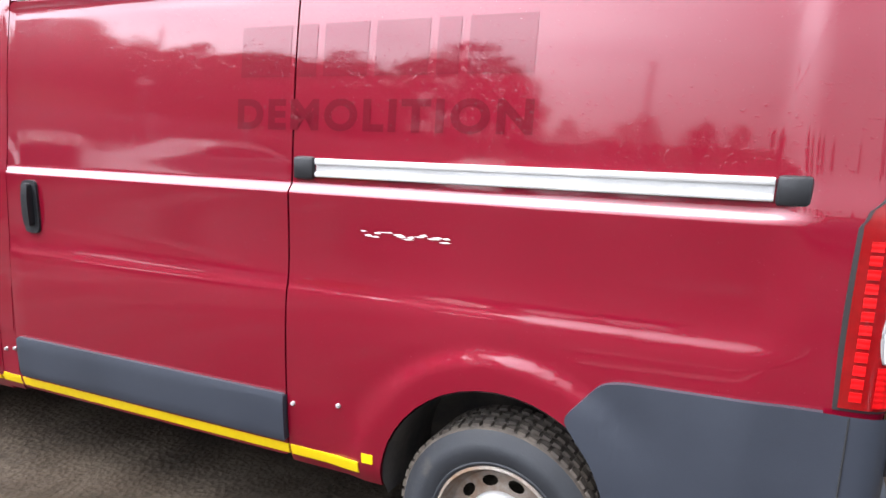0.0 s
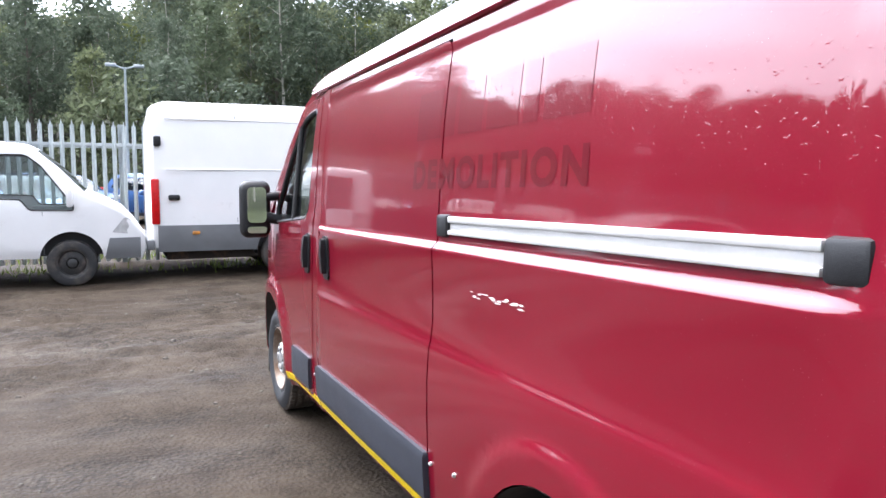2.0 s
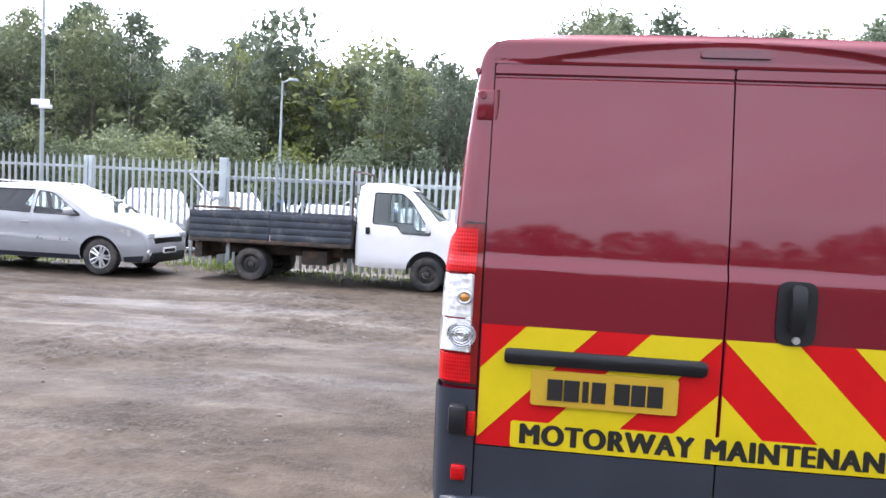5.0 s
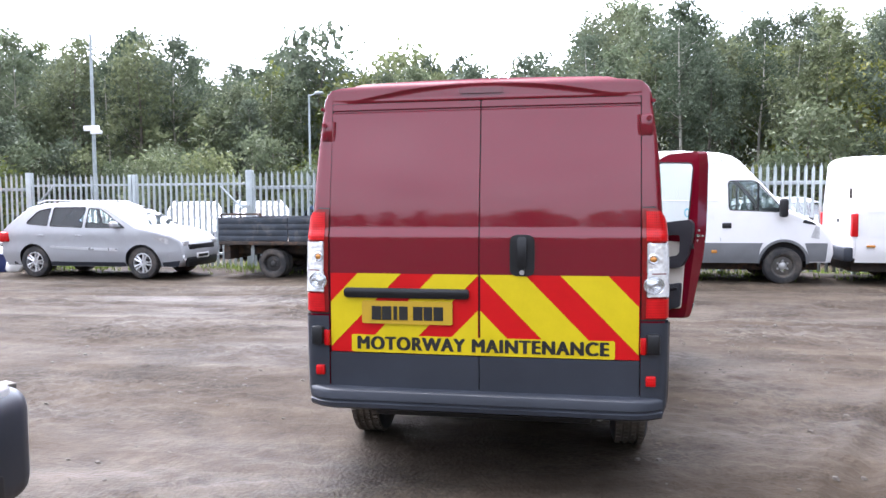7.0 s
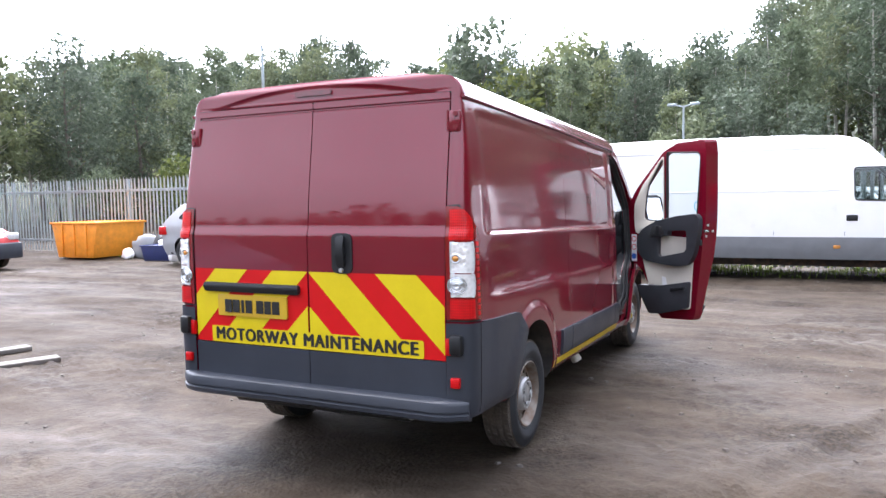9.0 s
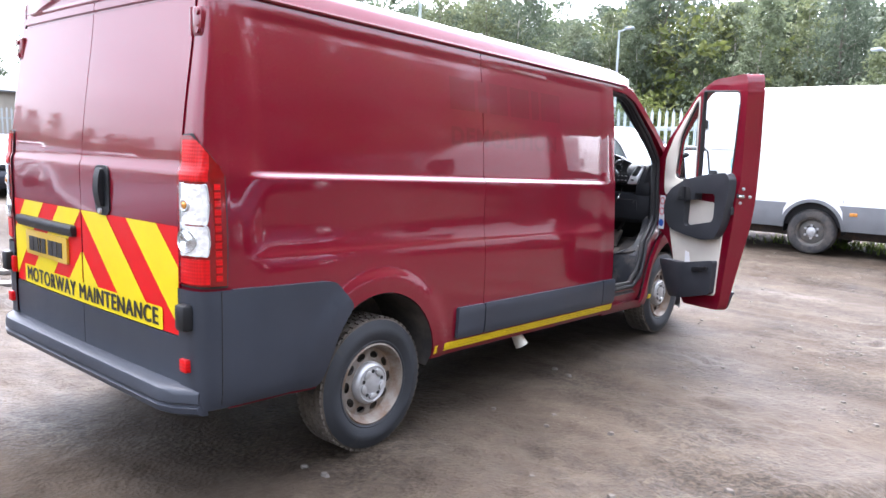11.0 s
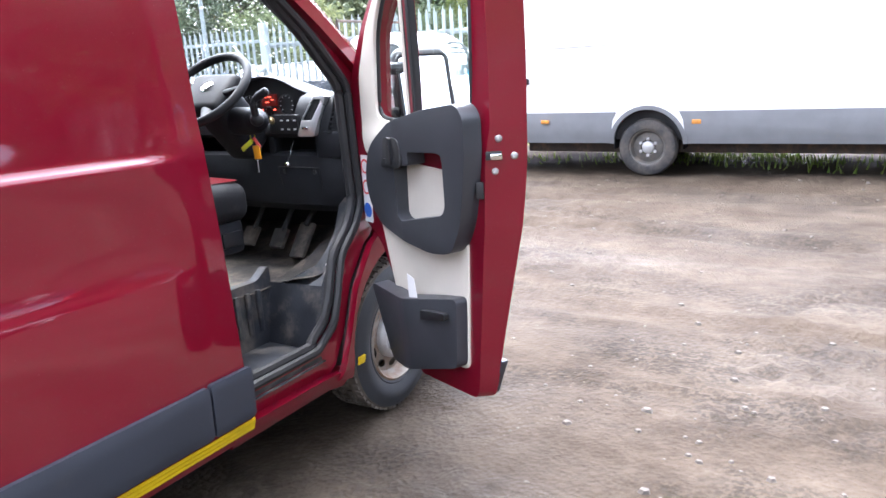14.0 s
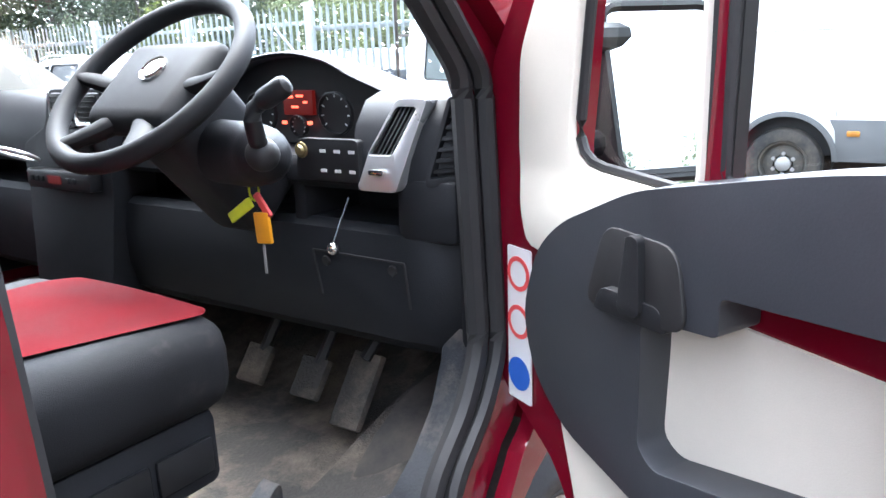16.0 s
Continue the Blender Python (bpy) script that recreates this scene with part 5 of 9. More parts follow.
# chassis and load floor
bm = bmesh.new()
box(bm, -4.9, -0.05, -0.62, 0.62, 0.36, 0.50, 0.02)
box(bm, -3.95, -1.5, -0.95, 0.95, 0.44, 0.52, 0.01)
box(bm, -0.60, -0.02, -0.90, 0.90, 0.44, 0.54, 0.01)
vpart("underbody", bm, BLACK, van)
bm = bmesh.new()
rod(bm, (0.02, 0.66, 0.43), (-0.5, 0.66, 0.43), 0.03, seg=14)
vpart("exhaust_pipe", bm, STEEL, van)
bm = bmesh.new()
tube(bm, [(-2.42, 0.80, 0.46), (-2.42, 0.86, 0.40), (-2.45, 0.90, 0.31)], [0.035, 0.035, 0.045], 12)
vpart("drain_pipe", bm, CREAM, van)

# sliding door rail on the left flank
bm = bmesh.new()
rail_y = 0.976
box(bm, -1.700, -0.325, -(rail_y + 0.014), -(rail_y - 0.03), 1.462, 1.494, 0.004)
rail = vpart("door_rail", bm, ALU, van, "pale aluminium sliding rail")
for z0, z1 in ((1.450, 1.466), (1.490, 1.510)):
    bm = bmesh.new()
    box(bm, -1.700, -0.325, -(rail_y + 0.024), -(rail_y - 0.03), z0, z1, 0.004)
    vpart("rail_lip", bm, ALU, rail)
for a, b in ((-1.785, -1.705), (-0.322, -0.240)):
    bm = bmesh.new()
    box(bm, a, b, -(rail_y + 0.028), -(rail_y - 0.03), 1.440, 1.516, 0.012)
    vpart("rail_cap", bm, BLACK, van)

# grey rubbing strips and yellow sill tape
def strip(name, sg, x0, x1, z0, z1, mat, off, r=0.012, slope=0.0, label=""):
    bm = bmesh.new()
    o = [(x0, z0), (x1, z0 + slope), (x1 + (0.0), z1), (x0, z1)]
    slab(bm, rounded(o, r, 3), lambda x, z, d: (x, sg * (yside(x, z) + off - d - 0.25 * off * smoothstep(0.02, 0.0, min(z - z0, z1 - z))), z), off + 0.004, 0.15, 0.03)
    return vpart(name, bm, mat, van, label)


for x0, x1 in ((-3.245, -1.80), (-3.83, -3.43)):
    strip("rubbing_strip", -1, x0, x1, 0.508, 0.688, TRIM, 0.022)
for x0, x1 in ((-1.846, -1.605), (-3.285, -1.856), (-3.475, -3.295)):
    strip("rubbing_strip", 1, x0, x1, 0.508, 0.690, TRIM, 0.022)
for x0, x1 in ((-3.98, -3.425), (-3.41, -3.28), (-3.265, -1.80), (-1.79, -1.50)):
    strip("sill_tape", -1, x0, x1, 0.452, 0.493, YELLOW, 0.003, 0.0)
for z0 in (0.448, 0.4640, 0.4800):
    strip("sill_tape", 1, -3.485, -1.425, z0, z0 + 0.0138, YELLOW, 0.003, 0.0)
for x, z, sg in ((-4.09, 0.47, 1), (-1.46, 0.50, -1)):
    strip("tape_scrap", sg, x - 0.022, x + 0.022, z, z + 0.035, YELLOW, 0.003, 0.0)

# wheels
def wheel(cx, sg, zc, turn=0.0):
    w = new("wheel")
    w.parent = van
    m = Matrix.Translation((cx, YC + sg * 0.875, zc)) @ Matrix.Rotation(radians(-90 * sg), 4, "X") @ Matrix.Rotation(radians(turn), 4, "Z")
    # local z points outward from the van
    bm = bmesh.new()
    R = 0.350
    lathe(bm, [(0.205, 0.075), (0.216, 0.096), (0.224, 0.100), (0.229, 0.098), (0.262, 0.113), (0.290, 0.112), (0.296, 0.1085), (0.318, 0.103), (0.334, 0.094)], m, 56)
    lathe(bm, [(0.334, -0.094), (0.30, -0.106), (0.222, -0.098), (0.205, -0.08)], m, 56)
    prof = [(0.334, 0.094), (R - 0.010, 0.086), (R - 0.009, 0.066)]
    for g in (0.045, 0.0, -0.045):
        prof += [(R - 0.009, g + 0.009), (R - 0.013, g + 0.006), (R - 0.013, g - 0.006), (R - 0.009, g - 0.009)]
    lathe(bm, prof + [(R - 0.009, -0.066), (R - 0.010, -0.086), (0.334, -0.094)], m, 56, mat=1)
    # tread blocks in four rows
    for k in range(56):
        a0, a1 = 2 * math.pi * k / 56, 2 * math.pi * (k + 0.68) / 56
        for h0, h1 in ((0.056, 0.086), (0.010, 0.035), (-0.035, -0.010), (-0.086, -0.056)):
            skew = 0.0 if abs(h0) > 0.05 else 0.03
            vs = [bm.verts.new(m @ Vector((rr * math.cos(a + skew), rr * math.sin(a + skew), h))) for rr in (R - 0.012, R) for a in (a0, a1) for h in (h0, h1)]
            for q in ((0, 1, 3, 2), (4, 6, 7, 5), (0, 4, 5, 1), (2, 3, 7, 6), (0, 2, 6, 4), (1, 5, 7, 3)):
                bm.faces.new([vs[i] for i in q]).material_index = 1
    part("tyre", bm, [SIDEWALL, TREAD], w, "black tyre with a muddy brown tread")
    bm = bmesh.new()
    lathe(bm, [(0.208, 0.080), (0.214, 0.096), (0.205, 0.100), (0.197, 0.088), (0.190, 0.060), (0.181, 0.050), (0.176, 0.044)], m, 48)
    lathe(bm, [(0.200, -0.05), (0.176, 0.034)], m, 48)
    # disc with oval vents
    b2 = bmesh.new()
    nh = 10
    holes = []
    for k in range(nh):
        a = 2 * math.pi * k / nh
        c, s_ = math.cos(a), math.sin(a)
        ov = [(0.145 + 0.0180 * math.cos(t * math.pi / 5), 0.0290 * math.sin(t * math.pi / 5)) for t in range(10)]
        holes.append([(u * c - v * s_, u * s_ + v * c) for u, v in ov])
    circ = [(0.178 * math.cos(2 * math.pi * k / 48), 0.178 * math.sin(2 * math.pi * k / 48)) for k in range(48)]
    dz = spline([(0.0, 0.058), (0.09, 0.058), (0.108, 0.056), (0.130, 0.050), (0.160, 0.046), (0.178, 0.044)])
    panel(b2, circ, lambda u, v: (u, v, dz(math.hypot(u, v))), 0, 0, holes=holes)
    merge(bm, b2, 0, m)
    part("rim", bm, RIM, w, "rusty silver steel rim")
    bm = bmesh.new()
    lathe(bm, [(0.110, 0.050), (0.110, 0.070), (0.104, 0.083), (0.094, 0.090), (0.088, 0.086), (0.05, 0.087), (0.040, 0.091), (0.0, 0.093)], m, 40)
    cap = part("hub_cap", bm, STEEL, w, "silver hub cap")
    for k in range(5):
        a = 2 * math.pi * k / 5 + 0.3
        bm = bmesh.new()
        lathe(bm, [(0.021, 0.084), (0.020, 0.096), (0.015, 0.0985), (0.0, 0.099)], m @ Matrix.Translation((0.066 * math.cos(a), 0.066 * math.sin(a), 0)) @ Matrix.Rotation(a, 4, "Z") @ Matrix.Diagonal((0.8, 1.25, 1, 1)), 12)
        part("nut_cover", bm, STEEL, cap)
        bm = bmesh.new()
        lathe(bm, [(0.010, 0.090), (0.009, 0.0925), (0.0, 0.093)], m @ Matrix.Translation((0.066 * math.cos(a + 0.63), 0.066 * math.sin(a + 0.63), 0)), 10)
        part("cap_hole", bm, SEAL, cap)
    return w


for sg in (-1, 1):
    wheel(REAR_HUB, sg, 0.352)
    wheel(FRONT_HUB, sg, 0.352, turn=20)

# left cab door, closed
def door_outline(grow):
    g = grow
    return [(-3.395 + g, 0.475 - g), (-3.95, 0.475 - g), (-4.03 - g, 0.63), (-4.095 - g, 0.81), (-4.215 - g * 0.7, 0.965 - g), (-4.375 - g, 1.06 - g), (-4.41 - g, 1.30), (-4.41 - g, 1.50), (-4.32, 1.665 + g), (-4.09, 1.85 + g), (-3.80, 2.06 + g), (-3.70, 2.095 + g), (-3.385 + g, 2.10 + g)]


WIN = rounded([(-3.475, 2.045), (-3.52, 1.455), (-4.32, 1.405), (-4.335, 1.50), (-4.10, 1.735), (-3.78, 2.015)], [0.05, 0.10, 0.06, 0.05, 0.3, 0.12], 6)
bm = bmesh.new()
panel(bm, rounded(door_outline(0.0), 0.03, 3), side(-1, 0.003), 0.06, 0.022, holes=[WIN], flange=0.03, inward=(0, 1, 0))
cab_door = vpart("cab_door", bm, RED, van)
bm = bmesh.new()
panel(bm, WIN, side(-1, -0.012), 0.1, 0.1)
g = vpart("window", bm, GLASS, cab_door)
bm = bmesh.new()
n = len(WIN)
ring = [Vector(side(-1, -0.006)(x, z)) for x, z in WIN]
tube(bm, ring, 0.013, 6, closed=True)
rod(bm, side(-1, -0.004)(-3.86, 1.43), side(-1, -0.004)(-3.83, 1.97), 0.016)
vpart("window_seal", bm, SEAL, cab_door)


def flank_handle(x, z0, z1, parent):
    bm = bmesh.new()
    slab(bm, rounded([(x - 0.045, z0), (x + 0.045, z0), (x + 0.045, z1), (x - 0.045, z1)], 0.03, 5), lambda u, v, d: (u, -(yside(u, v) + 0.012 - d), v), 0.012, 0.03, 0.03)
    base = vpart("handle_recess", bm, BLACK, parent)
    bm = bmesh.new()
    slab(bm, rounded([(x - 0.018, z0 + 0.03), (x + 0.020, z0 + 0.03), (x + 0.020, z1 - 0.012), (x - 0.018, z1 - 0.012)], 0.015, 4), lambda u, v, d: (u, -(yside(u, v) + 0.040 - d - 0.9 * (v - (z0 + z1) / 2) ** 2), v), 0.03, 0.02, 0.03)
    vpart("handle", bm, BLACK, base)


flank_handle(-3.475, 1.155, 1.375, cab_door)
flank_handle(-3.12, 1.155, 1.375, sliding_door)

# left door mirror
bm = bmesh.new()
b2 = bmesh.new()
box(b2, -0.075, 0.06, -0.13, 0.13, -0.20, 0.20, 0.066, 5)
merge(bm, b2, 0, pose(-4.36, -1.135, 1.49, 0, 0, 0) @ Matrix.Diagonal((0.85, 0.76, 0.92, 1)))
rod(bm, (-4.33, -0.98, 1.42), (-4.33, -1.12, 1.45), 0.035, seg=12)
rod(bm, (-4.33, -0.98, 1.58), (-4.33, -1.12, 1.56), 0.030, seg=12)
mirror = vpart("door_mirror", bm, BLACK, van)
bm = bmesh.new()
slab(bm, rounded([(-1.235, 1.405), (-1.118, 1.405), (-1.118, 1.632), (-1.235, 1.632)], 0.035), lambda y, z, d: (-4.290 - d + 0.14 * (y + 1.175) - 0.03 * (z - 1.5), y + 0.04, z), 0.006, 0.2, 0.2)
slab(bm, rounded([(-1.235, 1.338), (-1.118, 1.338), (-1.118, 1.380), (-1.235, 1.380)], 0.018), lambda y, z, d: (-4.290 - d + 0.14 * (y + 1.175) - 0.03 * (z - 1.5), y + 0.04, z), 0.006, 0.2, 0.2)
vpart("mirror_glass", bm, MIRROR, mirror)

# faded lettering on both flanks
GHOST = paint_red("dark_ghost_lettering", 0.66)
GHOST.node_tree.nodes["Principled BSDF"].inputs["Coat IOR"].default_value = 1.48
def onto_flank(text, sg, xc, zc, height, width, name, mat):
    me = bpy.data.curves.new(name, "FONT")
    me.body, me.size, me.align_x, me.align_y, me.offset = text, height * 1.34, "CENTER", "CENTER", 0.0055
    me.space_character = 1.2
    tmp = bpy.data.objects.new("source", me)
    scene.collection.objects.link(tmp)
    mesh = bpy.data.meshes.new_from_object(tmp.evaluated_get(bpy.context.evaluated_depsgraph_get()))
    bpy.data.objects.remove(tmp)
    bm = bmesh.new()
    bm.from_mesh(mesh)
    flatten(bm, sg, xc, zc, width)
    return vpart(name, bm, mat, van, "faint ghost of removed lettering")


RED_FAINT = paint_red("fainter_ghost_lettering", 0.81)


def ghost_off(x, sg):
    """The sliding door stands a little proud of the panels behind it."""
    return 0.0032 if sg < 0 and x < -1.80 else 0.0012


def flatten(bm, sg, xc, zc, width):
    xs = [v.co.x for v in bm.verts]
    k = width / (max(xs) - min(xs))
    mid = (max(xs) + min(xs)) / 2
    for v in bm.verts:
        v.co = Vector((xc - sg * (v.co.x - mid) * k, v.co.y + zc, 0))
    zs = [v.co.y for v in bm.verts]
    for i in range(1, 10):
        z = min(zs) + (max(zs) - min(zs)) * i / 10
        bmesh.ops.bisect_plane(bm, geom=bm.verts[:] + bm.edges[:] + bm.faces[:], dist=1e-6, plane_co=(0, z, 0), plane_no=(0, 1, 0))
    for v in bm.verts:
        x, z = v.co.x, v.co.y
        v.co = Vector((x, sg * (yside(x, z) + ghost_off(x, sg)), z))


def ghost_bars(sg, xc, zc, height, width, n):
    """A removed name, left as plain blocks of the letters' size."""
    widths = (1.0, 0.36, 0.80, 0.90, 0.36, 1.0)[:n]
    gap = 0.16 * width / n
    unit = (width - gap * (n - 1)) / sum(widths)
    run = -width / 2
    for k in widths:
        bm = bmesh.new()
        w = unit * k
        c = xc - sg * (run + w / 2)
        run += w + gap
        panel(bm, [(c - w / 2, zc - height / 2), (c + w / 2, zc - height / 2), (c + w / 2, zc + height / 2), (c - w / 2, zc + height / 2)], lambda x, z: (x, sg * (yside(x, z) + ghost_off(x, sg)), z), 0.05, 0.016)
        vpart("ghost_bar", bm, RED_MATT, van, "faint block of removed lettering")


onto_flank("DEMOLITION", -1, -1.50, 1.645, 0.098, 1.07, "ghost_lettering", GHOST)
onto_flank("DEMOLITION", 1, -2.10, 1.645, 0.098, 1.07, "ghost_lettering", RED_FAINT)
ghost_bars(-1, -1.50, 1.855, 0.165, 1.05, 6)
ghost_bars(1, -2.12, 1.88, 0.175, 1.12, 6)

# bare scratch in the quarter panel, and two bolts
CHIP = surface("bare_primer", (0.72, 0.66, 0.64), 0.7, vary=0.2)
for k in range(16):
    random.seed(40 + k)
    bm = bmesh.new()
    x = -1.50 + 0.30 * k / 15 + random.uniform(-0.01, 0.01)
    z = 1.283 + random.uniform(-0.006, 0.006) - 0.006 * math.sin(k)
    w, h = random.uniform(0.012, 0.030), random.uniform(0.0012, 0.004)
    panel(bm, [(x - w, z), (x - w * 0.2, z - h), (x + w, z - h * 0.3), (x + w * 0.3, z + h)], side(-1, 0.0028), 0.02, 0.02)
    vpart("paint_chip", bm, CHIP, van, "bare scraped paint")
for x, z in ((-1.77, 0.655), (-1.58, 0.683), (-3.30, 0.62), (-3.36, 0.61)):
    bm = bmesh.new()
    lathe(bm, [(0, 0.010), (0.007, 0.008), (0.009, 0.0)], Matrix.Translation((x, -yside(x, z), z)) @ Matrix.Rotation(radians(90), 4, "X"), 10)
    vpart("bolt", bm, STEEL, van)

# ---- the cab and the open driver's door ----
def puffy(bm, outline, holes, fn, depth, bevel, mat=0, seg=3, cuts=()):
    """A thick moulding with softly rounded front edges; fn(u, v, d), d = 0 in front."""
    b2 = bmesh.new()
    edges = []
    for loop in (outline, *holes):
        vs = [b2.verts.new((u, v, 0)) for u, v in loop]
        edges += [b2.edges.new((vs[i], vs[(i + 1) % len(vs)])) for i in range(len(vs))]
    bmesh.ops.triangle_fill(b2, use_beauty=True, use_dissolve=False, edges=edges)
    ext = bmesh.ops.extrude_face_region(b2, geom=b2.faces[:], use_keep_orig=True)
    for g in ext["geom"]:
        if isinstance(g, bmesh.types.BMVert):
            g.co.z = depth
    bmesh.ops.recalc_face_normals(b2, faces=b2.faces)
    rim = [e for e in b2.edges if all(abs(v.co.z) < 1e-6 for v in e.verts) and len(e.link_faces) == 2 and e.calc_face_angle(0) > 0.8]
    bmesh.ops.bevel(b2, geom=rim, offset=bevel, segments=seg, affect="EDGES", profile=0.5, clamp_overlap=True)
    for c in cuts:
        bmesh.ops.bisect_plane(b2, geom=b2.verts[:] + b2.edges[:] + b2.faces[:], dist=1e-5, plane_co=(0, c, 0), plane_no=(0, 1, 0))
    for v in b2.verts:
        v.co = Vector(fn(v.co.x, v.co.y, v.co.z))
    return merge(bm, b2, mat)


# aperture frame on the right flank
OPEN = rounded([(-3.475, 0.585), (-3.90, 0.585), (-3.975, 0.66), (-4.03, 0.80), (-4.10, 0.945), (-4.20, 1.03), (-4.255, 1.12), (-4.262, 1.60), (-4.08, 1.79), (-3.78, 2.03), (-3.66, 2.075), (-3.448, 2.08)], 0.04, 4)
bm = bmesh.new()
ap = lambda x, z: (x, yside(x, z) - 0.045, z)
panel(bm, door_outline(0.012), ap, 0.08, 0.06, holes=[OPEN], flange=0.05, inward=(0, -1, 0))
frame_ob = vpart("door_aperture", bm, RED, van)
bm = bmesh.new()
tube(bm, [(x, yside(x, z) - 0.040, z) for x, z in OPEN], 0.017, 8, closed=True)
tube(bm, [(x + (0.028 if x < -3.9 else 0.0), yside(x, z) - 0.065, z + (0.02 if z < 0.7 else 0)) for x, z in OPEN], 0.020, 8, closed=True)
vpart("door_seal", bm, SEAL, frame_ob)
# thin bright rub along the sill edge, hinge bracket and check strap
bm = bmesh.new()
box(bm, -3.92, -3.52, 0.972, 0.984, 0.535, 0.541, 0.002)
vpart("sill_scuff", bm, STEP, frame_ob)
for z in (1.29, 0.98, 1.46):
    bm = bmesh.new()
    box(bm, -4.395, -4.335, 0.945, 0.985, z - 0.03, z + 0.03, 0.01)
    rod(bm, (-4.37, 0.97, z - 0.045), (-4.37, 0.97, z + 0.045), 0.012)
    vpart("hinge", bm, STEEL if z > 1.2 and z < 1.4 else RED, frame_ob)

# step well, floor and hump
bm = bmesh.new()
box(bm, -4.0, -3.46, 0.62, 0.965, 0.535, 0.562, 0.006)
vpart("step_tread", bm, STEP, van, "worn muddy grey step")
bm = bmesh.new()
puffy(bm, rounded([(-4.02, 0.55), (-3.40, 0.55), (-3.40, 0.83), (-3.94, 0.83), (-4.02, 0.88)], 0.02), [], lambda x, z, d: (x, 0.665 - 0.02 * (z - 0.55) / 0.3 - d, z), 0.04, 0.015)
riser = vpart("step_riser", bm, STEP, van, "scuffed grey step riser")
for x in (-3.92, -3.86, -3.80):
    bm = bmesh.new()
    box(bm, x - 0.012, x + 0.012, 0.655, 0.672, 0.62, 0.80, 0.006)
    vpart("rib", bm, STEP, riser)
bm = bmesh.new()
rings = []
for x, z in ((-3.935, 0.555), (-3.945, 0.62), (-3.965, 0.72), (-4.0, 0.82), (-4.03, 0.865), (-4.08, 0.885), (-4.15, 0.93), (-4.22, 1.0), (-4.262, 1.09), (-4.275, 1.14)):
    ys = (0.958, 0.93, 0.86, 0.78, 0.66, 0.64) if z < 0.87 else (0.958, 0.94, 0.905, 0.87, 0.845, 0.835)
    rings.append([bm.verts.new((x - 0.015 * (0.955 - y) / 0.3, y, z - 0.012 * (0.955 - y) / 0.3 - (0.05 if y < 0.84 and z > 0.87 else 0.0) - (0.08 if y < 0.87 and 0.85 < z < 0.87 else 0.0))) for y in ys])
for a, b in zip(rings, rings[1:]):
    for k in range(5):
        bm.faces.new((a[k], a[k + 1], b[k + 1], b[k]))
vpart("sill_cover", bm, STEP, van, "scuffed dark grey sill cover")
for x, z in ((-4.065, 0.895), (-4.20, 0.985)):
    bm = bmesh.new()
    lathe(bm, [(0, 0.006), (0.010, 0.005), (0.013, 0)], Matrix.Translation((x, 0.925, z)) @ Matrix.Rotation(radians(25), 4, "Y"), 10)
    vpart("screw", bm, STEEL, van)
bm = bmesh.new()
panel(bm, [(-3.40, -0.90), (-4.80, -0.90), (-4.80, 0.66), (-3.40, 0.66)], lambda x, y: (x, y, 0.795 + 0.45 * max(0.0, -4.45 - x) ** 1.2 + 0.012 * noise.noise(Vector((x * 7, y * 7, 0)))), 0.06, 0.06)
panel(bm, [(-4.03, 0.62), (-4.70, 0.62), (-4.70, 0.90), (-4.03, 0.90)], lambda x, y: (x, y, 0.805 + 0.25 * max(0.0, y - 0.70) + 0.25 * max(0.0, -4.12 - x) + 0.012 * noise.noise(Vector((x * 7, y * 7, 0)))), 0.05, 0.04)
vpart("floor_mat", bm, MUDMAT, van, "muddy black floor mat")
bm = bmesh.new()
box(bm, -4.80, -4.74, -0.90, 0.90, 0.75, 1.45, 0.01)
box(bm, -4.66, -4.27, 0.885, 0.925, 1.0, 1.58, 0.01)
box(bm, -4.66, -4.27, -0.93, -0.885, 1.0, 1.58, 0.01)
vpart("bulkhead_lining", bm, DARKTRIM, van)
bm = bmesh.new()
box(bm, -3.40, -3.365, -0.93, 0.93, 0.55, 2.12, 0.01)
vpart("load_bulkhead", bm, TRIM, van)
bm = bmesh.new()
panel(bm, [(-3.38, -0.88), (-3.86, -0.80), (-3.86, 0.80), (-3.38, 0.88)], lambda x, y: (x, y, 2.10 + 0.03 * (1 - (y / 0.9) ** 2) - 0.03 * smoothstep(-3.6, -3.9, x)), 0.1, 0.2)
vpart("headlining", bm, CREAM, van)
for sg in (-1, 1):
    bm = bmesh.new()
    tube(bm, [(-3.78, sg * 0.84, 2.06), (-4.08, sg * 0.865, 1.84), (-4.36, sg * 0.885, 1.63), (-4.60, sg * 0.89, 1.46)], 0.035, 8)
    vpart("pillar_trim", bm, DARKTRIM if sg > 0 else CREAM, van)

# dashboard
def prism_y(bm, prof, ya, yb, n=1, bulge=None):
    rings = []
    for i in range(n + 1):
        y = ya + (yb - ya) * i / n
        rings.append([bm.verts.new((x + (bulge(y) if bulge else 0), y, z)) for x, z in prof])
    for a, b in zip(rings, rings[1:]):
        for k in range(len(prof)):
            bm.faces.new((a[k], a[(k + 1) % len(prof)], b[(k + 1) % len(prof)], b[k]))
    bm.faces.new(rings[0])
    bm.faces.new(rings[-1])


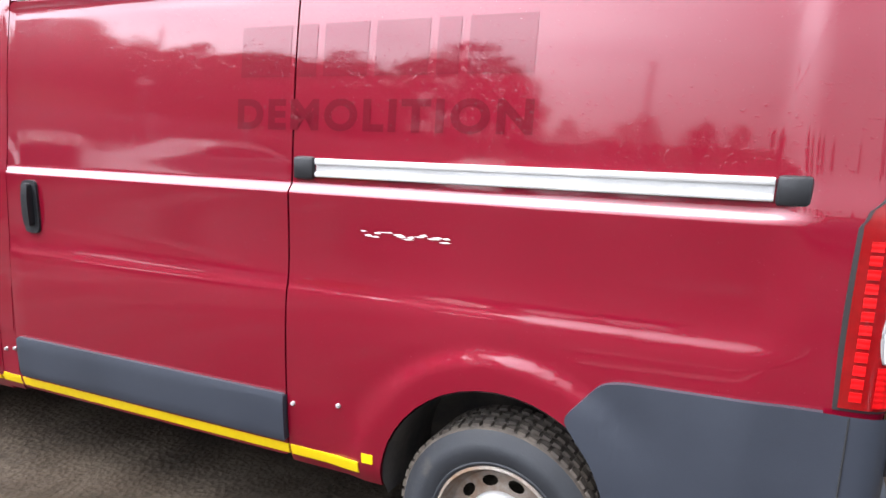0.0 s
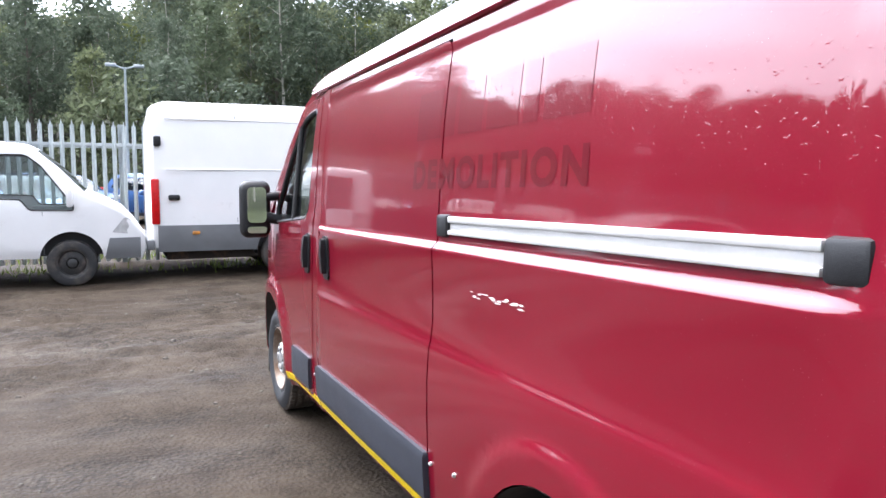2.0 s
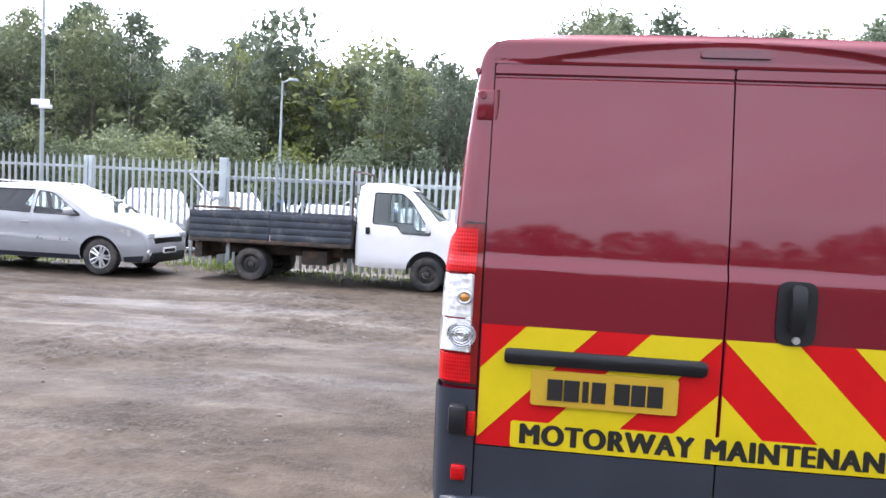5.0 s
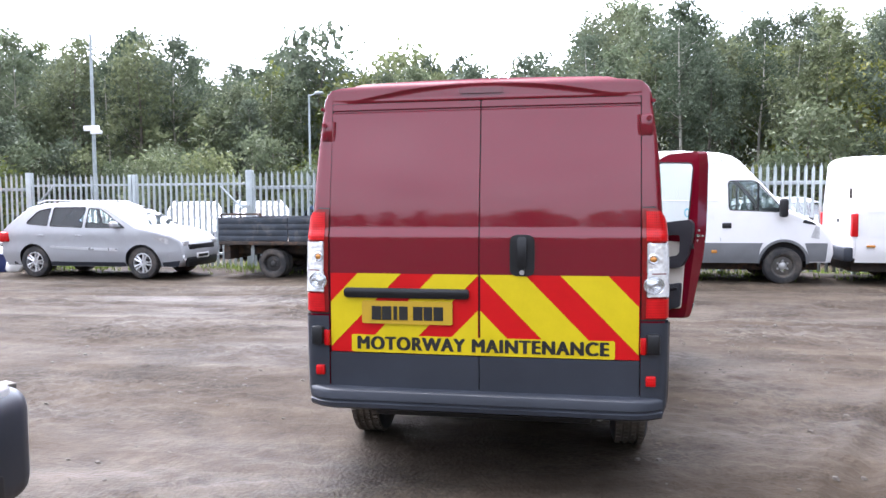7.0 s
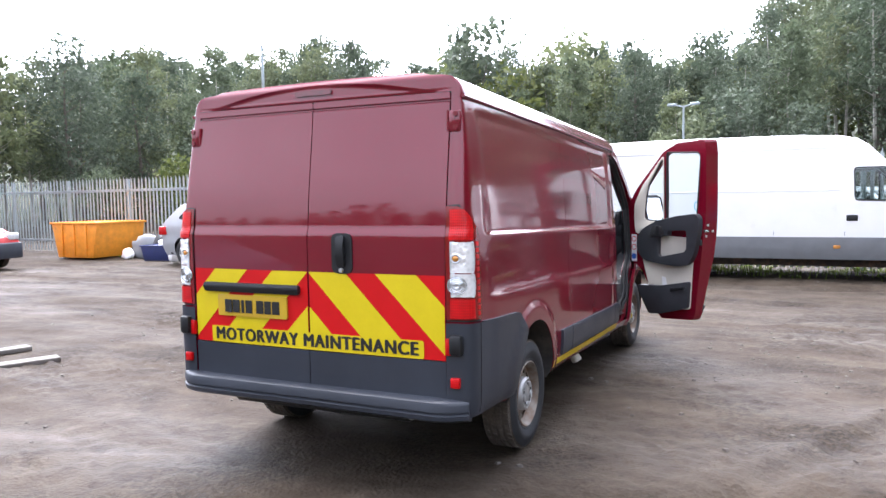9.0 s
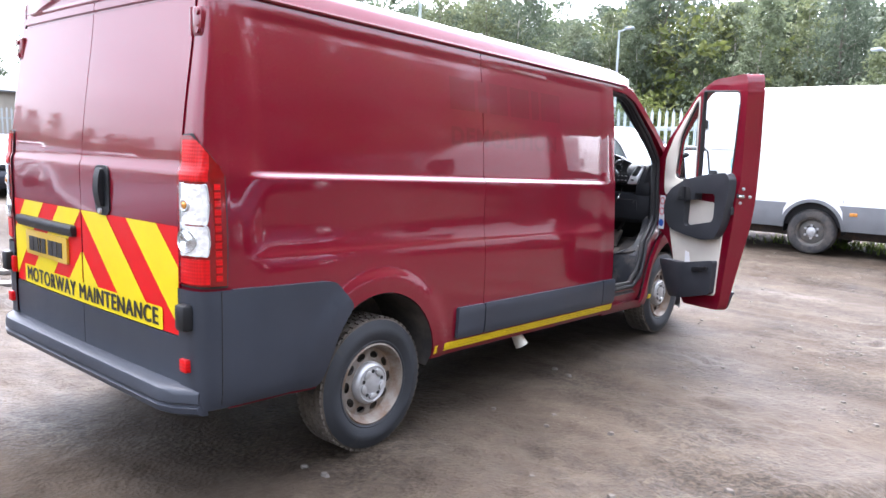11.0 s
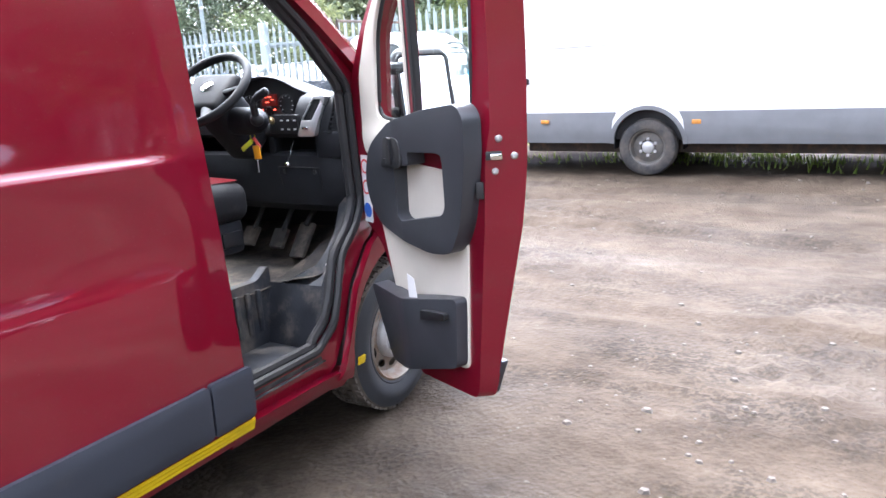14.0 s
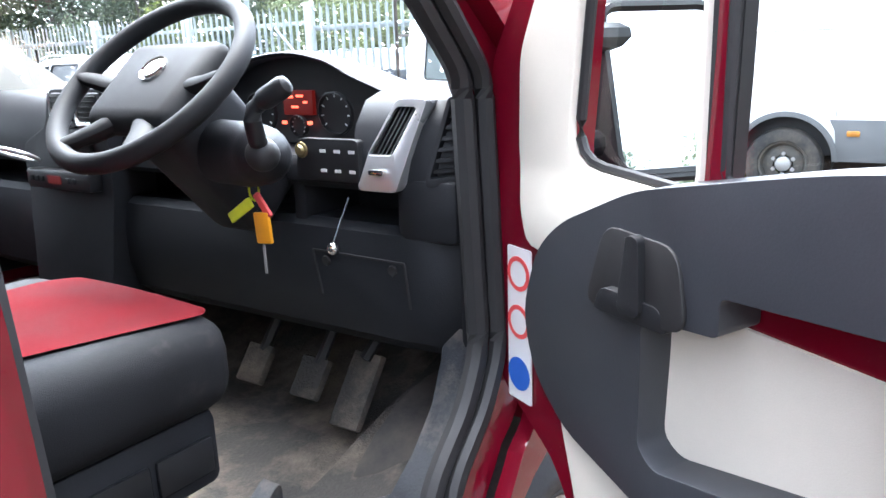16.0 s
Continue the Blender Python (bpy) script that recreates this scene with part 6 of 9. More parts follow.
DASH = [(-4.74, 1.40), (-4.72, 1.50), (-4.60, 1.555), (-4.45, 1.575), (-4.36, 1.575), (-4.30, 1.555), (-4.265, 1.51), (-4.25, 1.45), (-4.25, 1.40), (-4.265, 1.387), (-4.45, 1.38)]
DASH_LOW = [(-4.74, 1.40), (-4.72, 1.50), (-4.60, 1.555), (-4.45, 1.575), (-4.40, 1.575), (-4.395, 1.455), (-4.30, 1.452), (-4.262, 1.448), (-4.25, 1.43), (-4.25, 1.40), (-4.265, 1.387), (-4.45, 1.38)]
DASH_BOW = lambda y: -0.05 * smoothstep(0.80, 0.93, abs(y))
bm = bmesh.new()
prism_y(bm, DASH, -0.92, 0.185, 12, DASH_BOW)
prism_y(bm, DASH_LOW, 0.185, 0.672, 2)
prism_y(bm, DASH, 0.672, 0.925, 8, DASH_BOW)
dash = vpart("dashboard", bm, DARKTRIM, van, "dusty black plastic dashboard")
bm = bmesh.new()
prism_y(bm, [(-4.50, 1.32), (-4.27, 1.325), (-4.248, 1.31), (-4.236, 1.25), (-4.236, 1.17), (-4.255, 1.10), (-4.30, 1.065), (-4.50, 1.06)], -0.92, 0.925, 20, lambda y: -0.06 * smoothstep(0.80, 0.93, abs(y)))
box(bm, -4.45, -4.246, 0.765, 0.90, 1.30, 1.42, 0.02)
box(bm, -4.47, -4.43, -0.9, 0.9, 1.3, 1.4)
box(bm, -4.45, -4.26, 0.50, 0.535, 1.31, 1.40, 0.008)
vpart("knee_panel", bm, DARKTRIM, dash)
bm = bmesh.new()
for a, b in (((0.568, 1.265), (0.79, 1.262)), ((0.79, 1.262), (0.80, 1.175)), ((0.568, 1.265), (0.585, 1.175))):
    rod(bm, (-4.2345, a[0], a[1]), (-4.2345, b[0], b[1]), 0.0025, seg=5)
vpart("fuse_cover_seam", bm, SEAL, dash)
for y in (0.60, 0.762):
    bm = bmesh.new()
    lathe(bm, [(0, 0.004), (0.009, 0.004), (0.011, 0)], Matrix.Translation((-4.236, y, 1.245)) @ Matrix.Rotation(radians(90), 4, "Y"), 10)
    vpart("screw", bm, SEAL, dash)
bm = bmesh.new()
bmesh.ops.create_icosphere(bm, subdivisions=2, radius=0.014, matrix=Matrix.Translation((-4.225, 0.63, 1.275)))
tube(bm, [(-4.225, 0.63, 1.285), (-4.235, 0.645, 1.33), (-4.245, 0.66, 1.375)], 0.002, 5)
vpart("pull_knob", bm, CHROME, dash)
# end vent, main vent with satin surround, slats
bm = bmesh.new()
puffy(bm, rounded([(0.700, 1.395), (0.790, 1.395), (0.832, 1.56), (0.765, 1.56)], 0.014), [rounded([(0.728, 1.46), (0.782, 1.462), (0.812, 1.545), (0.768, 1.545)], 0.008)], lambda y, z, d: (-4.222 - d - 0.10 * smoothstep(1.44, 1.58, z) * 0.5, y, z), 0.05, 0.006)
vent = vpart("vent", bm, SATIN, dash, "satin silver vent surround")
bm = bmesh.new()
panel(bm, [(0.72, 1.45), (0.79, 1.45), (0.82, 1.555), (0.76, 1.555)], lambda y, z: (-4.262 - 0.05 * smoothstep(1.44, 1.58, z), y, z), 0, 0)
vpart("vent_throat", bm, SEAL, vent)
for k in range(6):
    bm = bmesh.new()
    y = 0.733 + k * 0.0095
    slab(bm, [(y, 1.462), (y + 0.004, 1.462), (y + 0.036, 1.545), (y + 0.032, 1.545)], lambda u, v, d: (-4.228 - d - 0.05 * smoothstep(1.44, 1.58, v), u, v), 0.03, 0, 0)
    vpart("slat", bm, BLACK, vent)
bm = bmesh.new()
box(bm, -4.232, -4.212, 0.735, 0.768, 1.425, 1.437, 0.004)
vpart("vent_slider", bm, CHROME, vent)
bm = bmesh.new()
puffy(bm, rounded([(0.838, 1.405), (0.900, 1.415), (0.915, 1.555), (0.862, 1.565)], 0.012), [rounded([(0.848, 1.42), (0.892, 1.428), (0.905, 1.543), (0.868, 1.552)], 0.006)], lambda y, z, d: (-4.245 - d - 0.5 * (y - 0.85) - 0.04 * smoothstep(1.44, 1.58, z), y, z), 0.03, 0.005)
svent = vpart("side_vent", bm, DARKTRIM, dash)
for k in range(6):
    bm = bmesh.new()
    z = 1.43 + k * 0.019
    slab(bm, [(0.850 + 0.003 * k, z), (0.893 + 0.002 * k, z + 0.004), (0.893 + 0.002 * k, z + 0.011), (0.852 + 0.003 * k, z + 0.007)], lambda u, v, d: (-4.252 - d - 0.5 * (u - 0.85) - 0.04 * smoothstep(1.44, 1.58, v), u, v), 0.02, 0, 0)
    vpart("slat", bm, DARKTRIM, svent)
# switch panel
bm = bmesh.new()
puffy(bm, rounded([(0.535, 1.405), (0.695, 1.405), (0.695, 1.485), (0.55, 1.485)], 0.012), [], lambda y, z, d: (-4.238 - d, y, z), 0.02, 0.004)
swp = vpart("switch_panel", bm, BLACK, dash)
bm = bmesh.new()
lathe(bm, [(0, 0.010), (0.008, 0.010), (0.010, 0.004), (0.015, 0.003), (0.016, 0)], Matrix.Translation((-4.238, 0.556, 1.462)) @ Matrix.Rotation(radians(90), 4, "Y"), 16)
vpart("dimmer_knob", bm, surface("brass_knob", (0.45, 0.36, 0.18), 0.35, metal=0.8), swp)
WMARK = surface("white_marking", (0.6, 0.6, 0.6), 0.6)
for y in (0.61, 0.645, 0.68):
    for z in (1.425, 1.462):
        bm = bmesh.new()
        box(bm, -4.239, -4.2365, y - 0.007, y + 0.007, z - 0.003, z + 0.003)
        vpart("switch_mark", bm, WMARK, swp)

# binnacle with dials and a lit red display
bm = bmesh.new()
rings = []
hump = spline([(0.17, 1.575), (0.22, 1.60), (0.32, 1.645), (0.42, 1.655), (0.52, 1.64), (0.60, 1.605), (0.68, 1.575)])
for i in range(27):
    y = 0.17 + 0.51 * i / 26
    h = hump(y)
    rings.append([bm.verts.new(p) for p in ((-4.66, y, 1.53), (-4.52, y, 1.57 + (h - 1.575) * 0.75), (-4.40, y, h), (-4.352, y, h - 0.002), (-4.346, y, h - 0.006), (-4.352, y, h - 0.012), (-4.385, y, h - 0.014))])
for a, b in zip(rings, rings[1:]):
    for k in range(6):
        bm.faces.new((a[k], a[k + 1], b[k + 1], b[k]))
cowl = vpart("binnacle", bm, DARKTRIM, dash)
bm = bmesh.new()
panel(bm, [(0.19, 1.46)] + [(0.68, 1.46)] + [(0.66 - 0.44 * i / 12, hump(0.66 - 0.44 * i / 12) - 0.012) for i in range(13)], lambda y, z: (-4.385 + 0.25 * (1.55 - z) * 0.4, y, z), 0, 0)
vpart("dial_panel", bm, SEAL, cowl)
for y, z, r in ((0.535, 1.525, 0.045), (0.43, 1.497, 0.024), (0.32, 1.525, 0.045)):
    bm = bmesh.new()
    lathe(bm, [(r, 0.0), (r, 0.008), (r * 0.94, 0.010), (r * 0.92, 0.0)], Matrix.Translation((-4.374, y, z)) @ Matrix.Rotation(radians(95), 4, "Y"), 28)
    dial = vpart("dial", bm, BLACK, cowl)
    for k in range(9):
        a = radians(-40 + 260 * k / 8)
        bm = bmesh.new()
        rod(bm, (-4.369, y + r * 0.72 * math.cos(a), z + r * 0.72 * math.sin(a)), (-4.369, y + r * 0.86 * math.cos(a), z + r * 0.86 * math.sin(a)), 0.0014, seg=4)
        vpart("tick", bm, WMARK, dial)
GLOW, _n2, _l2, _b2 = material("red_display")
_b2.inputs["Base Color"].default_value = (0.035, 0.002, 0.001, 1)
_b2.inputs["Emission Color"].default_value = (1.0, 0.03, 0.012, 1)
_b2.inputs["Emission Strength"].default_value = 0.010
GLOW2, _n2, _l2, _b2 = material("red_segments")
_b2.inputs["Base Color"].default_value = (0.3, 0.01, 0.01, 1)
_b2.inputs["Emission Color"].default_value = (1.0, 0.10, 0.05, 1)
_b2.inputs["Emission Strength"].default_value = 0.5
bm = bmesh.new()
box(bm, -4.380, -4.368, 0.390, 0.475, 1.520, 1.572, 0.002)
disp = vpart("display", bm, GLOW, cowl, "lit red display")
for y, z, w in ((0.412, 1.558, 0.018), (0.440, 1.560, 0.02), (0.455, 1.547, 0.012), (0.425, 1.537, 0.02)):
    bm = bmesh.new()
    box(bm, -4.3679, -4.3665, y - w / 2, y + w / 2, z - 0.0025, z + 0.0025)
    vpart("character_bar", bm, GLOW2, disp)
for y in (0.388, 0.462):
    bm = bmesh.new()
    box(bm, -4.374, -4.366, y - 0.004, y + 0.004, 1.500, 1.507)
    vpart("warning_light", bm, GLOW2, cowl)

# centre stack
bm = bmesh.new()
puffy(bm, rounded([(-0.37, 1.05), (-0.05, 1.05), (-0.04, 1.30), (-0.02, 1.58), (-0.25, 1.58), (-0.28, 1.49), (-0.40, 1.44), (-0.40, 1.30)], 0.03), [], lambda y, z, d: (-4.215 + 0.12 * (1.38 - z) * smoothstep(1.38, 1.2, z) - d, y, z), 0.12, 0.015)
stack = vpart("centre_console", bm, DARKTRIM, dash)
for nm, y0, y1, z0, z1, x1 in (("radio", -0.245, -0.09, 1.405, 1.490, -4.203), ("climate_panel", -0.345, -0.075, 1.338, 1.386, -4.180), ("vent_grille", -0.228, -0.135, 1.500, 1.572, -4.205), ("vent_grille", -0.122, -0.035, 1.500, 1.572, -4.205)):
    bm = bmesh.new()
    box(bm, -4.235, x1, y0, y1, z0, z1, 0.008)
    p = vpart(nm, bm, BLACK, stack)
    if nm == "vent_grille":
        bm = bmesh.new()
        tube(bm, [(x1, y0, z1), (x1, y0 - 0.003, z0 + 0.012), (x1 + 0.004, y0 + 0.010, z0 - 0.002), (x1 + 0.004, y1, z0 - 0.002)], [0.003, 0.004, 0.007, 0.007], 8)
        vpart("surround", bm, SATIN, p, "satin silver surround")
        for k in range(5):
            bm = bmesh.new()
            z = z0 + 0.012 + 0.012 * k
            box(bm, x1 - 0.001, x1 + 0.004, y0 + 0.008, y1 - 0.006, z, z + 0.004, 0.001)
            vpart("slat", bm, SEAL, p)
    if nm == "climate_panel":
        for y in (-0.315, -0.292, -0.270, -0.160, -0.135):
            bm = bmesh.new()
            box(bm, x1 - 0.001, x1 + 0.003, y - 0.007, y + 0.007, 1.356, 1.370, 0.002)
            vpart("button", bm, DARKTRIM, p)
for y, z in ((-0.165, 1.465), (-0.165, 1.435)):
    bm = bmesh.new()
    lathe(bm, [(0, 0.016), (0.011, 0.015), (0.013, 0)], Matrix.Translation((-4.203, y, z)) @ Matrix.Rotation(radians(90), 4, "Y"), 16)
    vpart("radio_knob", bm, SEAL, stack)
bm = bmesh.new()
tube(bm, [(-4.15 + 0.045 * math.sin(k * 0.3142), -0.325 + 0.062 * math.cos(k * 0.3142), 1.425 + 0.020 * math.sin(k * 0.3142)) for k in range(20)], 0.0055, 8, closed=True)
vpart("cup_holder_ring", bm, SATIN, stack, "satin silver cup holder ring")
bm = bmesh.new()
box(bm, -4.181, -4.1785, -0.245, -0.190, 1.353, 1.373)
vpart("clock", bm, GLOW, stack)

# cream lining of the far windscreen pillar
bm = bmesh.new()
slab(bm, rounded([(-4.66, 1.44), (-4.42, 1.625), (-4.02, 1.93), (-3.92, 1.93), (-4.28, 1.625), (-4.36, 1.45)], 0.015), lambda x, z, d: (x, -0.835 - d, z - RAKE * (x + 1.0)), 0.02, 0.1, 0.1)
vpart("pillar_lining", bm, CREAM, van, "cream pillar lining")

# steering wheel, column, stalk, key
WC = Vector((-4.015, 0.425, 1.600))
WM = Matrix.Translation(WC) @ Matrix.Rotation(radians(43), 4, "Y")
bm = bmesh.new()
tube(bm, [WM @ Vector((0.195 * math.cos(2 * math.pi * k / 64), 0.195 * math.sin(2 * math.pi * k / 64), 0)) for k in range(64)], 0.0178, 18, closed=True)
sw = vpart("steering_wheel", bm, GRIP, van, "worn black steering wheel")
bm = bmesh.new()
b2 = bmesh.new()
box(b2, -0.105, 0.105, -0.125, 0.125, -0.055, 0.004, 0.034, 4)
for v in b2.verts:
    v.co.y *= 1.0 - 0.9 * (v.co.x - 0.0) * (1 if v.co.x > 0 else 0)
merge(bm, b2, 0, WM)
vpart("wheel_boss", bm, GRIP, sw)
for a in (0, 100, 180, 260):
    bm = bmesh.new()
    aa = radians(a + (90 if a in (0, 180) else 0) - (0 if a in (0, 180) else 90))
    if a in (0, 180):
        d = Vector((-0.02, 1 if a == 0 else -1, 0))
    else:
        d = Vector((0.85, 0.52 if a == 100 else -0.52, 0))
    d.normalize()
    tube(bm, [WM @ (d * 0.07 + Vector((0, 0, -0.03))), WM @ (d * 0.13 + Vector((0, 0, -0.018))), WM @ (d * 0.192)], [0.036, 0.028, 0.022], 14, flat=0.6)
    vpart("spoke", bm, GRIP, sw)
bm = bmesh.new()
lathe(bm, [(0, 0.004), (0.022, 0.003), (0.024, 0.002), (0.028, 0.004), (0.029, 0)], WM @ Matrix.Translation((-0.02, 0, 0.004)), 24)
vpart("badge", bm, CHROME, sw)
bm = bmesh.new()
lathe(bm, [(0, 0.0), (0.019, 0.0)], WM @ Matrix.Translation((-0.02, 0, 0.0085)), 20)
vpart("badge_face", bm, SATIN, sw)
bm = bmesh.new()
b2 = bmesh.new()
box(b2, -0.085, 0.09, -0.07, 0.075, -0.34, -0.045, 0.03, 3)
merge(bm, b2, 0, WM)
tube(bm, [WM @ Vector((0.02, 0.02, -0.16)), (-4.075, 0.60, 1.470), (-4.050, 0.645, 1.474), (-4.028, 0.672, 1.478), (-4.012, 0.684, 1.480)], [0.060, 0.056, 0.050, 0.042, 0.026], 20)
col = vpart("steering_column", bm, DARKTRIM, van)
bm = bmesh.new()
tube(bm, [(-4.020, 0.680, 1.482), (-3.997, 0.693, 1.505), (-3.990, 0.694, 1.535), (-3.992, 0.698, 1.553), (-3.997, 0.715, 1.566)], [0.014, 0.015, 0.014, 0.013, 0.013], 14)
tube(bm, [(-3.995, 0.708, 1.562), (-3.997, 0.718, 1.567), (-4.003, 0.751, 1.585), (-4.004, 0.758, 1.589), (-4.005, 0.762, 1.591)], [0.013, 0.017, 0.017, 0.014, 0.006], 16)
vpart("stalk", bm, BLACK, col)
# the dark hollow at the stalk's root, imitated by a black ball
bm = bmesh.new()
bmesh.ops.create_uvsphere(bm, u_segments=16, v_segments=10, radius=0.028, matrix=Matrix.Translation((-4.014, 0.684, 1.480)))
vpart("stalk_hollow_shade", bm, SEAL, col)
bm = bmesh.new()
rod(bm, (-4.12, 0.50, 1.455), (-4.085, 0.565, 1.44), 0.032, 0.027, 16)
vpart("ignition_lock", bm, BLACK, col)
bm = bmesh.new()
rod(bm, (-4.09, 0.556, 1.442), (-4.078, 0.578, 1.437), 0.020, 0.020, 16)
vpart("lock_ring", bm, CHROME, col)
keys = thing("key_bunch", "ignition key with orange fob and yellow tag", "keys")
ORANGEF = surface("orange_fob", (0.85, 0.35, 0.01), 0.35, coat=0.4)
TAGY = surface("yellow_tag", (0.70, 0.75, 0.03), 0.5)
TAGR = surface("red_tag", (0.75, 0.08, 0.08), 0.5)
bm = bmesh.new()
box(bm, -4.085, -4.055, 0.570, 0.602, 1.415, 1.455, 0.008)
vpart("key_head", bm, BLACK, keys)
bm = bmesh.new()
tube(bm, [(-4.07, 0.595 + 0.012 * math.cos(a * 0.5236), 1.410 + 0.020 * math.sin(a * 0.5236)) for a in range(12)], 0.0022, 6, closed=True)
vpart("ring", bm, TAGY, keys)
for nm, c, w, h, rot, mt in (("orange_fob", (-4.062, 0.618, 1.345), 0.036, 0.056, 4, ORANGEF), ("yellow_tag", (-4.062, 0.566, 1.372), 0.020, 0.066, -58, TAGY), ("red_tag", (-4.064, 0.620, 1.385), 0.014, 0.05, 38, TAGR)):
    bm = bmesh.new()
    b2 = bmesh.new()
    box(b2, -0.004, 0.004, -w / 2, w / 2, -h / 2, h / 2, 0.003)
    merge(bm, b2, 0, Matrix.Translation(c) @ Matrix.Rotation(radians(rot), 4, "X"))
    vpart(nm, bm, mt, keys)
bm = bmesh.new()
box(bm, -4.064, -4.061, 0.612, 0.617, 1.262, 1.315, 0.001)
vpart("spare_key", bm, STEEL, keys)

# pedals
for y, ln in ((0.24, 0.0), (0.42, 0.0), (0.56, 0.04)):
    bm = bmesh.new()
    tube(bm, [(-4.52, y + 0.05, 1.22), (-4.44, y + 0.03, 1.06), (-4.37, y + 0.01, 0.94 + ln)], 0.013, 6)
    arm = vpart("pedal", bm, SEAL, van)
    bm = bmesh.new()
    b2 = bmesh.new()
    box(b2, -0.012, 0.012, -0.04, 0.04, -0.05 - ln, 0.05 + ln, 0.006)
    merge(bm, b2, 0, Matrix.Translation((-4.35, y, 0.91)) @ Matrix.Rotation(radians(-38), 4, "Y"))
    vpart("pedal_pad", bm, MUDMAT, arm)

# seats
def seat(yc, name, label):
    s = new(name)
    s.parent = van
    s["label"] = label
    w = 0.262
    bm = bmesh.new()
    b2 = bmesh.new()
    box(b2, -3.90, -3.40, yc - w, yc + w, 1.10, 1.255, 0.055, 4)
    merge(bm, b2)
    vpart("cushion", bm, SEAT_BLK, s, "black cloth cushion edge")
    bm = bmesh.new()
    panel(bm, rounded([(-3.835, yc - 0.15), (-3.42, yc - 0.13), (-3.42, yc + 0.13), (-3.86, yc + 0.235), (-3.88, yc + 0.215), (-3.88, yc - 0.12)], 0.02), lambda x, y: (x, y, 1.259 + 0.006 * math.cos((y - yc) * 8)), 0.05, 0.05)
    vpart("cushion_panel", bm, SEAT_RED, s, "worn red cloth")
    bm = bmesh.new()
    box(bm, -3.86, -3.42, yc - 0.22, yc + 0.24, 0.98, 1.11, 0.02)
    box(bm, -3.78, -3.45, yc - 0.18, yc + 0.18, 0.79, 0.985, 0.02)
    vpart("seat_base", bm, DARKTRIM, s, "dark grey plastic seat base")
    for a, b in ((-3.84, -3.74), (-3.73, -3.63)):
        bm = bmesh.new()
        box(bm, a, b, yc + 0.238, yc + 0.247, 1.01, 1.07, 0.006)
        vpart("height_lever", bm, BLACK, s)
    bm = bmesh.new()
    tube(bm, [(-3.70, yc + 0.25, 0.90), (-3.66, yc + 0.25, 1.02)], [0.018, 0.014], 8)
    vpart("handbrake", bm, BLACK, s)
    bm = bmesh.new()
    b2 = bmesh.new()
    box(b2, -0.06, 0.06, -w, w, 0.0, 0.62, 0.045, 3)
    merge(bm, b2, 0, Matrix.Translation((-3.50, yc, 1.20)) @ Matrix.Rotation(radians(10), 4, "Y"))
    vpart("backrest", bm, SEAT_BLK, s)
    bm = bmesh.new()
    b2 = bmesh.new()
    box(b2, -0.045, 0.045, -0.13, 0.13, 0.66, 0.85, 0.04, 3)
    merge(bm, b2, 0, Matrix.Translation((-3.50, yc, 1.20)) @ Matrix.Rotation(radians(10), 4, "Y"))
    vpart("headrest", bm, SEAT_BLK, s)


seat(0.455, "driver_seat", "red and black cloth driver's seat")
seat(-0.455, "passenger_seat", "red and black cloth passenger seat")

# ---- the open door: a along it from the hinge, b inward, z up ----
DOOR_ANGLE = 63.0
DM = Matrix.Translation((-4.385, 1.0, 0)) @ Matrix.Rotation(radians(DOOR_ANGLE), 4, "Z")


def dpt(a, b, z):
    """Door coordinates to the yard's."""
    return DM @ Vector((a, -b, z))


def dfn(front, lean=True, bend=1.0):
    def f(a, z, d):
        thin = bend * smoothstep(1.27, 1.36, z)
        b = front * (1 - 0.10 * thin) - d * (1 - 0.13 * thin)
        k = 0.09 * max(0.0, b) / 0.14 * smoothstep(0.70, 1.0, a) if lean else 0.0
        bow = 0.02 * smoothstep(1.45, 2.12, z)
        bow += 0.06 * smoothstep(1.25, 0.42, z) * max(0.0, 1 - b / 0.10)
        return tuple(dpt(a - k, b + bow, z))
    return f


def dpart(name, bm, mat, parent, label="", sharp=35.0):
    return part(name, bm, mat, parent, label, sharp)


SKIN = rounded([(0.015, 1.02), (0.010, 1.50), (0.13, 1.68), (0.46, 2.035), (0.62, 2.11), (0.985, 2.13), (1.000, 2.0), (0.985, 1.35), (0.955, 1.02), (0.945, 0.97), (0.905, 0.72), (0.86, 0.46), (0.835, 0.40), (0.43, 0.375), (0.35, 0.50), (0.29, 0.70), (0.19, 0.86), (0.05, 0.95)], 0.03, 3)
MAINW = rounded([(0.484, 1.36), (0.855, 1.37), (0.932, 2.01), (0.496, 2.03)], [0.02, 0.04, 0.07, 0.02], 4)
QUART = rounded([(0.222, 1.365), (0.456, 1.345), (0.468, 1.965), (0.437, 1.945), (0.262, 1.68)], [0.06, 0.03, 0.03, 0.05, 0.08], 4)
OPENING = rounded([(0.150, 1.325), (0.440, 1.335), (0.855, 1.37), (0.932, 2.01), (0.492, 2.03), (0.410, 1.945), (0.185, 1.66)], [0.05, 0.02, 0.04, 0.07, 0.05, 0.05, 0.08], 4)
bm = bmesh.new()
slab(bm, SKIN, dfn(0.112), 0.112, 0.09, 0.07, holes=[OPENING])
odoor = dpart("open_door", bm, RED, van, "red driver's door standing open")
for nm, w in (("door_glass", MAINW), ("quarter_glass", QUART)):
    bm = bmesh.new()
    panel(bm, w, lambda a, z: dfn(0.07)(a, z, 0), 0.2, 0.2)
    g = dpart(nm, bm, GLASS, odoor)
    g.visible_shadow = False
    bm = bmesh.new()
    tube(bm, [dfn(0.106)(a, z, 0) for a, z in w], 0.008, 8, closed=True)
    dpart("glass_seal", bm, SEAL, odoor)
bm = bmesh.new()
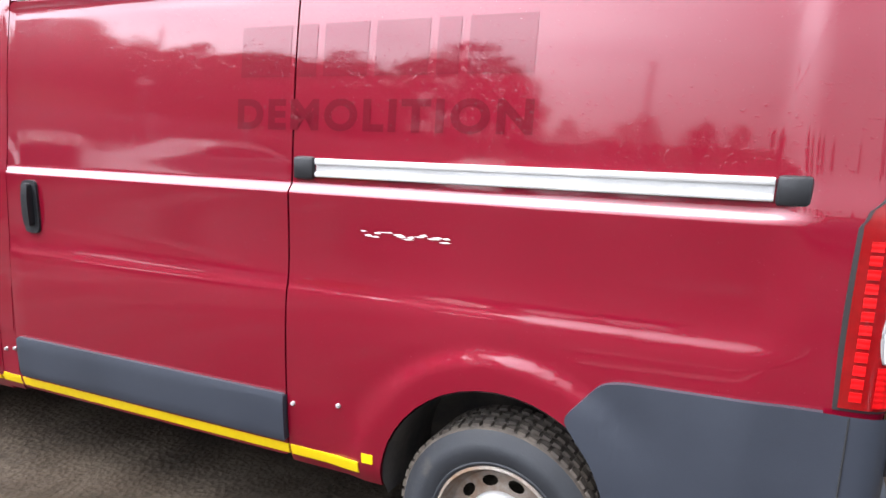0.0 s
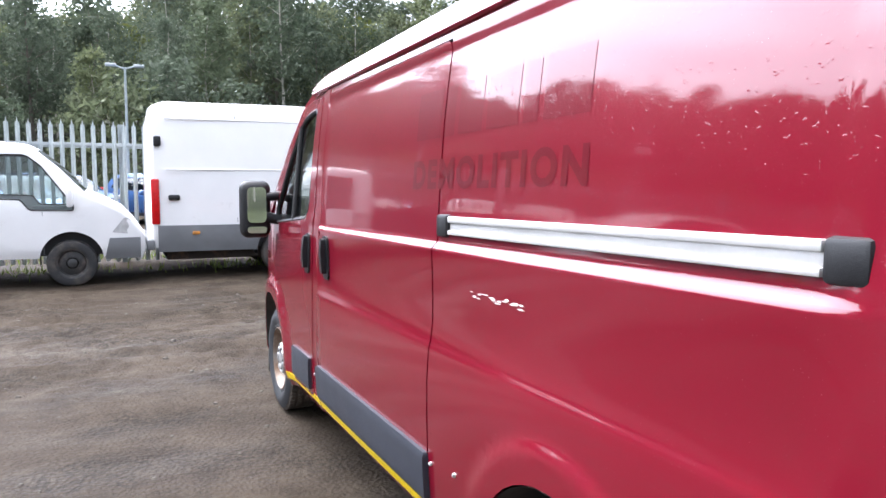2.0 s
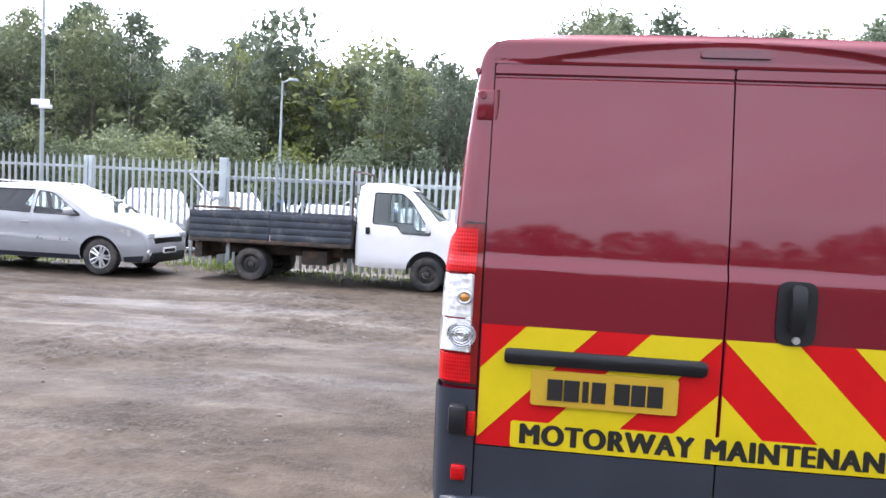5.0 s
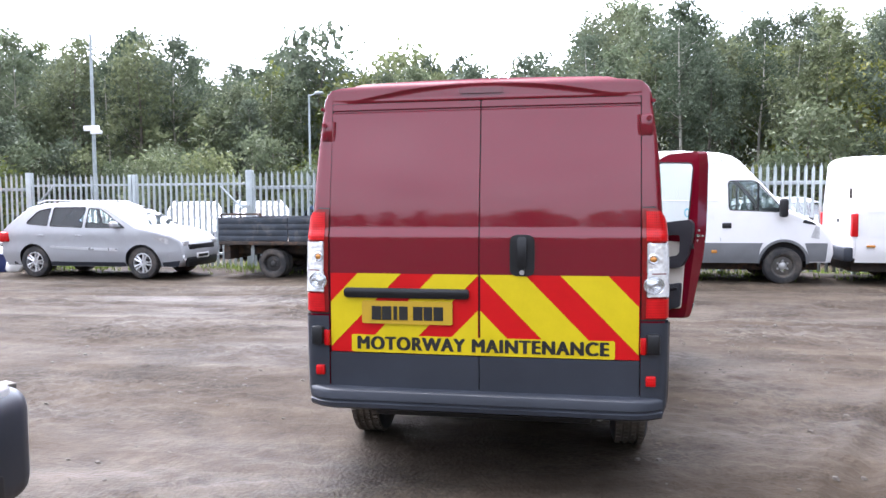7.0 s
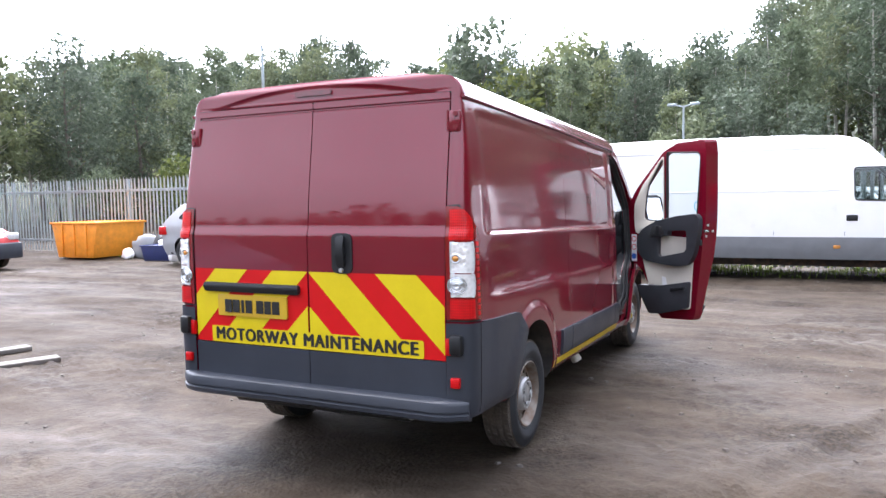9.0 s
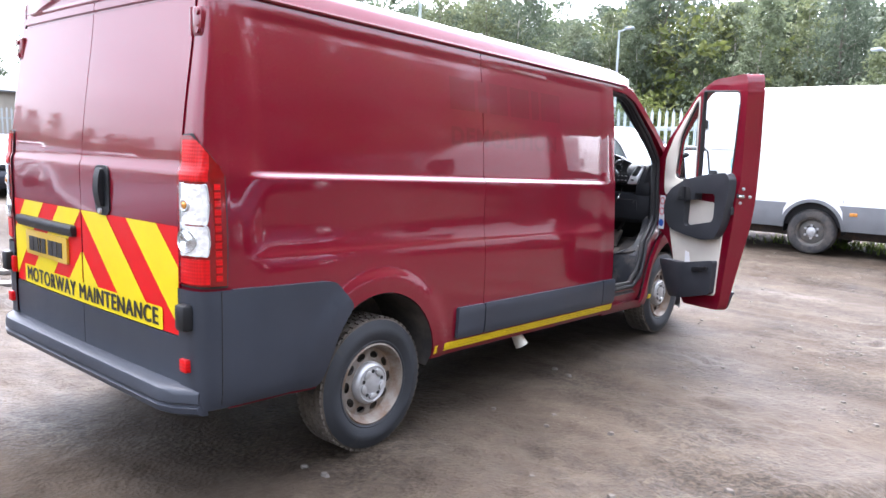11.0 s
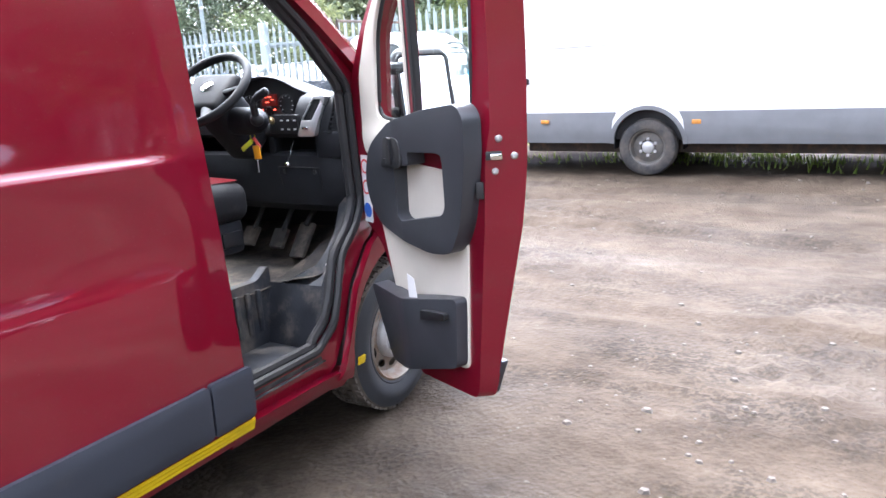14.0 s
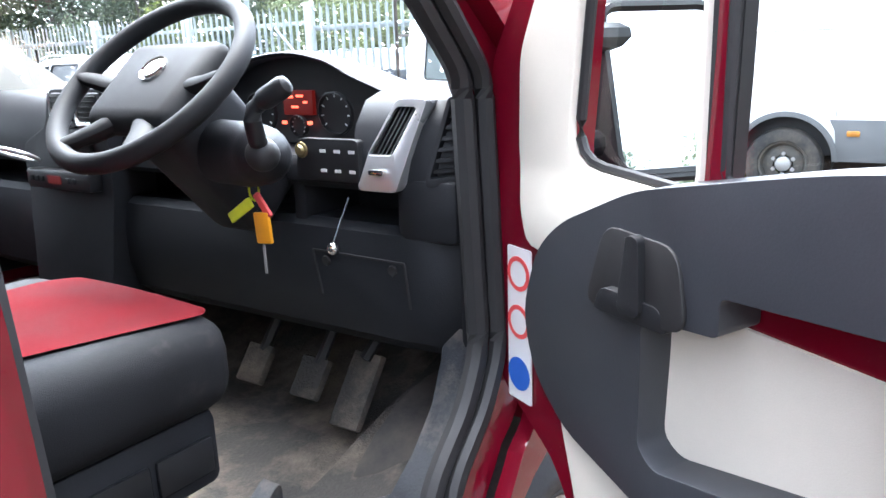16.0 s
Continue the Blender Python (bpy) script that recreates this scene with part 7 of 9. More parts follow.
CREAMW = rounded([(0.135, 1.22), (0.10, 1.36), (0.105, 1.52), (0.195, 1.69), (0.43, 1.965), (0.470, 2.0), (0.459, 1.30), (0.40, 1.27), (0.26, 1.22)], 0.03, 3)
puffy(bm, CREAMW, [rounded([(0.217, 1.36), (0.453, 1.34), (0.464, 1.966), (0.430, 1.946), (0.256, 1.682)], [0.06, 0.03, 0.03, 0.05, 0.08], 4)], dfn(0.126, False), 0.016, 0.006, cuts=[1.26 + 0.015 * i for i in range(8)])
dpart("window_trim", bm, CREAM, odoor, "cream plastic window trim")
bm = bmesh.new()
slab(bm, [(0.456, 1.345), (0.488, 1.355), (0.500, 2.035), (0.468, 1.99)], dfn(0.114), 0.040, 0.1, 0.06)
dpart("window_post", bm, RED, odoor, "red window post")
bm = bmesh.new()
slab(bm, [(0.4885, 1.362), (0.4925, 1.362), (0.5045, 2.03), (0.5005, 2.03)], dfn(0.106), 0.026, 0.1, 0.06)
dpart("window_channel", bm, SEAL, odoor, "black window channel")
bm = bmesh.new()
puffy(bm, rounded([(0.21, 0.97), (0.80, 0.98), (0.77, 0.50), (0.36, 0.46)], 0.03), [], dfn(0.120, False), 0.010, 0.003)
dpart("lower_card", bm, CREAM, odoor, "cream door card")
bm = bmesh.new()
puffy(bm, rounded([(0.35, 1.215), (0.78, 1.195), (0.78, 0.98), (0.35, 0.98)], 0.004), [], dfn(0.118, False), 0.008, 0.002)
dpart("upper_card", bm, CREAM, odoor, "cream door card")
bm = bmesh.new()
ARM = rounded([(0.19, 1.235), (0.25, 1.285), (0.42, 1.358), (0.665, 1.408), (0.865, 1.432), (0.905, 1.39), (0.90, 1.27), (0.845, 1.04), (0.785, 0.935), (0.66, 0.915), (0.45, 0.93), (0.25, 0.95), (0.17, 1.02), (0.145, 1.12)], 0.045, 4)
ARMHOLE = rounded([(0.435, 1.145), (0.435, 1.20), (0.56, 1.215), (0.56, 1.262), (0.772, 1.272), (0.765, 1.09), (0.74, 1.06), (0.46, 1.0), (0.43, 1.02)], [0.02, 0.02, 0.01, 0.01, 0.03, 0.03, 0.03, 0.03, 0.02], 3)
puffy(bm, ARM, [ARMHOLE], lambda a, z, d: dfn(0.138 + 0.042 * smoothstep(0.20, 0.55, a) + 0.012 * smoothstep(1.0, 1.40, z), False, 0.0)(a, z, d), 0.07, 0.034, seg=6)
arm = dpart("armrest", bm, DOORP, odoor, "dusty dark grey moulded armrest", sharp=50)
# a raised near-black plate imitates the shaded hollow behind the lever
bm = bmesh.new()
puffy(bm, rounded([(0.315, 1.185), (0.52, 1.205), (0.50, 1.305), (0.36, 1.305)], 0.03), [], lambda a, z, d: dfn(0.150 + 0.042 * smoothstep(0.20, 0.55, a), False, 0.0)(a, z, d), 0.006, 0.002)
rec = dpart("lever_recess", bm, SEAL, arm)
bm = bmesh.new()
puffy(bm, rounded([(0.410, 1.205), (0.450, 1.205), (0.444, 1.305), (0.424, 1.307)], 0.014), [], dfn(0.194, False, 0.0), 0.03, 0.008)
puffy(bm, rounded([(0.36, 1.195), (0.49, 1.195), (0.475, 1.225), (0.375, 1.228)], 0.012), [], dfn(0.187, False, 0.0), 0.026, 0.006)
dpart("release_lever", bm, BLACK, rec)
bm = bmesh.new()
puffy(bm, rounded([(0.17, 0.70), (0.47, 0.715), (0.78, 0.775), (0.765, 0.515), (0.50, 0.44), (0.33, 0.42), (0.25, 0.54)], 0.03), [], lambda a, z, d: dfn(0.165 + 0.045 * math.exp(-((a - 0.5) / 0.16) ** 2), False)(a, z, d), 0.07, 0.02, seg=3)
pocket = dpart("door_pocket", bm, DOORP, odoor, "dark grey plastic door pocket", sharp=50)
bm = bmesh.new()
puffy(bm, rounded([(0.60, 0.665), (0.755, 0.70), (0.755, 0.725), (0.60, 0.70)], 0.008), [], dfn(0.205, False), 0.02, 0.003)
dpart("pocket_lip", bm, BLACK, pocket)
bm = bmesh.new()
slab(bm, [(0.50, 0.66), (0.57, 0.66), (0.54, 0.80), (0.495, 0.81)], lambda a, z, d: tuple(dpt(a, 0.185 - d, z)), 0.002, 0, 0)
pp = new("folded_paper", finish(bm, "folded_paper", WHITE))
tagged(pp, "folded white paper stuck in the door pocket", "paper")
# warning label on the hinge edge
bm = bmesh.new()
slab(bm, rounded([(0.072, 0.935), (0.137, 0.935), (0.137, 1.21), (0.072, 1.21)], 0.005), lambda a, z, d: tuple(dpt(a, 0.1165 - d, z)), 0.002, 0, 0)
lab = dpart("warning_label", bm, WHITE, odoor, "white warning label with red and blue signs")
for z, mt in ((1.165, TAGR), (1.08, TAGR), (0.985, BLUE_SIGN := surface("blue_sign", (0.03, 0.12, 0.5), 0.5))):
    bm = bmesh.new()
    lathe(bm, [(0.030, 0.0), (0.030, 0.001), (0.022 if mt is TAGR else 0.0, 0.001)], Matrix.Translation(dpt(0.104, 0.1175, z)) @ Matrix.Rotation(radians(DOOR_ANGLE - 90), 4, "Z") @ Matrix.Rotation(radians(90), 4, "Y"), 24)
    dpart("sign_disc", bm, mt, lab)
# cyan round sticker on the door glass
CYAN = surface("cyan_sticker", (0.05, 0.45, 0.62), 0.4)
bm = bmesh.new()
b2 = bmesh.new()
circ = [(0.815 + 0.035 * math.cos(k * 0.2618), 1.500 + 0.046 * math.sin(k * 0.2618)) for k in range(24)]
hole = [(0.815 + 0.024 * math.cos(k * 0.2618), 1.500 + 0.034 * math.sin(k * 0.2618)) for k in range(24)]
panel(bm, circ, lambda a, z: dfn(0.074)(a, z, 0), 0, 0, holes=[hole])
dpart("round_sticker", bm, CYAN, odoor)
# latch and screws on the shut face
def shut(b, z):
    a = 0.985 if z > 1.35 else 0.955 + 0.030 * (z - 1.02) / 0.33
    return dpt(a - 0.09 * b / 0.14 + 0.001, b, z)


M_END = Matrix.Rotation(radians(DOOR_ANGLE - 33), 4, "Z")
bm = bmesh.new()
b2 = bmesh.new()
box(b2, -0.006, 0.006, -0.026, 0.026, -0.014, 0.014, 0.004)
merge(bm, b2, 0, Matrix.Translation(shut(0.09, 1.265)) @ M_END)
latch = dpart("latch", bm, SEAL, odoor)
bm = bmesh.new()
b2 = bmesh.new()
box(b2, -0.006, 0.012, -0.018, 0.022, -0.010, 0.010, 0.004)
merge(bm, b2, 0, Matrix.Translation(shut(0.085, 1.262)) @ M_END)
dpart("claw", bm, CHROME, latch)
for b, z in ((0.078, 1.318), (0.035, 1.262), (0.085, 1.215)):
    bm = bmesh.new()
    lathe(bm, [(0, 0.008), (0.008, 0.006), (0.012, 0)], Matrix.Translation(shut(b, z)) @ M_END @ Matrix.Rotation(radians(90), 4, "Y"), 12)
    dpart("screw", bm, STEEL, odoor)
bm = bmesh.new()
b2 = bmesh.new()
box(b2, -0.003, 0.004, -0.012, 0.012, -0.028, 0.028, 0.004)
merge(bm, b2, 0, Matrix.Translation(shut(0.125, 1.155)) @ M_END)
dpart("plug", bm, SEAL, odoor)
bm = bmesh.new()
slab(bm, rounded([(0.47, 0.39), (0.83, 0.41), (0.885, 0.55), (0.47, 0.53)], 0.01), lambda a, z, d: tuple(dpt(a, -0.022 + d + 0.06 * smoothstep(1.25, 0.42, z), z)), 0.024, 0.1, 0.05)
dpart("rubbing_strip", bm, TRIM, odoor)
bm = bmesh.new()
b2 = bmesh.new()
box(b2, -0.04, 0.06, 0.0, 0.02, 1.0, 1.2, 0.01)
for v in b2.verts:
    v.co = dpt(0.80 + v.co.x, -0.02 + v.co.y, v.co.z + 0.02)
merge(bm, b2)
dpart("outer_handle", bm, BLACK, odoor)
# right mirror on the open door
bm = bmesh.new()
b2 = bmesh.new()
box(b2, 0.10, 0.23, -0.32, -0.08, 1.25, 1.67, 0.05, 4)
MIR_TURN = Matrix.Translation((0.08, -0.195, 1.415)) @ Matrix.Rotation(radians(18), 4, "Z") @ Matrix.Rotation(radians(-20), 4, "Y") @ Matrix.Translation((-0.165, 0.20, -1.46))


def mpt(a, b, z):
    """A point of the mirror, turned to the driver."""
    return dpt(*(MIR_TURN @ Vector((a, b, z))))


for v in b2.verts:
    v.co = mpt(v.co.x, v.co.y, v.co.z)
merge(bm, b2)
for z in (1.36, 1.54):
    rod(bm, dpt(0.10, 0.03, z), dpt(0.06, -0.16, z), 0.026, seg=10)
rm = dpart("door_mirror", bm, BLACK, odoor)
for z0, z1 in ((1.335, 1.615), (1.265, 1.315)):
    bm = bmesh.new()
    slab(bm, rounded([(-0.300, z0), (-0.100, z0), (-0.100, z1), (-0.300, z1)], 0.03), lambda b, z, d: tuple(mpt(0.236 - d, b, z)), 0.008, 0.2, 0.2)
    dpart("mirror_glass", bm, MIRROR, rm)
    bm = bmesh.new()
    ring = rounded([(-0.306, z0 - 0.006), (-0.094, z0 - 0.006), (-0.094, z1 + 0.006), (-0.306, z1 + 0.006)], 0.032)
    tube(bm, [tuple(mpt(0.236, b, z)) for b, z in ring + ring[:1]], 0.009, 6)
    dpart("mirror_rim", bm, BLACK, rm)

# ---- parked vehicles; each is built with its nose towards +y and its right flank towards +x ----
GREYP = surface("faded_grey_plastic", (0.180, 0.188, 0.198), 0.55, vary=0.12, scale=3, grain=200, relief=0.1, dirt=(0.25, 0.22, 0.19), dirt_at=(0.6, 0.9))
DARKIN = surface("dark_interior_block", (0.025, 0.025, 0.028), 0.8, vary=0.2)
NAVY = surface("weathered_dropside", (0.035, 0.045, 0.06), 0.6, vary=0.35, scale=4, grain=60, relief=0.3, dirt=(0.17, 0.16, 0.14), dirt_at=(0.52, 0.80))
RUSTY = surface("rusty_chassis", (0.05, 0.04, 0.033), 0.8, vary=0.4, scale=6, dirt=(0.16, 0.09, 0.05), dirt_at=(0.5, 0.75))
ALLOY = surface("alloy_rim", (0.62, 0.63, 0.64), 0.3, metal=0.7, vary=0.05, dirt=(0.2, 0.17, 0.14), dirt_at=(0.62, 0.85))
DIRTYRIM = surface("dirty_dark_rim", (0.07, 0.066, 0.06), 0.5, vary=0.2, scale=12, dirt=(0.13, 0.11, 0.09), dirt_at=(0.48, 0.66))
BLACKRIM = surface("black_steel_rim", (0.03, 0.03, 0.03), 0.5, vary=0.3, dirt=(0.16, 0.13, 0.11), dirt_at=(0.5, 0.75))


def road_wheel(parent, x, y, r, w, rim, style, outer=1):
    wh = new("wheel")
    wh.parent = parent
    m = Matrix.Translation((x, y, r)) @ Matrix.Rotation(radians(90 * outer), 4, "Y")
    bm = bmesh.new()
    ri = r * 0.62
    lathe(bm, [(ri, w * 0.36), (ri * 1.05, w * 0.48), (r * 0.82, w * 0.52), (r * 0.95, w * 0.44), (r, w * 0.30), (r, w * 0.02), (r - 0.008, 0.0), (r, -w * 0.02), (r, -w * 0.3), (r * 0.95, -w * 0.44), (r * 0.8, -w * 0.5), (ri, -w * 0.45)], m, 36)
    part("tyre", bm, RUBBER, wh, "muddy black tyre")
    bm = bmesh.new()
    if style == "spokes":
        lathe(bm, [(ri + 0.004, w * 0.34), (ri + 0.004, w * 0.44), (ri - 0.014, w * 0.45), (ri - 0.02, w * 0.30), (ri - 0.02, -w * 0.3)], m, 36)
        lathe(bm, [(0, w * 0.37), (0.05, w * 0.38), (0.06, w * 0.33)], m, 20)
        for k in range(5):
            for dd in (-0.2, 0.2):
                a = 2 * math.pi * k / 5 + 0.3
                p0 = Vector((0.045 * math.cos(a + dd * 2), 0.045 * math.sin(a + dd * 2), w * 0.355))
                p1 = Vector(((ri - 0.01) * math.cos(a + dd), (ri - 0.01) * math.sin(a + dd), w * 0.40))
                rod(bm, m @ p0, m @ p1, 0.020, 0.024, 5)
        rimob = part("rim", bm, rim, wh, "silver alloy rim")
        bm = bmesh.new()
        lathe(bm, [(0, w * 0.05), (ri - 0.02, w * 0.05)], m, 24)
        part("brake_disc", bm, BLACK, rimob)
    else:
        lathe(bm, [(ri + 0.004, w * 0.34), (ri + 0.004, w * 0.42), (ri - 0.012, w * 0.40), (ri - 0.035, w * 0.12), (ri * 0.55, w * 0.22), (ri * 0.42, w * 0.22)], m, 36)
        part("rim", bm, rim, wh)
        bm = bmesh.new()
        lathe(bm, [(ri * 0.36, w * 0.20), (ri * 0.32, w * 0.30), (ri * 0.16, w * 0.36), (0, w * 0.36)], m, 20)
        hub = part("hub", bm, STEEL if rim is not BLACKRIM else BLACKRIM, wh)
        for k in range(6):
            a = 2 * math.pi * k / 6
            bm = bmesh.new()
            lathe(bm, [(ri * 0.09, w * 0.14), (ri * 0.09, w * 0.30), (0, w * 0.31)], m @ Matrix.Translation((ri * 0.46 * math.cos(a), ri * 0.46 * math.sin(a), 0)), 8)
            part("wheel_nut", bm, STEEL if rim is not BLACKRIM else BLACKRIM, wh)
    return wh


def shell(parent, prof, widths, mat, arches, floor, glass=(), windows=(), taper=0.10, edge=0.07, bands=(), name="body", belt=None):
    """A rounded vehicle body from its long profile (nose, over the roof, to the tail), its half-widths by height, wheel arches, windows and lower bands."""
    hw = spline(widths)
    ys = [p[0] for p in prof]
    y0, y1 = min(ys), max(ys)
    mid, half = (y0 + y1) / 2, (y1 - y0) / 2

    def wide(y, z):
        return hw(z) * (1 - taper * abs((y - mid) / half) ** 5)

    n = len(prof)
    nrm = []
    for i in range(n):
        a, b = Vector(prof[max(0, i - 1)]), Vector(prof[min(n - 1, i + 1)])
        d = (b - a).normalized()
        nrm.append(Vector((d.y, -d.x)) if prof[0][0] > prof[-1][0] else Vector((-d.y, d.x)))
    inner = [Vector(p) - nn * edge for p, nn in zip(prof, nrm)]
    bm = bmesh.new()
    cols = [(math.radians(90 - 18 * k), -1) for k in range(6)] + [(None, u) for u in (-0.6, -0.3, 0.0, 0.3, 0.6)] + [(math.radians(18 * k), 1) for k in range(6)]
    rows = []
    for p, q, nn in zip(prof, inner, nrm):
        w = wide(q.x, q.y)
        row = []
        for a, s in cols:
            if a is None:
                x, o = s * (w - edge), edge + 0.018 * (1 - s * s)
            else:
                x, o = s * (w - edge + edge * math.sin(a)), edge * math.cos(a)
            row.append(bm.verts.new((x, q.x + nn.x * o, q.y + nn.y * o)))
        rows.append(row)
    for i in range(n - 1):
        for k in range(len(cols) - 1):
            f = bm.faces.new((rows[i][k], rows[i][k + 1], rows[i + 1][k + 1], rows[i + 1][k]))
            if i in glass and 5 <= k <= 10:
                f.material_index = 1
    bottom = []
    for cy, cz, r in sorted(arches, key=lambda a: -a[0] if prof[0][0] < prof[-1][0] else a[0]):
        dz = max(-1, min(1, (floor - cz) / r))
        a = math.degrees(math.asin(dz))
        pts = arc(cy, cz, r, a, 180 - a, 14)
        if prof[0][0] > prof[-1][0]:
            pts = pts[::-1]
        bottom += pts
    outline = [tuple(q) for q in inner]
    outline = [(inner[0].x, floor)] + [o for o in outline if o[1] > floor + 0.01] + [(inner[-1].x, floor)] + bottom
    for s in (-1, 1):
        panel(bm, outline, lambda y, z: (s * wide(y, z), y, z), 0.25, 0.12, holes=windows)
    body = part(name, bm, [mat, GLASS_DARK], parent, sharp=40)
    for win in windows:
        for s in (-1, 1):
            bm = bmesh.new()
            panel(bm, win, lambda y, z: (s * (wide(y, z) - 0.015), y, z), 0.3, 0.3)
            part("window", bm, GLASS_DARK, body)
            bm = bmesh.new()
            tube(bm, [(s * (wide(y, z) - 0.004), y, z) for y, z in win], 0.012, 5, closed=True)
            part("window_seal", bm, SEAL, body)
    for cy, cz, r in arches:
        for s in (-1, 1):
            bm = bmesh.new()
            o = [bm.verts.new((s * (wide(y, z) - 0.003), y, z)) for y, z in arc(cy, cz, r, -10, 190, 14)]
            i_ = [bm.verts.new((s * (wide(y, z) - 0.30), y, z)) for y, z in arc(cy, cz, r, -10, 190, 14)]
            for k in range(14):
                bm.faces.new((o[k], o[k + 1], i_[k + 1], i_[k]))
            part("arch_liner", bm, BLACK, body)
    # a plain dark block up to the belt stands in for the shaded interior
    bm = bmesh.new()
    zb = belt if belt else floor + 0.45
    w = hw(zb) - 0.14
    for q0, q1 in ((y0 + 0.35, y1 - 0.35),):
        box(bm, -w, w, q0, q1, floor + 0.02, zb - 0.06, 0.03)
    part("interior_block", bm, DARKIN, parent)
    for nm, pts, m2, off in bands:
        for s in (-1, 1):
            bm = bmesh.new()
            panel(bm, pts, lambda y, z: (s * (wide(y, z) + off), y, z), 0.2, 0.1, flange=off + 0.01, inward=(-s, 0, 0))
            part(nm, bm, m2, body)
    return body, wide


def plate_on(parent, y, z, w, mat, sgn=1):
    bm = bmesh.new()
    box(bm, -w / 2, w / 2, y - 0.01, y + 0.01, z - 0.06, z + 0.06, 0.004)
    p = part("number_plate", bm, mat, parent)
    bm = bmesh.new()
    box(bm, -w * 0.4, w * 0.4, y + sgn * 0.0105, y + sgn * 0.012, z - 0.03, z + 0.03)
    part("character_bar", bm, INK, p)


# long white panel van
lv = thing("panel_van", "long white panel van with grey lower trim, parked by the fence", "van", "vehicles along the fence", pose(-11.95, 0, 0))
LW = [(0.40, 0.93), (0.60, 0.985), (0.85, 1.0), (1.30, 0.995), (1.9, 0.96), (2.45, 0.90), (2.62, 0.86)]
prof = [(5.36, 0.42), (5.40, 0.60), (5.38, 0.78), (5.30, 0.98), (5.18, 1.14), (4.85, 1.32), (4.52, 1.46), (4.05, 1.98), (3.66, 2.40), (3.50, 2.50), (3.25, 2.56), (2.6, 2.60), (0.5, 2.62), (-1.2, 2.61), (-1.36, 2.55), (-1.41, 2.3), (-1.42, 1.5), (-1.42, 0.8), (-1.40, 0.46)]
lwin = rounded([(3.47, 1.44), (4.38, 1.40), (4.40, 1.50), (4.02, 1.94), (3.92, 2.0), (3.45, 2.0)], [0.06, 0.04, 0.06, 0.08, 0.06, 0.06])
body, wd = shell(lv, prof, LW, WHITE, [(4.48, 0.40, 0.43), (0.52, 0.40, 0.43)], 0.42, glass=(6, 7), windows=[lwin], taper=0.06, belt=1.35,
                 bands=[("side_trim", [(0.98, 0.405), (4.02, 0.405), (4.05, 0.70), (4.1, 0.80), (0.90, 0.80), (0.95, 0.70)], GREYP, 0.012), ("side_trim", [(-1.33, 0.405), (0.06, 0.405), (0.09, 0.70), (0.14, 0.80), (-1.33, 0.80)], GREYP, 0.012), ("side_trim", [(4.93, 0.44), (5.25, 0.44), (5.27, 0.80), (4.86, 0.80), (4.92, 0.6)], GREYP, 0.012)])
for cy in (4.48, 0.52):
    for s in (-1, 1):
        bm = bmesh.new()
        o = [Vector((s * (wd(y, z) + 0.022), y, z)) for y, z in arc(cy, 0.40, 0.475, 0, 180, 18)]
        i_ = [Vector((s * (wd(y, z) + 0.016), y, z)) for y, z in arc(cy, 0.40, 0.425, 0, 180, 18)]
        ov, iv = [bm.verts.new(p) for p in o], [bm.verts.new(p) for p in i_]
        jv = [bm.verts.new(p - Vector((s * 0.05, 0, 0))) for p in i_]
        kv = [bm.verts.new(p - Vector((s * 0.03, 0, 0))) for p in o]
        for k in range(18):
            bm.faces.new((ov[k], ov[k + 1], iv[k + 1], iv[k]))
            bm.faces.new((iv[k], iv[k + 1], jv[k + 1], jv[k]))
            bm.faces.new((ov[k], ov[k + 1], kv[k + 1], kv[k]))
        part("arch_trim", bm, GREYP, body)
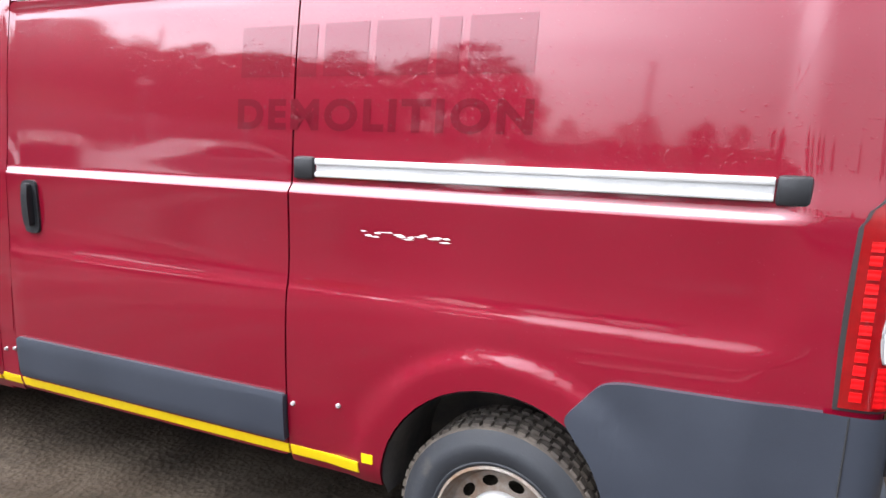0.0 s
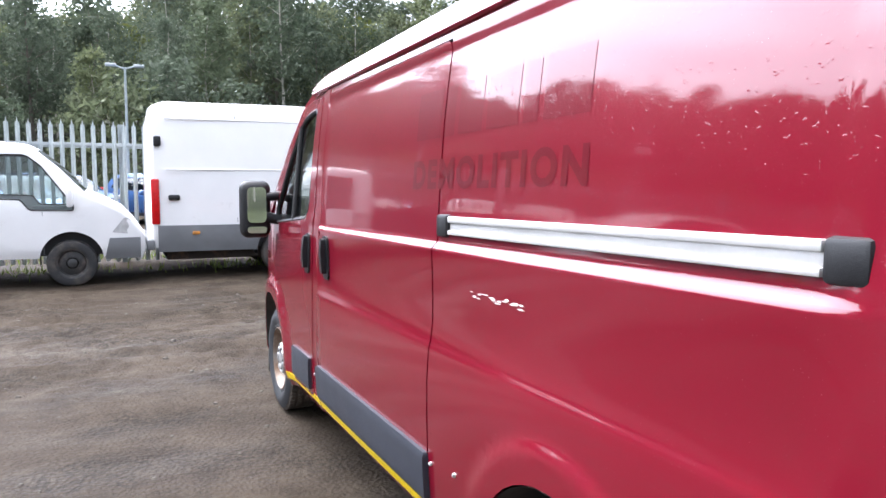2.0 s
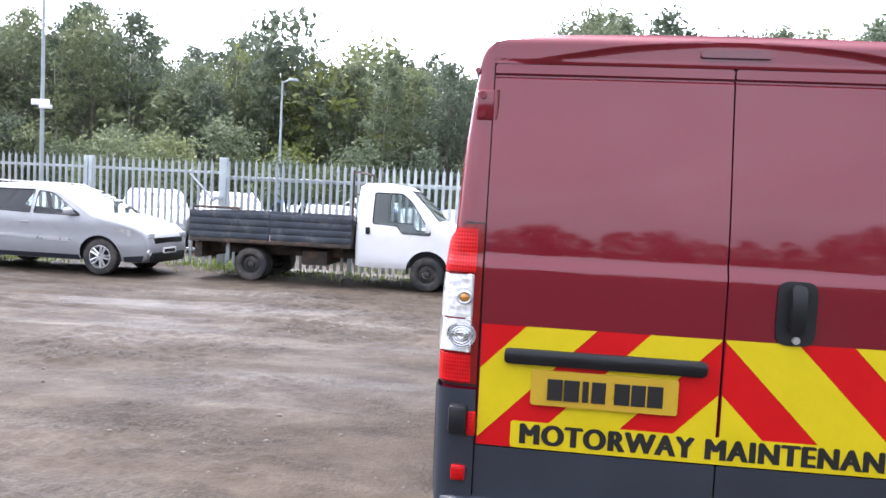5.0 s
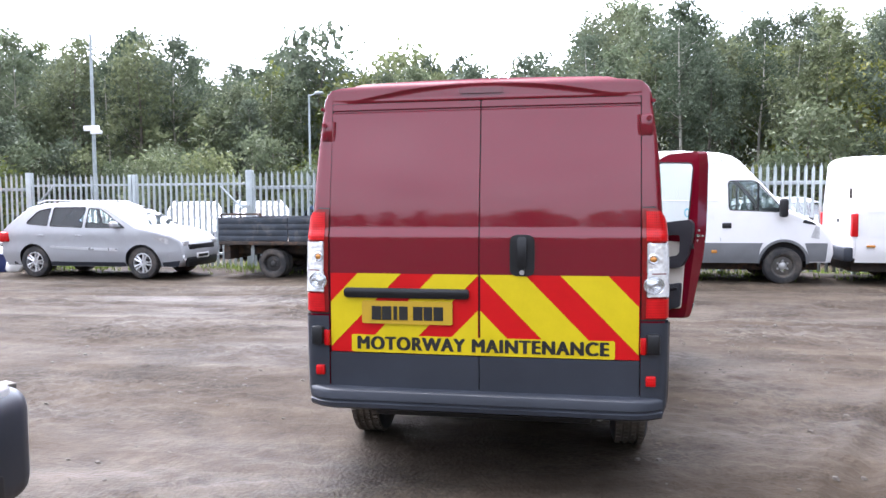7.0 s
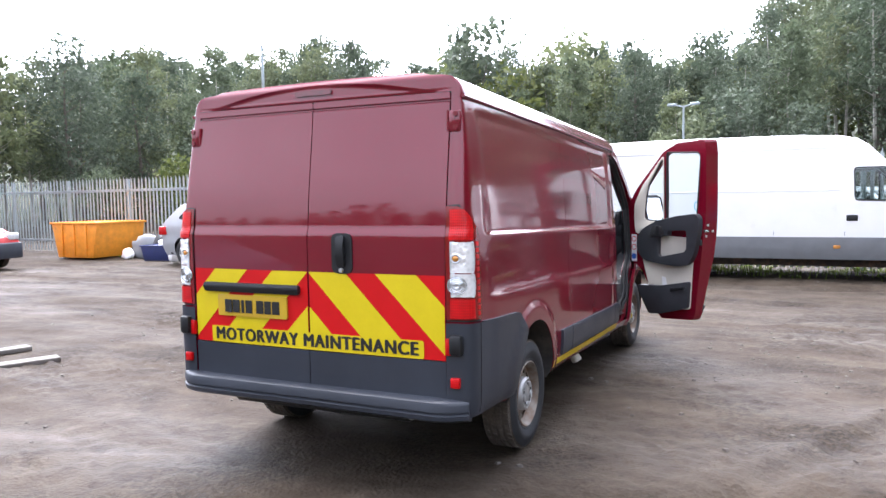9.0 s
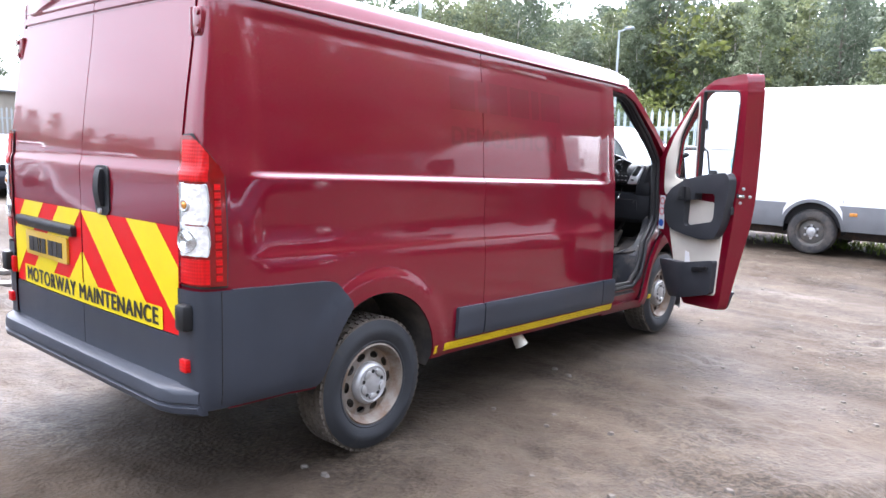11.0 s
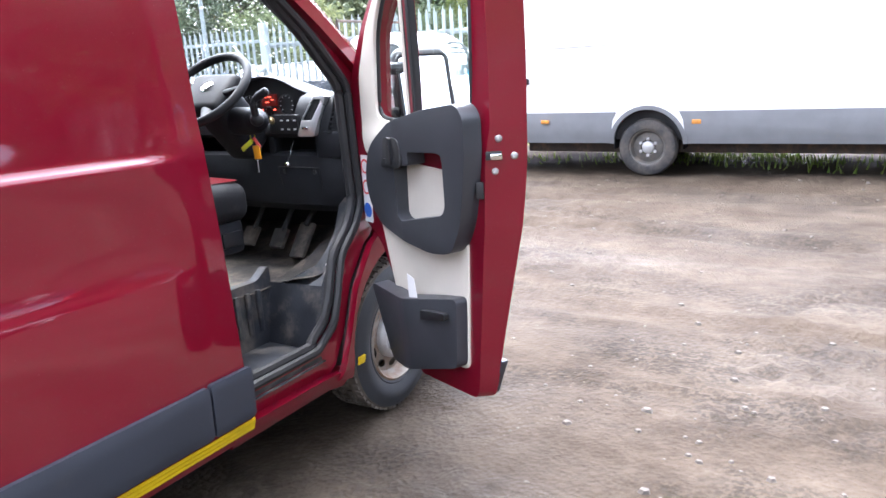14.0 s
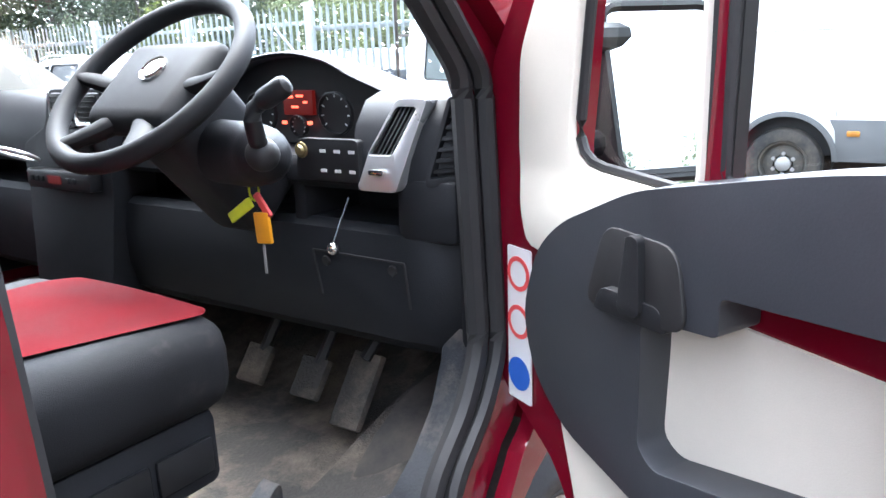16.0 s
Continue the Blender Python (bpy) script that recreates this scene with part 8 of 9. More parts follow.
for s in (-1, 1):
    for y in (4.48, 0.52):
        road_wheel(lv, s * 0.87, y, 0.355, 0.22, DIRTYRIM, "steel", s)
    bm = bmesh.new()
    box(bm, s * 0.975 - 0.02, s * 0.975 + 0.012, -1.415, -1.30, 0.82, 1.48, 0.015)
    part("tail_lamp", bm, LENS_RED, lv)
    bm = bmesh.new()
    box(bm, s * 1.0 - 0.02, s * 1.0 + 0.014, 1.05, 1.16, 0.645, 0.70, 0.01)
    part("side_marker", bm, LENS_AMBER, lv)
    bm = bmesh.new()
    box(bm, s * 1.0 - 0.02, s * 1.0 + 0.014, 3.15, 3.26, 0.60, 0.66, 0.01)
    part("side_marker", bm, LENS_AMBER, lv)
    bm = bmesh.new()
    box(bm, s * 1.0 - 0.02, s * 1.0 + 0.014, -0.86, -0.75, 0.66, 0.71, 0.01)
    part("side_marker", bm, LENS_AMBER, lv)
    bm = bmesh.new()
    box(bm, s * 0.99 - 0.02, s * 0.99 + 0.022, 3.34, 3.52, 1.08, 1.19, 0.02)
    part("door_handle", bm, BLACK, lv)
    bm = bmesh.new()
    box(bm, s * 0.99 - 0.02, s * 0.99 + 0.020, -1.18, -1.02, 1.17, 1.25, 0.02)
    part("side_handle", bm, BLACK, lv)
    bm = bmesh.new()
    box(bm, s * 0.95 - 0.04, s * 0.95 + 0.012, -1.36, -1.26, 1.95, 2.10, 0.02)
    part("door_hinge", bm, BLACK, lv)
    bm = bmesh.new()
    box(bm, s * 1.12 - 0.10, s * 1.12 + 0.10, 4.36, 4.50, 1.30, 1.66, 0.05, 3)
    rod(bm, (s * 0.93, 4.40, 1.44), (s * 1.05, 4.42, 1.46), 0.03)
    part("door_mirror", bm, BLACK, lv)
    bm = bmesh.new()
    panel(bm, rounded([(4.96, 0.90), (5.24, 0.86), (5.20, 1.06), (5.05, 1.14)], 0.03), lambda y, z: (s * (wd(y, z) + 0.004 - 0.06 * smoothstep(5.1, 5.3, y)), y, z), 0.08, 0.08)
    part("headlamp", bm, LENS_CLEAR, lv)
    bm = bmesh.new()
    panel(bm, rounded([(4.80, 1.19), (5.06, 1.14), (5.00, 1.20), (4.84, 1.25)], 0.02), lambda y, z: (s * (wd(y, z) + 0.004), y, z), 0.08, 0.08)
    part("grille_slot", bm, BLACK, lv)
    bm = bmesh.new()
    box(bm, 0, 0.012, 3.985, 4.015, 1.42, 1.96)
    for v in bm.verts:
        v.co.x = s * (wd(v.co.y, v.co.z) - 0.006 + v.co.x)
    part("window_divider", bm, SEAL, lv)
    for y in (4.42, 3.32, 2.2, 0.95, -0.2):
        bm = bmesh.new()
        box(bm, s * 0.0, s * 0.0 + 0.001, y - 0.004, y + 0.004, 0.83, 2.42)
        for v in bm.verts:
            v.co.x = s * (wd(v.co.y, v.co.z) + 0.003 + v.co.x)
        part("panel_seam", bm, GREYP, lv)
    bm = bmesh.new()
    rod(bm, (s * (wd(0, 1.62) + 0.0), -1.2, 1.62), (s * (wd(0, 1.62)), 3.25, 1.62), 0.012, seg=6)
    part("swage_line", bm, WHITE, lv)
    bm = bmesh.new()
    rod(bm, (s * (wd(0, 2.36) + 0.0), -1.2, 2.36), (s * (wd(0, 2.36)), 3.25, 2.36), 0.012, seg=6)
    part("swage_line", bm, WHITE, lv)
bm = bmesh.new()
box(bm, -0.97, 0.97, -1.49, -1.38, 0.44, 0.60, 0.03)
part("rear_bumper", bm, GREYP, lv)
bm = bmesh.new()
box(bm, -0.62, 0.62, -1.2, 5.2, 0.25, 0.46, 0.02)
part("chassis", bm, RUSTY, lv)

# second white van at the end of the row
sv_ = thing("panel_van", "white high-roofed panel van with rusty tail, parked by the fence", "van", "vehicles along the fence", pose(-12.05, 5.75, 0, 0, 0, -1.0))
prof = [(5.30, 0.40), (5.34, 0.62), (5.26, 0.95), (5.0, 1.12), (4.5, 1.28), (4.25, 1.42), (3.75, 2.05), (3.55, 2.16), (3.2, 2.35), (2.9, 2.42), (0.4, 2.46), (0.12, 2.45), (0.04, 2.36), (0.0, 1.6), (-0.01, 0.9), (0.0, 0.5)]
body, wd = shell(sv_, prof, [(0.4, 0.92), (0.7, 0.98), (1.2, 0.98), (1.9, 0.92), (2.2, 0.88), (2.5, 0.78)], WHITE, [(4.3, 0.38, 0.40), (1.15, 0.38, 0.40)], 0.42, glass=(5, 6),
                 windows=[rounded([(3.15, 1.35), (4.1, 1.32), (4.12, 1.4), (3.72, 1.9), (3.15, 1.92)], 0.05)], taper=0.05, belt=1.25,
                 bands=[("side_panel", rounded([(0.25, 1.38), (2.9, 1.38), (2.9, 2.02), (0.25, 2.02)], 0.05), WHITE, 0.006), ("side_panel", rounded([(0.25, 0.92), (2.9, 0.92), (2.9, 1.30), (0.25, 1.30)], 0.05), WHITE, 0.006)])
for s in (-1, 1):
    for y in (4.3, 1.15):
        road_wheel(sv_, s * 0.85, y, 0.33, 0.2, BLACKRIM, "steel", s)
    bm = bmesh.new()
    box(bm, s * 0.93 - 0.075, s * 0.93 + 0.045, -0.02, 0.10, 0.92, 1.36, 0.02)
    part("tail_lamp", bm, LENS_RED, sv_)
    bm = bmesh.new()
    box(bm, s * 0.98 - 0.02, s * 0.98 + 0.014, 0.25, 0.40, 0.72, 0.76, 0.008)
    part("side_marker", bm, LENS_AMBER, sv_)
    bm = bmesh.new()
    rod(bm, (s * 0.84, -0.015, 1.65), (s * 0.84, -0.015, 1.85), 0.02)
    part("door_hinge", bm, RUSTY, sv_)
bm = bmesh.new()
box(bm, -0.95, 0.95, -0.14, 0.03, 0.44, 0.72, 0.04)
part("rear_bumper", bm, TRIM, sv_)
bm = bmesh.new()
box(bm, 0.003, 0.012, -0.022, -0.012, 0.75, 2.25)
part("door_seam", bm, SEAL, sv_)
bm = bmesh.new()
box(bm, 0.10, 0.26, -0.035, -0.005, 1.18, 1.25, 0.01)
part("door_handle", bm, BLACK, sv_)
bm = bmesh.new()
box(bm, -0.6, 0.6, 0.1, 5.1, 0.22, 0.44, 0.02)
part("chassis", bm, RUSTY, sv_)

# flatbed truck with a white cab and a dark dropside bed
ft = thing("flatbed_truck", "white-cabbed flatbed truck with a worn dark dropside bed", "truck", "vehicles along the fence", pose(-11.68, 0, 0))
prof = [(-1.56, 0.33), (-1.50, 0.50), (-1.53, 0.70), (-1.66, 0.90), (-1.80, 1.06), (-2.05, 1.20), (-2.28, 1.30), (-2.55, 1.60), (-2.84, 1.86), (-3.0, 1.94), (-3.3, 1.97), (-3.68, 1.96), (-3.80, 1.90), (-3.84, 1.5), (-3.85, 0.8), (-3.84, 0.42)]
twin = rounded([(-3.52, 1.22), (-3.05, 1.20), (-2.95, 1.06), (-2.42, 1.05), (-2.42, 1.12), (-2.80, 1.66), (-2.98, 1.80), (-3.50, 1.80)], [0.05, 0.03, 0.05, 0.04, 0.03, 0.08, 0.06, 0.05])
body, wd = shell(ft, prof, [(0.35, 0.86), (0.55, 0.92), (1.0, 0.93), (1.3, 0.90), (1.9, 0.80), (2.0, 0.76)], WHITE, [(-2.46, 0.36, 0.40)], 0.40, glass=(6, 7), windows=[twin], taper=0.06, belt=1.1,
                 bands=[("bumper_side", [(-2.05, 0.36), (-1.58, 0.36), (-1.58, 0.66), (-1.98, 0.66), (-2.02, 0.5)], GREYP, 0.010)])
for s in (-1, 1):
    road_wheel(ft, s * 0.83, -2.46, 0.32, 0.20, BLACKRIM, "steel", s)
    road_wheel(ft, s * 0.84, -5.85, 0.32, 0.20, BLACKRIM, "steel", s)
    road_wheel(ft, s * 0.60, -5.85, 0.32, 0.20, BLACKRIM, "steel", s)
    bm = bmesh.new()
    panel(bm, rounded([(-1.95, 0.74), (-1.62, 0.70), (-1.64, 0.88), (-1.78, 0.95)], 0.03), lambda y, z: (s * (wd(y, z) + 0.004 - 0.06 * smoothstep(-1.75, -1.6, y)), y, z), 0.08, 0.06)
    part("headlamp", bm, LENS_CLEAR, ft)
    bm = bmesh.new()
    box(bm, s * 0.93 - 0.02, s * 0.93 + 0.018, -3.64, -3.56, 1.02, 1.15, 0.015)
    part("door_handle", bm, BLACK, ft)
    bm = bmesh.new()
    box(bm, s * 1.02 - 0.09, s * 1.02 + 0.05, -2.50, -2.42, 1.10, 1.36, 0.03)
    rod(bm, (s * 0.90, -2.45, 1.12), (s * 0.98, -2.45, 1.2), 0.02)
    part("door_mirror", bm, BLACK if s < 0 else WHITE, ft)
    bm = bmesh.new()
    box(bm, 0, 0.002, -3.555, -3.549, 0.45, 1.85)
    box(bm, 0, 0.002, -2.80, -2.794, 0.45, 1.05)
    for v in bm.verts:
        v.co.x = s * (wd(v.co.y, v.co.z) + 0.003 + v.co.x)
    part("door_seam", bm, GREYP, ft)
    # dropside boards with ribs
    for b0, b1 in ((-7.05, -5.48), (-5.46, -3.90)):
        bm = bmesh.new()
        box(bm, s * 0.955 - 0.012, s * 0.955 + 0.008, b0, b1, 0.80, 1.31)
        board = part("dropside", bm, NAVY, ft, "dark worn dropside")
        for k in range(4):
            z = 0.80 + k * 0.128
            bm = bmesh.new()
            box(bm, s * 0.955 - 0.018, s * 0.955 + 0.018, b0, b1, z, z + 0.112, 0.012)
            part("board", bm, NAVY, board)
bm = bmesh.new()
box(bm, -0.97, 0.97, -7.06, -3.90, 0.72, 0.80, 0.01)
bed = part("bed", bm, RUSTY, ft)
for y in (-7.05, -3.92):
    bm = bmesh.new()
    box(bm, -0.96, 0.96, y - 0.02, y + 0.02, 0.80, 1.30 if y < -5 else 1.34, 0.01)
    part("end_board", bm, NAVY, ft)
bm = bmesh.new()
for s in (-1, 1):
    rod(bm, (s * 0.9, -3.90, 0.8), (s * 0.9, -3.90, 2.18), 0.022, seg=6)
rod(bm, (-0.9, -3.90, 2.18), (0.9, -3.90, 2.18), 0.022, seg=6)
rod(bm, (-0.9, -3.90, 1.75), (0.9, -3.90, 1.75), 0.018, seg=6)
part("headboard_frame", bm, RUSTY, ft)
bm = bmesh.new()
rod(bm, (0.93, -7.0, 1.38), (0.93, -6.1, 1.38), 0.025, seg=6)
for y in (-7.0, -6.55, -6.1):
    rod(bm, (0.93, y, 1.30), (0.93, y, 1.39), 0.02, seg=6)
part("rope_rail", bm, RUSTY, ft)
bm = bmesh.new()
for s in (-1, 1):
    box(bm, s * 0.40 - 0.04, s * 0.40 + 0.04, -6.9, -2.0, 0.50, 0.68, 0.01)
box(bm, -0.3, 0.75, -4.9, -4.4, 0.36, 0.64, 0.03)
rod(bm, (-0.8, -5.85, 0.32), (0.8, -5.85, 0.32), 0.05)
for y in (-6.4, -5.2, -4.1):
    box(bm, -0.9, 0.9, y - 0.03, y + 0.03, 0.66, 0.73)
box(bm, -0.85, 0.85, -7.0, -6.85, 0.40, 0.70, 0.02)
part("chassis", bm, RUSTY, ft)
bm = bmesh.new()
box(bm, 0.80, 0.84, -6.38, -6.30, 0.35, 0.72, 0.01)
part("mudguard_stay", bm, GALV, ft)


def car(label, colour, m, kind="suv", wheels="spokes", group="", bumper=None, rim=None):
    """A five-door car, about 4.5 m long; its middle at the origin of m."""
    c = thing("car", label, "car", group, m)
    if kind == "suv":
        prof = [(2.10, 0.26), (2.24, 0.36), (2.28, 0.50), (2.27, 0.66), (2.20, 0.83), (2.02, 0.95), (1.70, 1.04), (1.24, 1.13), (0.80, 1.38), (0.46, 1.55), (0.10, 1.635), (-0.5, 1.665), (-1.15, 1.63), (-1.52, 1.54), (-1.90, 1.25), (-2.15, 1.06), (-2.24, 0.80), (-2.26, 0.50), (-2.20, 0.32)]
        win = [rounded([(1.00, 1.10), (0.03, 1.11), (0.04, 1.53), (0.36, 1.50)], [0.06, 0.03, 0.04, 0.12]), rounded([(-0.05, 1.11), (-0.86, 1.14), (-0.84, 1.54), (-0.04, 1.545)], 0.035), rounded([(-0.93, 1.145), (-1.50, 1.19), (-1.22, 1.47), (-0.91, 1.53)], [0.03, 0.08, 0.08, 0.03])]
        W, gl = [(0.26, 0.80), (0.42, 0.86), (0.60, 0.905), (0.78, 0.90), (0.95, 0.925), (1.08, 0.90), (1.5, 0.76), (1.66, 0.66)], (7, 8)
        ax, r, zb = (1.36, -1.30), 0.345, 1.06
    else:
        prof = [(2.02, 0.24), (2.08, 0.40), (2.06, 0.55), (1.98, 0.72), (1.80, 0.83), (1.45, 0.92), (1.05, 0.98), (0.55, 1.25), (0.25, 1.40), (-0.1, 1.47), (-0.7, 1.48), (-1.25, 1.43), (-1.55, 1.30), (-1.85, 1.0), (-2.0, 0.85), (-2.04, 0.55), (-2.0, 0.28)]
        win = [rounded([(0.70, 1.0), (-0.10, 0.98), (-0.08, 1.36), (0.20, 1.34)], [0.06, 0.03, 0.04, 0.12]), rounded([(-0.18, 0.98), (-1.35, 1.05), (-1.15, 1.33), (-0.16, 1.37)], [0.03, 0.06, 0.08, 0.03])]
        W, gl = [(0.24, 0.80), (0.5, 0.85), (0.8, 0.86), (0.98, 0.84), (1.35, 0.70), (1.5, 0.60)], (6, 7, 8)
        ax, r, zb = (1.22, -1.30), 0.31, 0.83
    body, wd = shell(c, prof, W, colour, [(ax[0], r, r + 0.06), (ax[1], r, r + 0.06)], 0.26, glass=gl, windows=win, taper=0.20, belt=zb,
                     bands=[("sill_trim", [(-0.9, 0.27), (0.95, 0.27), (0.93, 0.36), (-0.88, 0.36)], bumper or TRIM, 0.01), ("lower_valance", [(ax[0] + r + 0.10, 0.27), (prof[2][0] - 0.16, 0.27), (prof[2][0] - 0.10, 0.40), (ax[0] + r + 0.10, 0.36)], TRIM, 0.008)] + ([("door_moulding", rounded([(0.80, 0.60), (-0.85, 0.66), (-0.85, 0.71), (0.80, 0.66)], 0.02), SATIN, 0.012)] if kind == "suv" else []))
    front, tail = prof[2][0], prof[-3][0]
    for s in (-1, 1):
        for y in ax:
            road_wheel(c, s * (W[1][1] - 0.105), y, r, 0.20, rim or ALLOY, wheels, s)
        fz = prof[3][1]
        bm = bmesh.new()
        panel(bm, rounded([(front - 0.66, fz + 0.21), (front - 0.20, fz + 0.05), (front - 0.15, fz + 0.17), (front - 0.52, fz + 0.27)], 0.03), lambda y, z: (s * (wd(y, z) + 0.006 - 0.10 * smoothstep(front - 0.35, front - 0.05, y)), y, z), 0.08, 0.05)
        part("headlamp", bm, LENS_CLEAR, c)
        bm = bmesh.new()
        box(bm, s * 0.60 - 0.13, s * 0.60 + 0.10, front - 0.16, front - 0.02, fz + 0.05, fz + 0.17, 0.03)
        part("headlamp_front", bm, LENS_CLEAR, c)
        bm = bmesh.new()
        box(bm, s * (W[2][1] - 0.10) - 0.07, s * (W[2][1] - 0.10) + 0.05, tail + 0.02, tail + 0.28, fz + 0.12, fz + 0.34, 0.04)
        part("tail_lamp", bm, LENS_RED, c)
        bm = bmesh.new()
        box(bm, s * 1.0 - 0.10, s * 1.0 + 0.08, win[0][0][0] - 0.22, win[0][0][0] - 0.08, zb + 0.04, zb + 0.18, 0.05, 3)
        rod(bm, (s * 0.85, win[0][0][0] - 0.12, zb + 0.06), (s * 0.95, win[0][0][0] - 0.12, zb + 0.09), 0.03)
        part("door_mirror", bm, colour, c)
        for y in (-0.02, -0.98):
            bm = bmesh.new()
            box(bm, 0, 0.022, y - 0.12 - 0.06, y - 0.12 + 0.10, zb - 0.14, zb - 0.11, 0.006)
            for v in bm.verts:
                v.co.x = s * (wd(v.co.y, v.co.z) + v.co.x)
            part("door_handle", bm, colour, c)
        for y in (0.95, -0.02, -0.95):
            bm = bmesh.new()
            box(bm, 0, 0.002, y - 0.004, y + 0.004, 0.36, zb + 0.02)
            for v in bm.verts:
                v.co.x = s * (wd(v.co.y, v.co.z) + 0.002 + v.co.x)
            part("door_seam", bm, SEAL, c)
        if kind == "suv":
            bm = bmesh.new()
            tube(bm, [(s * 0.63, 0.15, 1.62), (s * 0.64, 0.0, 1.68), (s * 0.64, -1.1, 1.70), (s * 0.63, -1.35, 1.64)], 0.018, 6)
            part("roof_rail", bm, SATIN, c)
    bm = bmesh.new()
    box(bm, -0.52, 0.52, front - 0.06, front + 0.012, prof[3][1] - 0.04, prof[3][1] + 0.08, 0.02)
    box(bm, -0.60, 0.60, front - 0.06, front + 0.014, prof[1][1] - 0.10, prof[1][1] + 0.02, 0.02)
    part("grille", bm, BLACK, c)
    if kind == "suv":
        bm = bmesh.new()
        box(bm, -0.62, 0.62, front - 0.05, front + 0.03, 0.30, 0.46, 0.03)
        part("lower_intake", bm, BLACK, c)
        for s in (-1, 1):
            bm = bmesh.new()
            lathe(bm, [(0, 0.02), (0.045, 0.02), (0.06, 0.03), (0.062, 0.0)], Matrix.Translation((s * 0.68, front - 0.03, 0.46)) @ Matrix.Rotation(radians(-90), 4, "X"), 16)
            part("fog_lamp", bm, LENS_CLEAR, c)
    plate_on(c, front + 0.02, prof[2][1] - 0.02, 0.5, WHITE)
    if bumper:
        bm = bmesh.new()
        box(bm, -W[1][1] + 0.02, W[1][1] - 0.02, front - 0.22, front + 0.015, 0.28, 0.81, 0.11, 4)
        part("bumper", bm, bumper, c)
    return c


car("silver five-door crossover car with alloy wheels beside the gate", SILVER, pose(-11.12, -9.92, 0, 0, 0, -1.5), "suv", group="vehicles along the fence")
BLUE = surface("blue_paint", (0.06, 0.14, 0.34), 0.3, metal=0.3, vary=0.05, coat=0.8)
PALEBLUE = surface("pale_blue_paint", (0.13, 0.18, 0.27), 0.4, metal=0.3, vary=0.05, coat=0.3)
NIGHT = surface("navy_black_paint", (0.018, 0.021, 0.032), 0.3, vary=0.1, coat=0.35, spec=0.3)
CRIMSON = surface("bright_red_paint", (0.5, 0.02, 0.02), 0.3, vary=0.06, coat=0.8)
near = car("dark car with a tall grey plastic bumper near the van's tail", NIGHT, pose(1.90, -4.20, 0), "suv", group="", bumper=TRIM)
far = car("black five-door car at the end of the yard", NIGHT, pose(-5.85, -17.4, 0, 0, 0, -20), "hatch", group="cars at the far end")
# small red van with grey lower body
rv = thing("small_van", "small red van with dark lower body and roof rack", "van", "cars at the far end", pose(-7.75, -17.2, 0, 0, 0, 5))
prof = [(2.05, 0.28), (2.1, 0.5), (2.02, 0.8), (1.5, 1.0), (1.15, 1.08), (0.65, 1.62), (0.35, 1.78), (-1.6, 1.82), (-1.95, 1.75), (-2.0, 0.6), (-1.98, 0.32)]
body, wd = shell(rv, prof, [(0.28, 0.78), (0.6, 0.84), (1.0, 0.83), (1.8, 0.70)], CRIMSON, [(1.3, 0.31, 0.37), (-1.3, 0.31, 0.37)], 0.28, glass=(4, 5), windows=[rounded([(0.9, 1.08), (0.0, 1.08), (0.0, 1.6), (0.5, 1.6)], 0.05)], taper=0.10, belt=1.0, bands=[("lower_panel", [(-0.9, 0.3), (0.9, 0.3), (0.9, 0.85), (-0.9, 0.85)], TRIM, 0.008)])
for s in (-1, 1):
    for y in (1.3, -1.3):
        road_wheel(rv, s * 0.74, y, 0.31, 0.18, BLACKRIM, "steel", s)
    bm = bmesh.new()
    box(bm, s * 0.6 - 0.16, s * 0.6 + 0.16, 1.86, 2.06, 0.74, 0.92, 0.04)
    part("headlamp", bm, LENS_CLEAR, rv)
bm = bmesh.new()
box(bm, -0.78, 0.78, 1.9, 2.14, 0.28, 0.68, 0.05)
part("bumper", bm, TRIM, rv)
bm = bmesh.new()
for y in (0.2, -0.6, -1.4):
    rod(bm, (-0.68, y, 1.88), (0.68, y, 1.88), 0.02, seg=6)
for s in (-1, 1):
    rod(bm, (s * 0.66, 0.2, 1.84), (s * 0.66, -1.5, 1.84), 0.02, seg=6)
part("roof_rack", bm, GALV, rv)

# yellow clamp on a front wheel of the black car
clamp = thing("wheel_clamp", "yellow steel wheel clamp on the black car's front wheel", "wheel clamp", m=pose(-6.12, -15.42, 0, 0, 0, -20))
bm = bmesh.new()
slab(bm, [(-0.12, 0.0), (0.14, 0.0), (0.05, 0.32), (-0.03, 0.32)], lambda u, v, d: (u, -d, v), 0.05, 0, 0)
part("clamp_plate", bm, YELLOW, clamp)
bm = bmesh.new()
rod(bm, (0.0, 0.02, 0.03), (0.0, -0.40, 0.03), 0.03, seg=8)
part("clamp_arm", bm, YELLOW, clamp)

# the car park behind the fence
park = [car("parked car behind the fence, pale blue paint", PALEBLUE, pose(-17.5, -14.0, 0, 0, 0, -62), "hatch", group="cars in the car park"),
        car("parked car behind the fence, blue paint", BLUE, pose(-17.5, -3.6, 0, 0, 0, -62), "hatch", group="cars in the car park"),
        car("parked car behind the fence, dark grey-blue paint", surface("grey_blue_paint", (0.07, 0.09, 0.13), 0.3, metal=0.4, vary=0.05, coat=0.8), pose(-17.5, 0.5, 0, 0, 0, -62), "hatch", group="cars in the car park"),
        car("parked car behind the fence, silver paint", SILVER, pose(-17.2, -9.0, 0, 0, 0, -62), "suv", group="cars in the car park")]
rnd = random.Random(12)
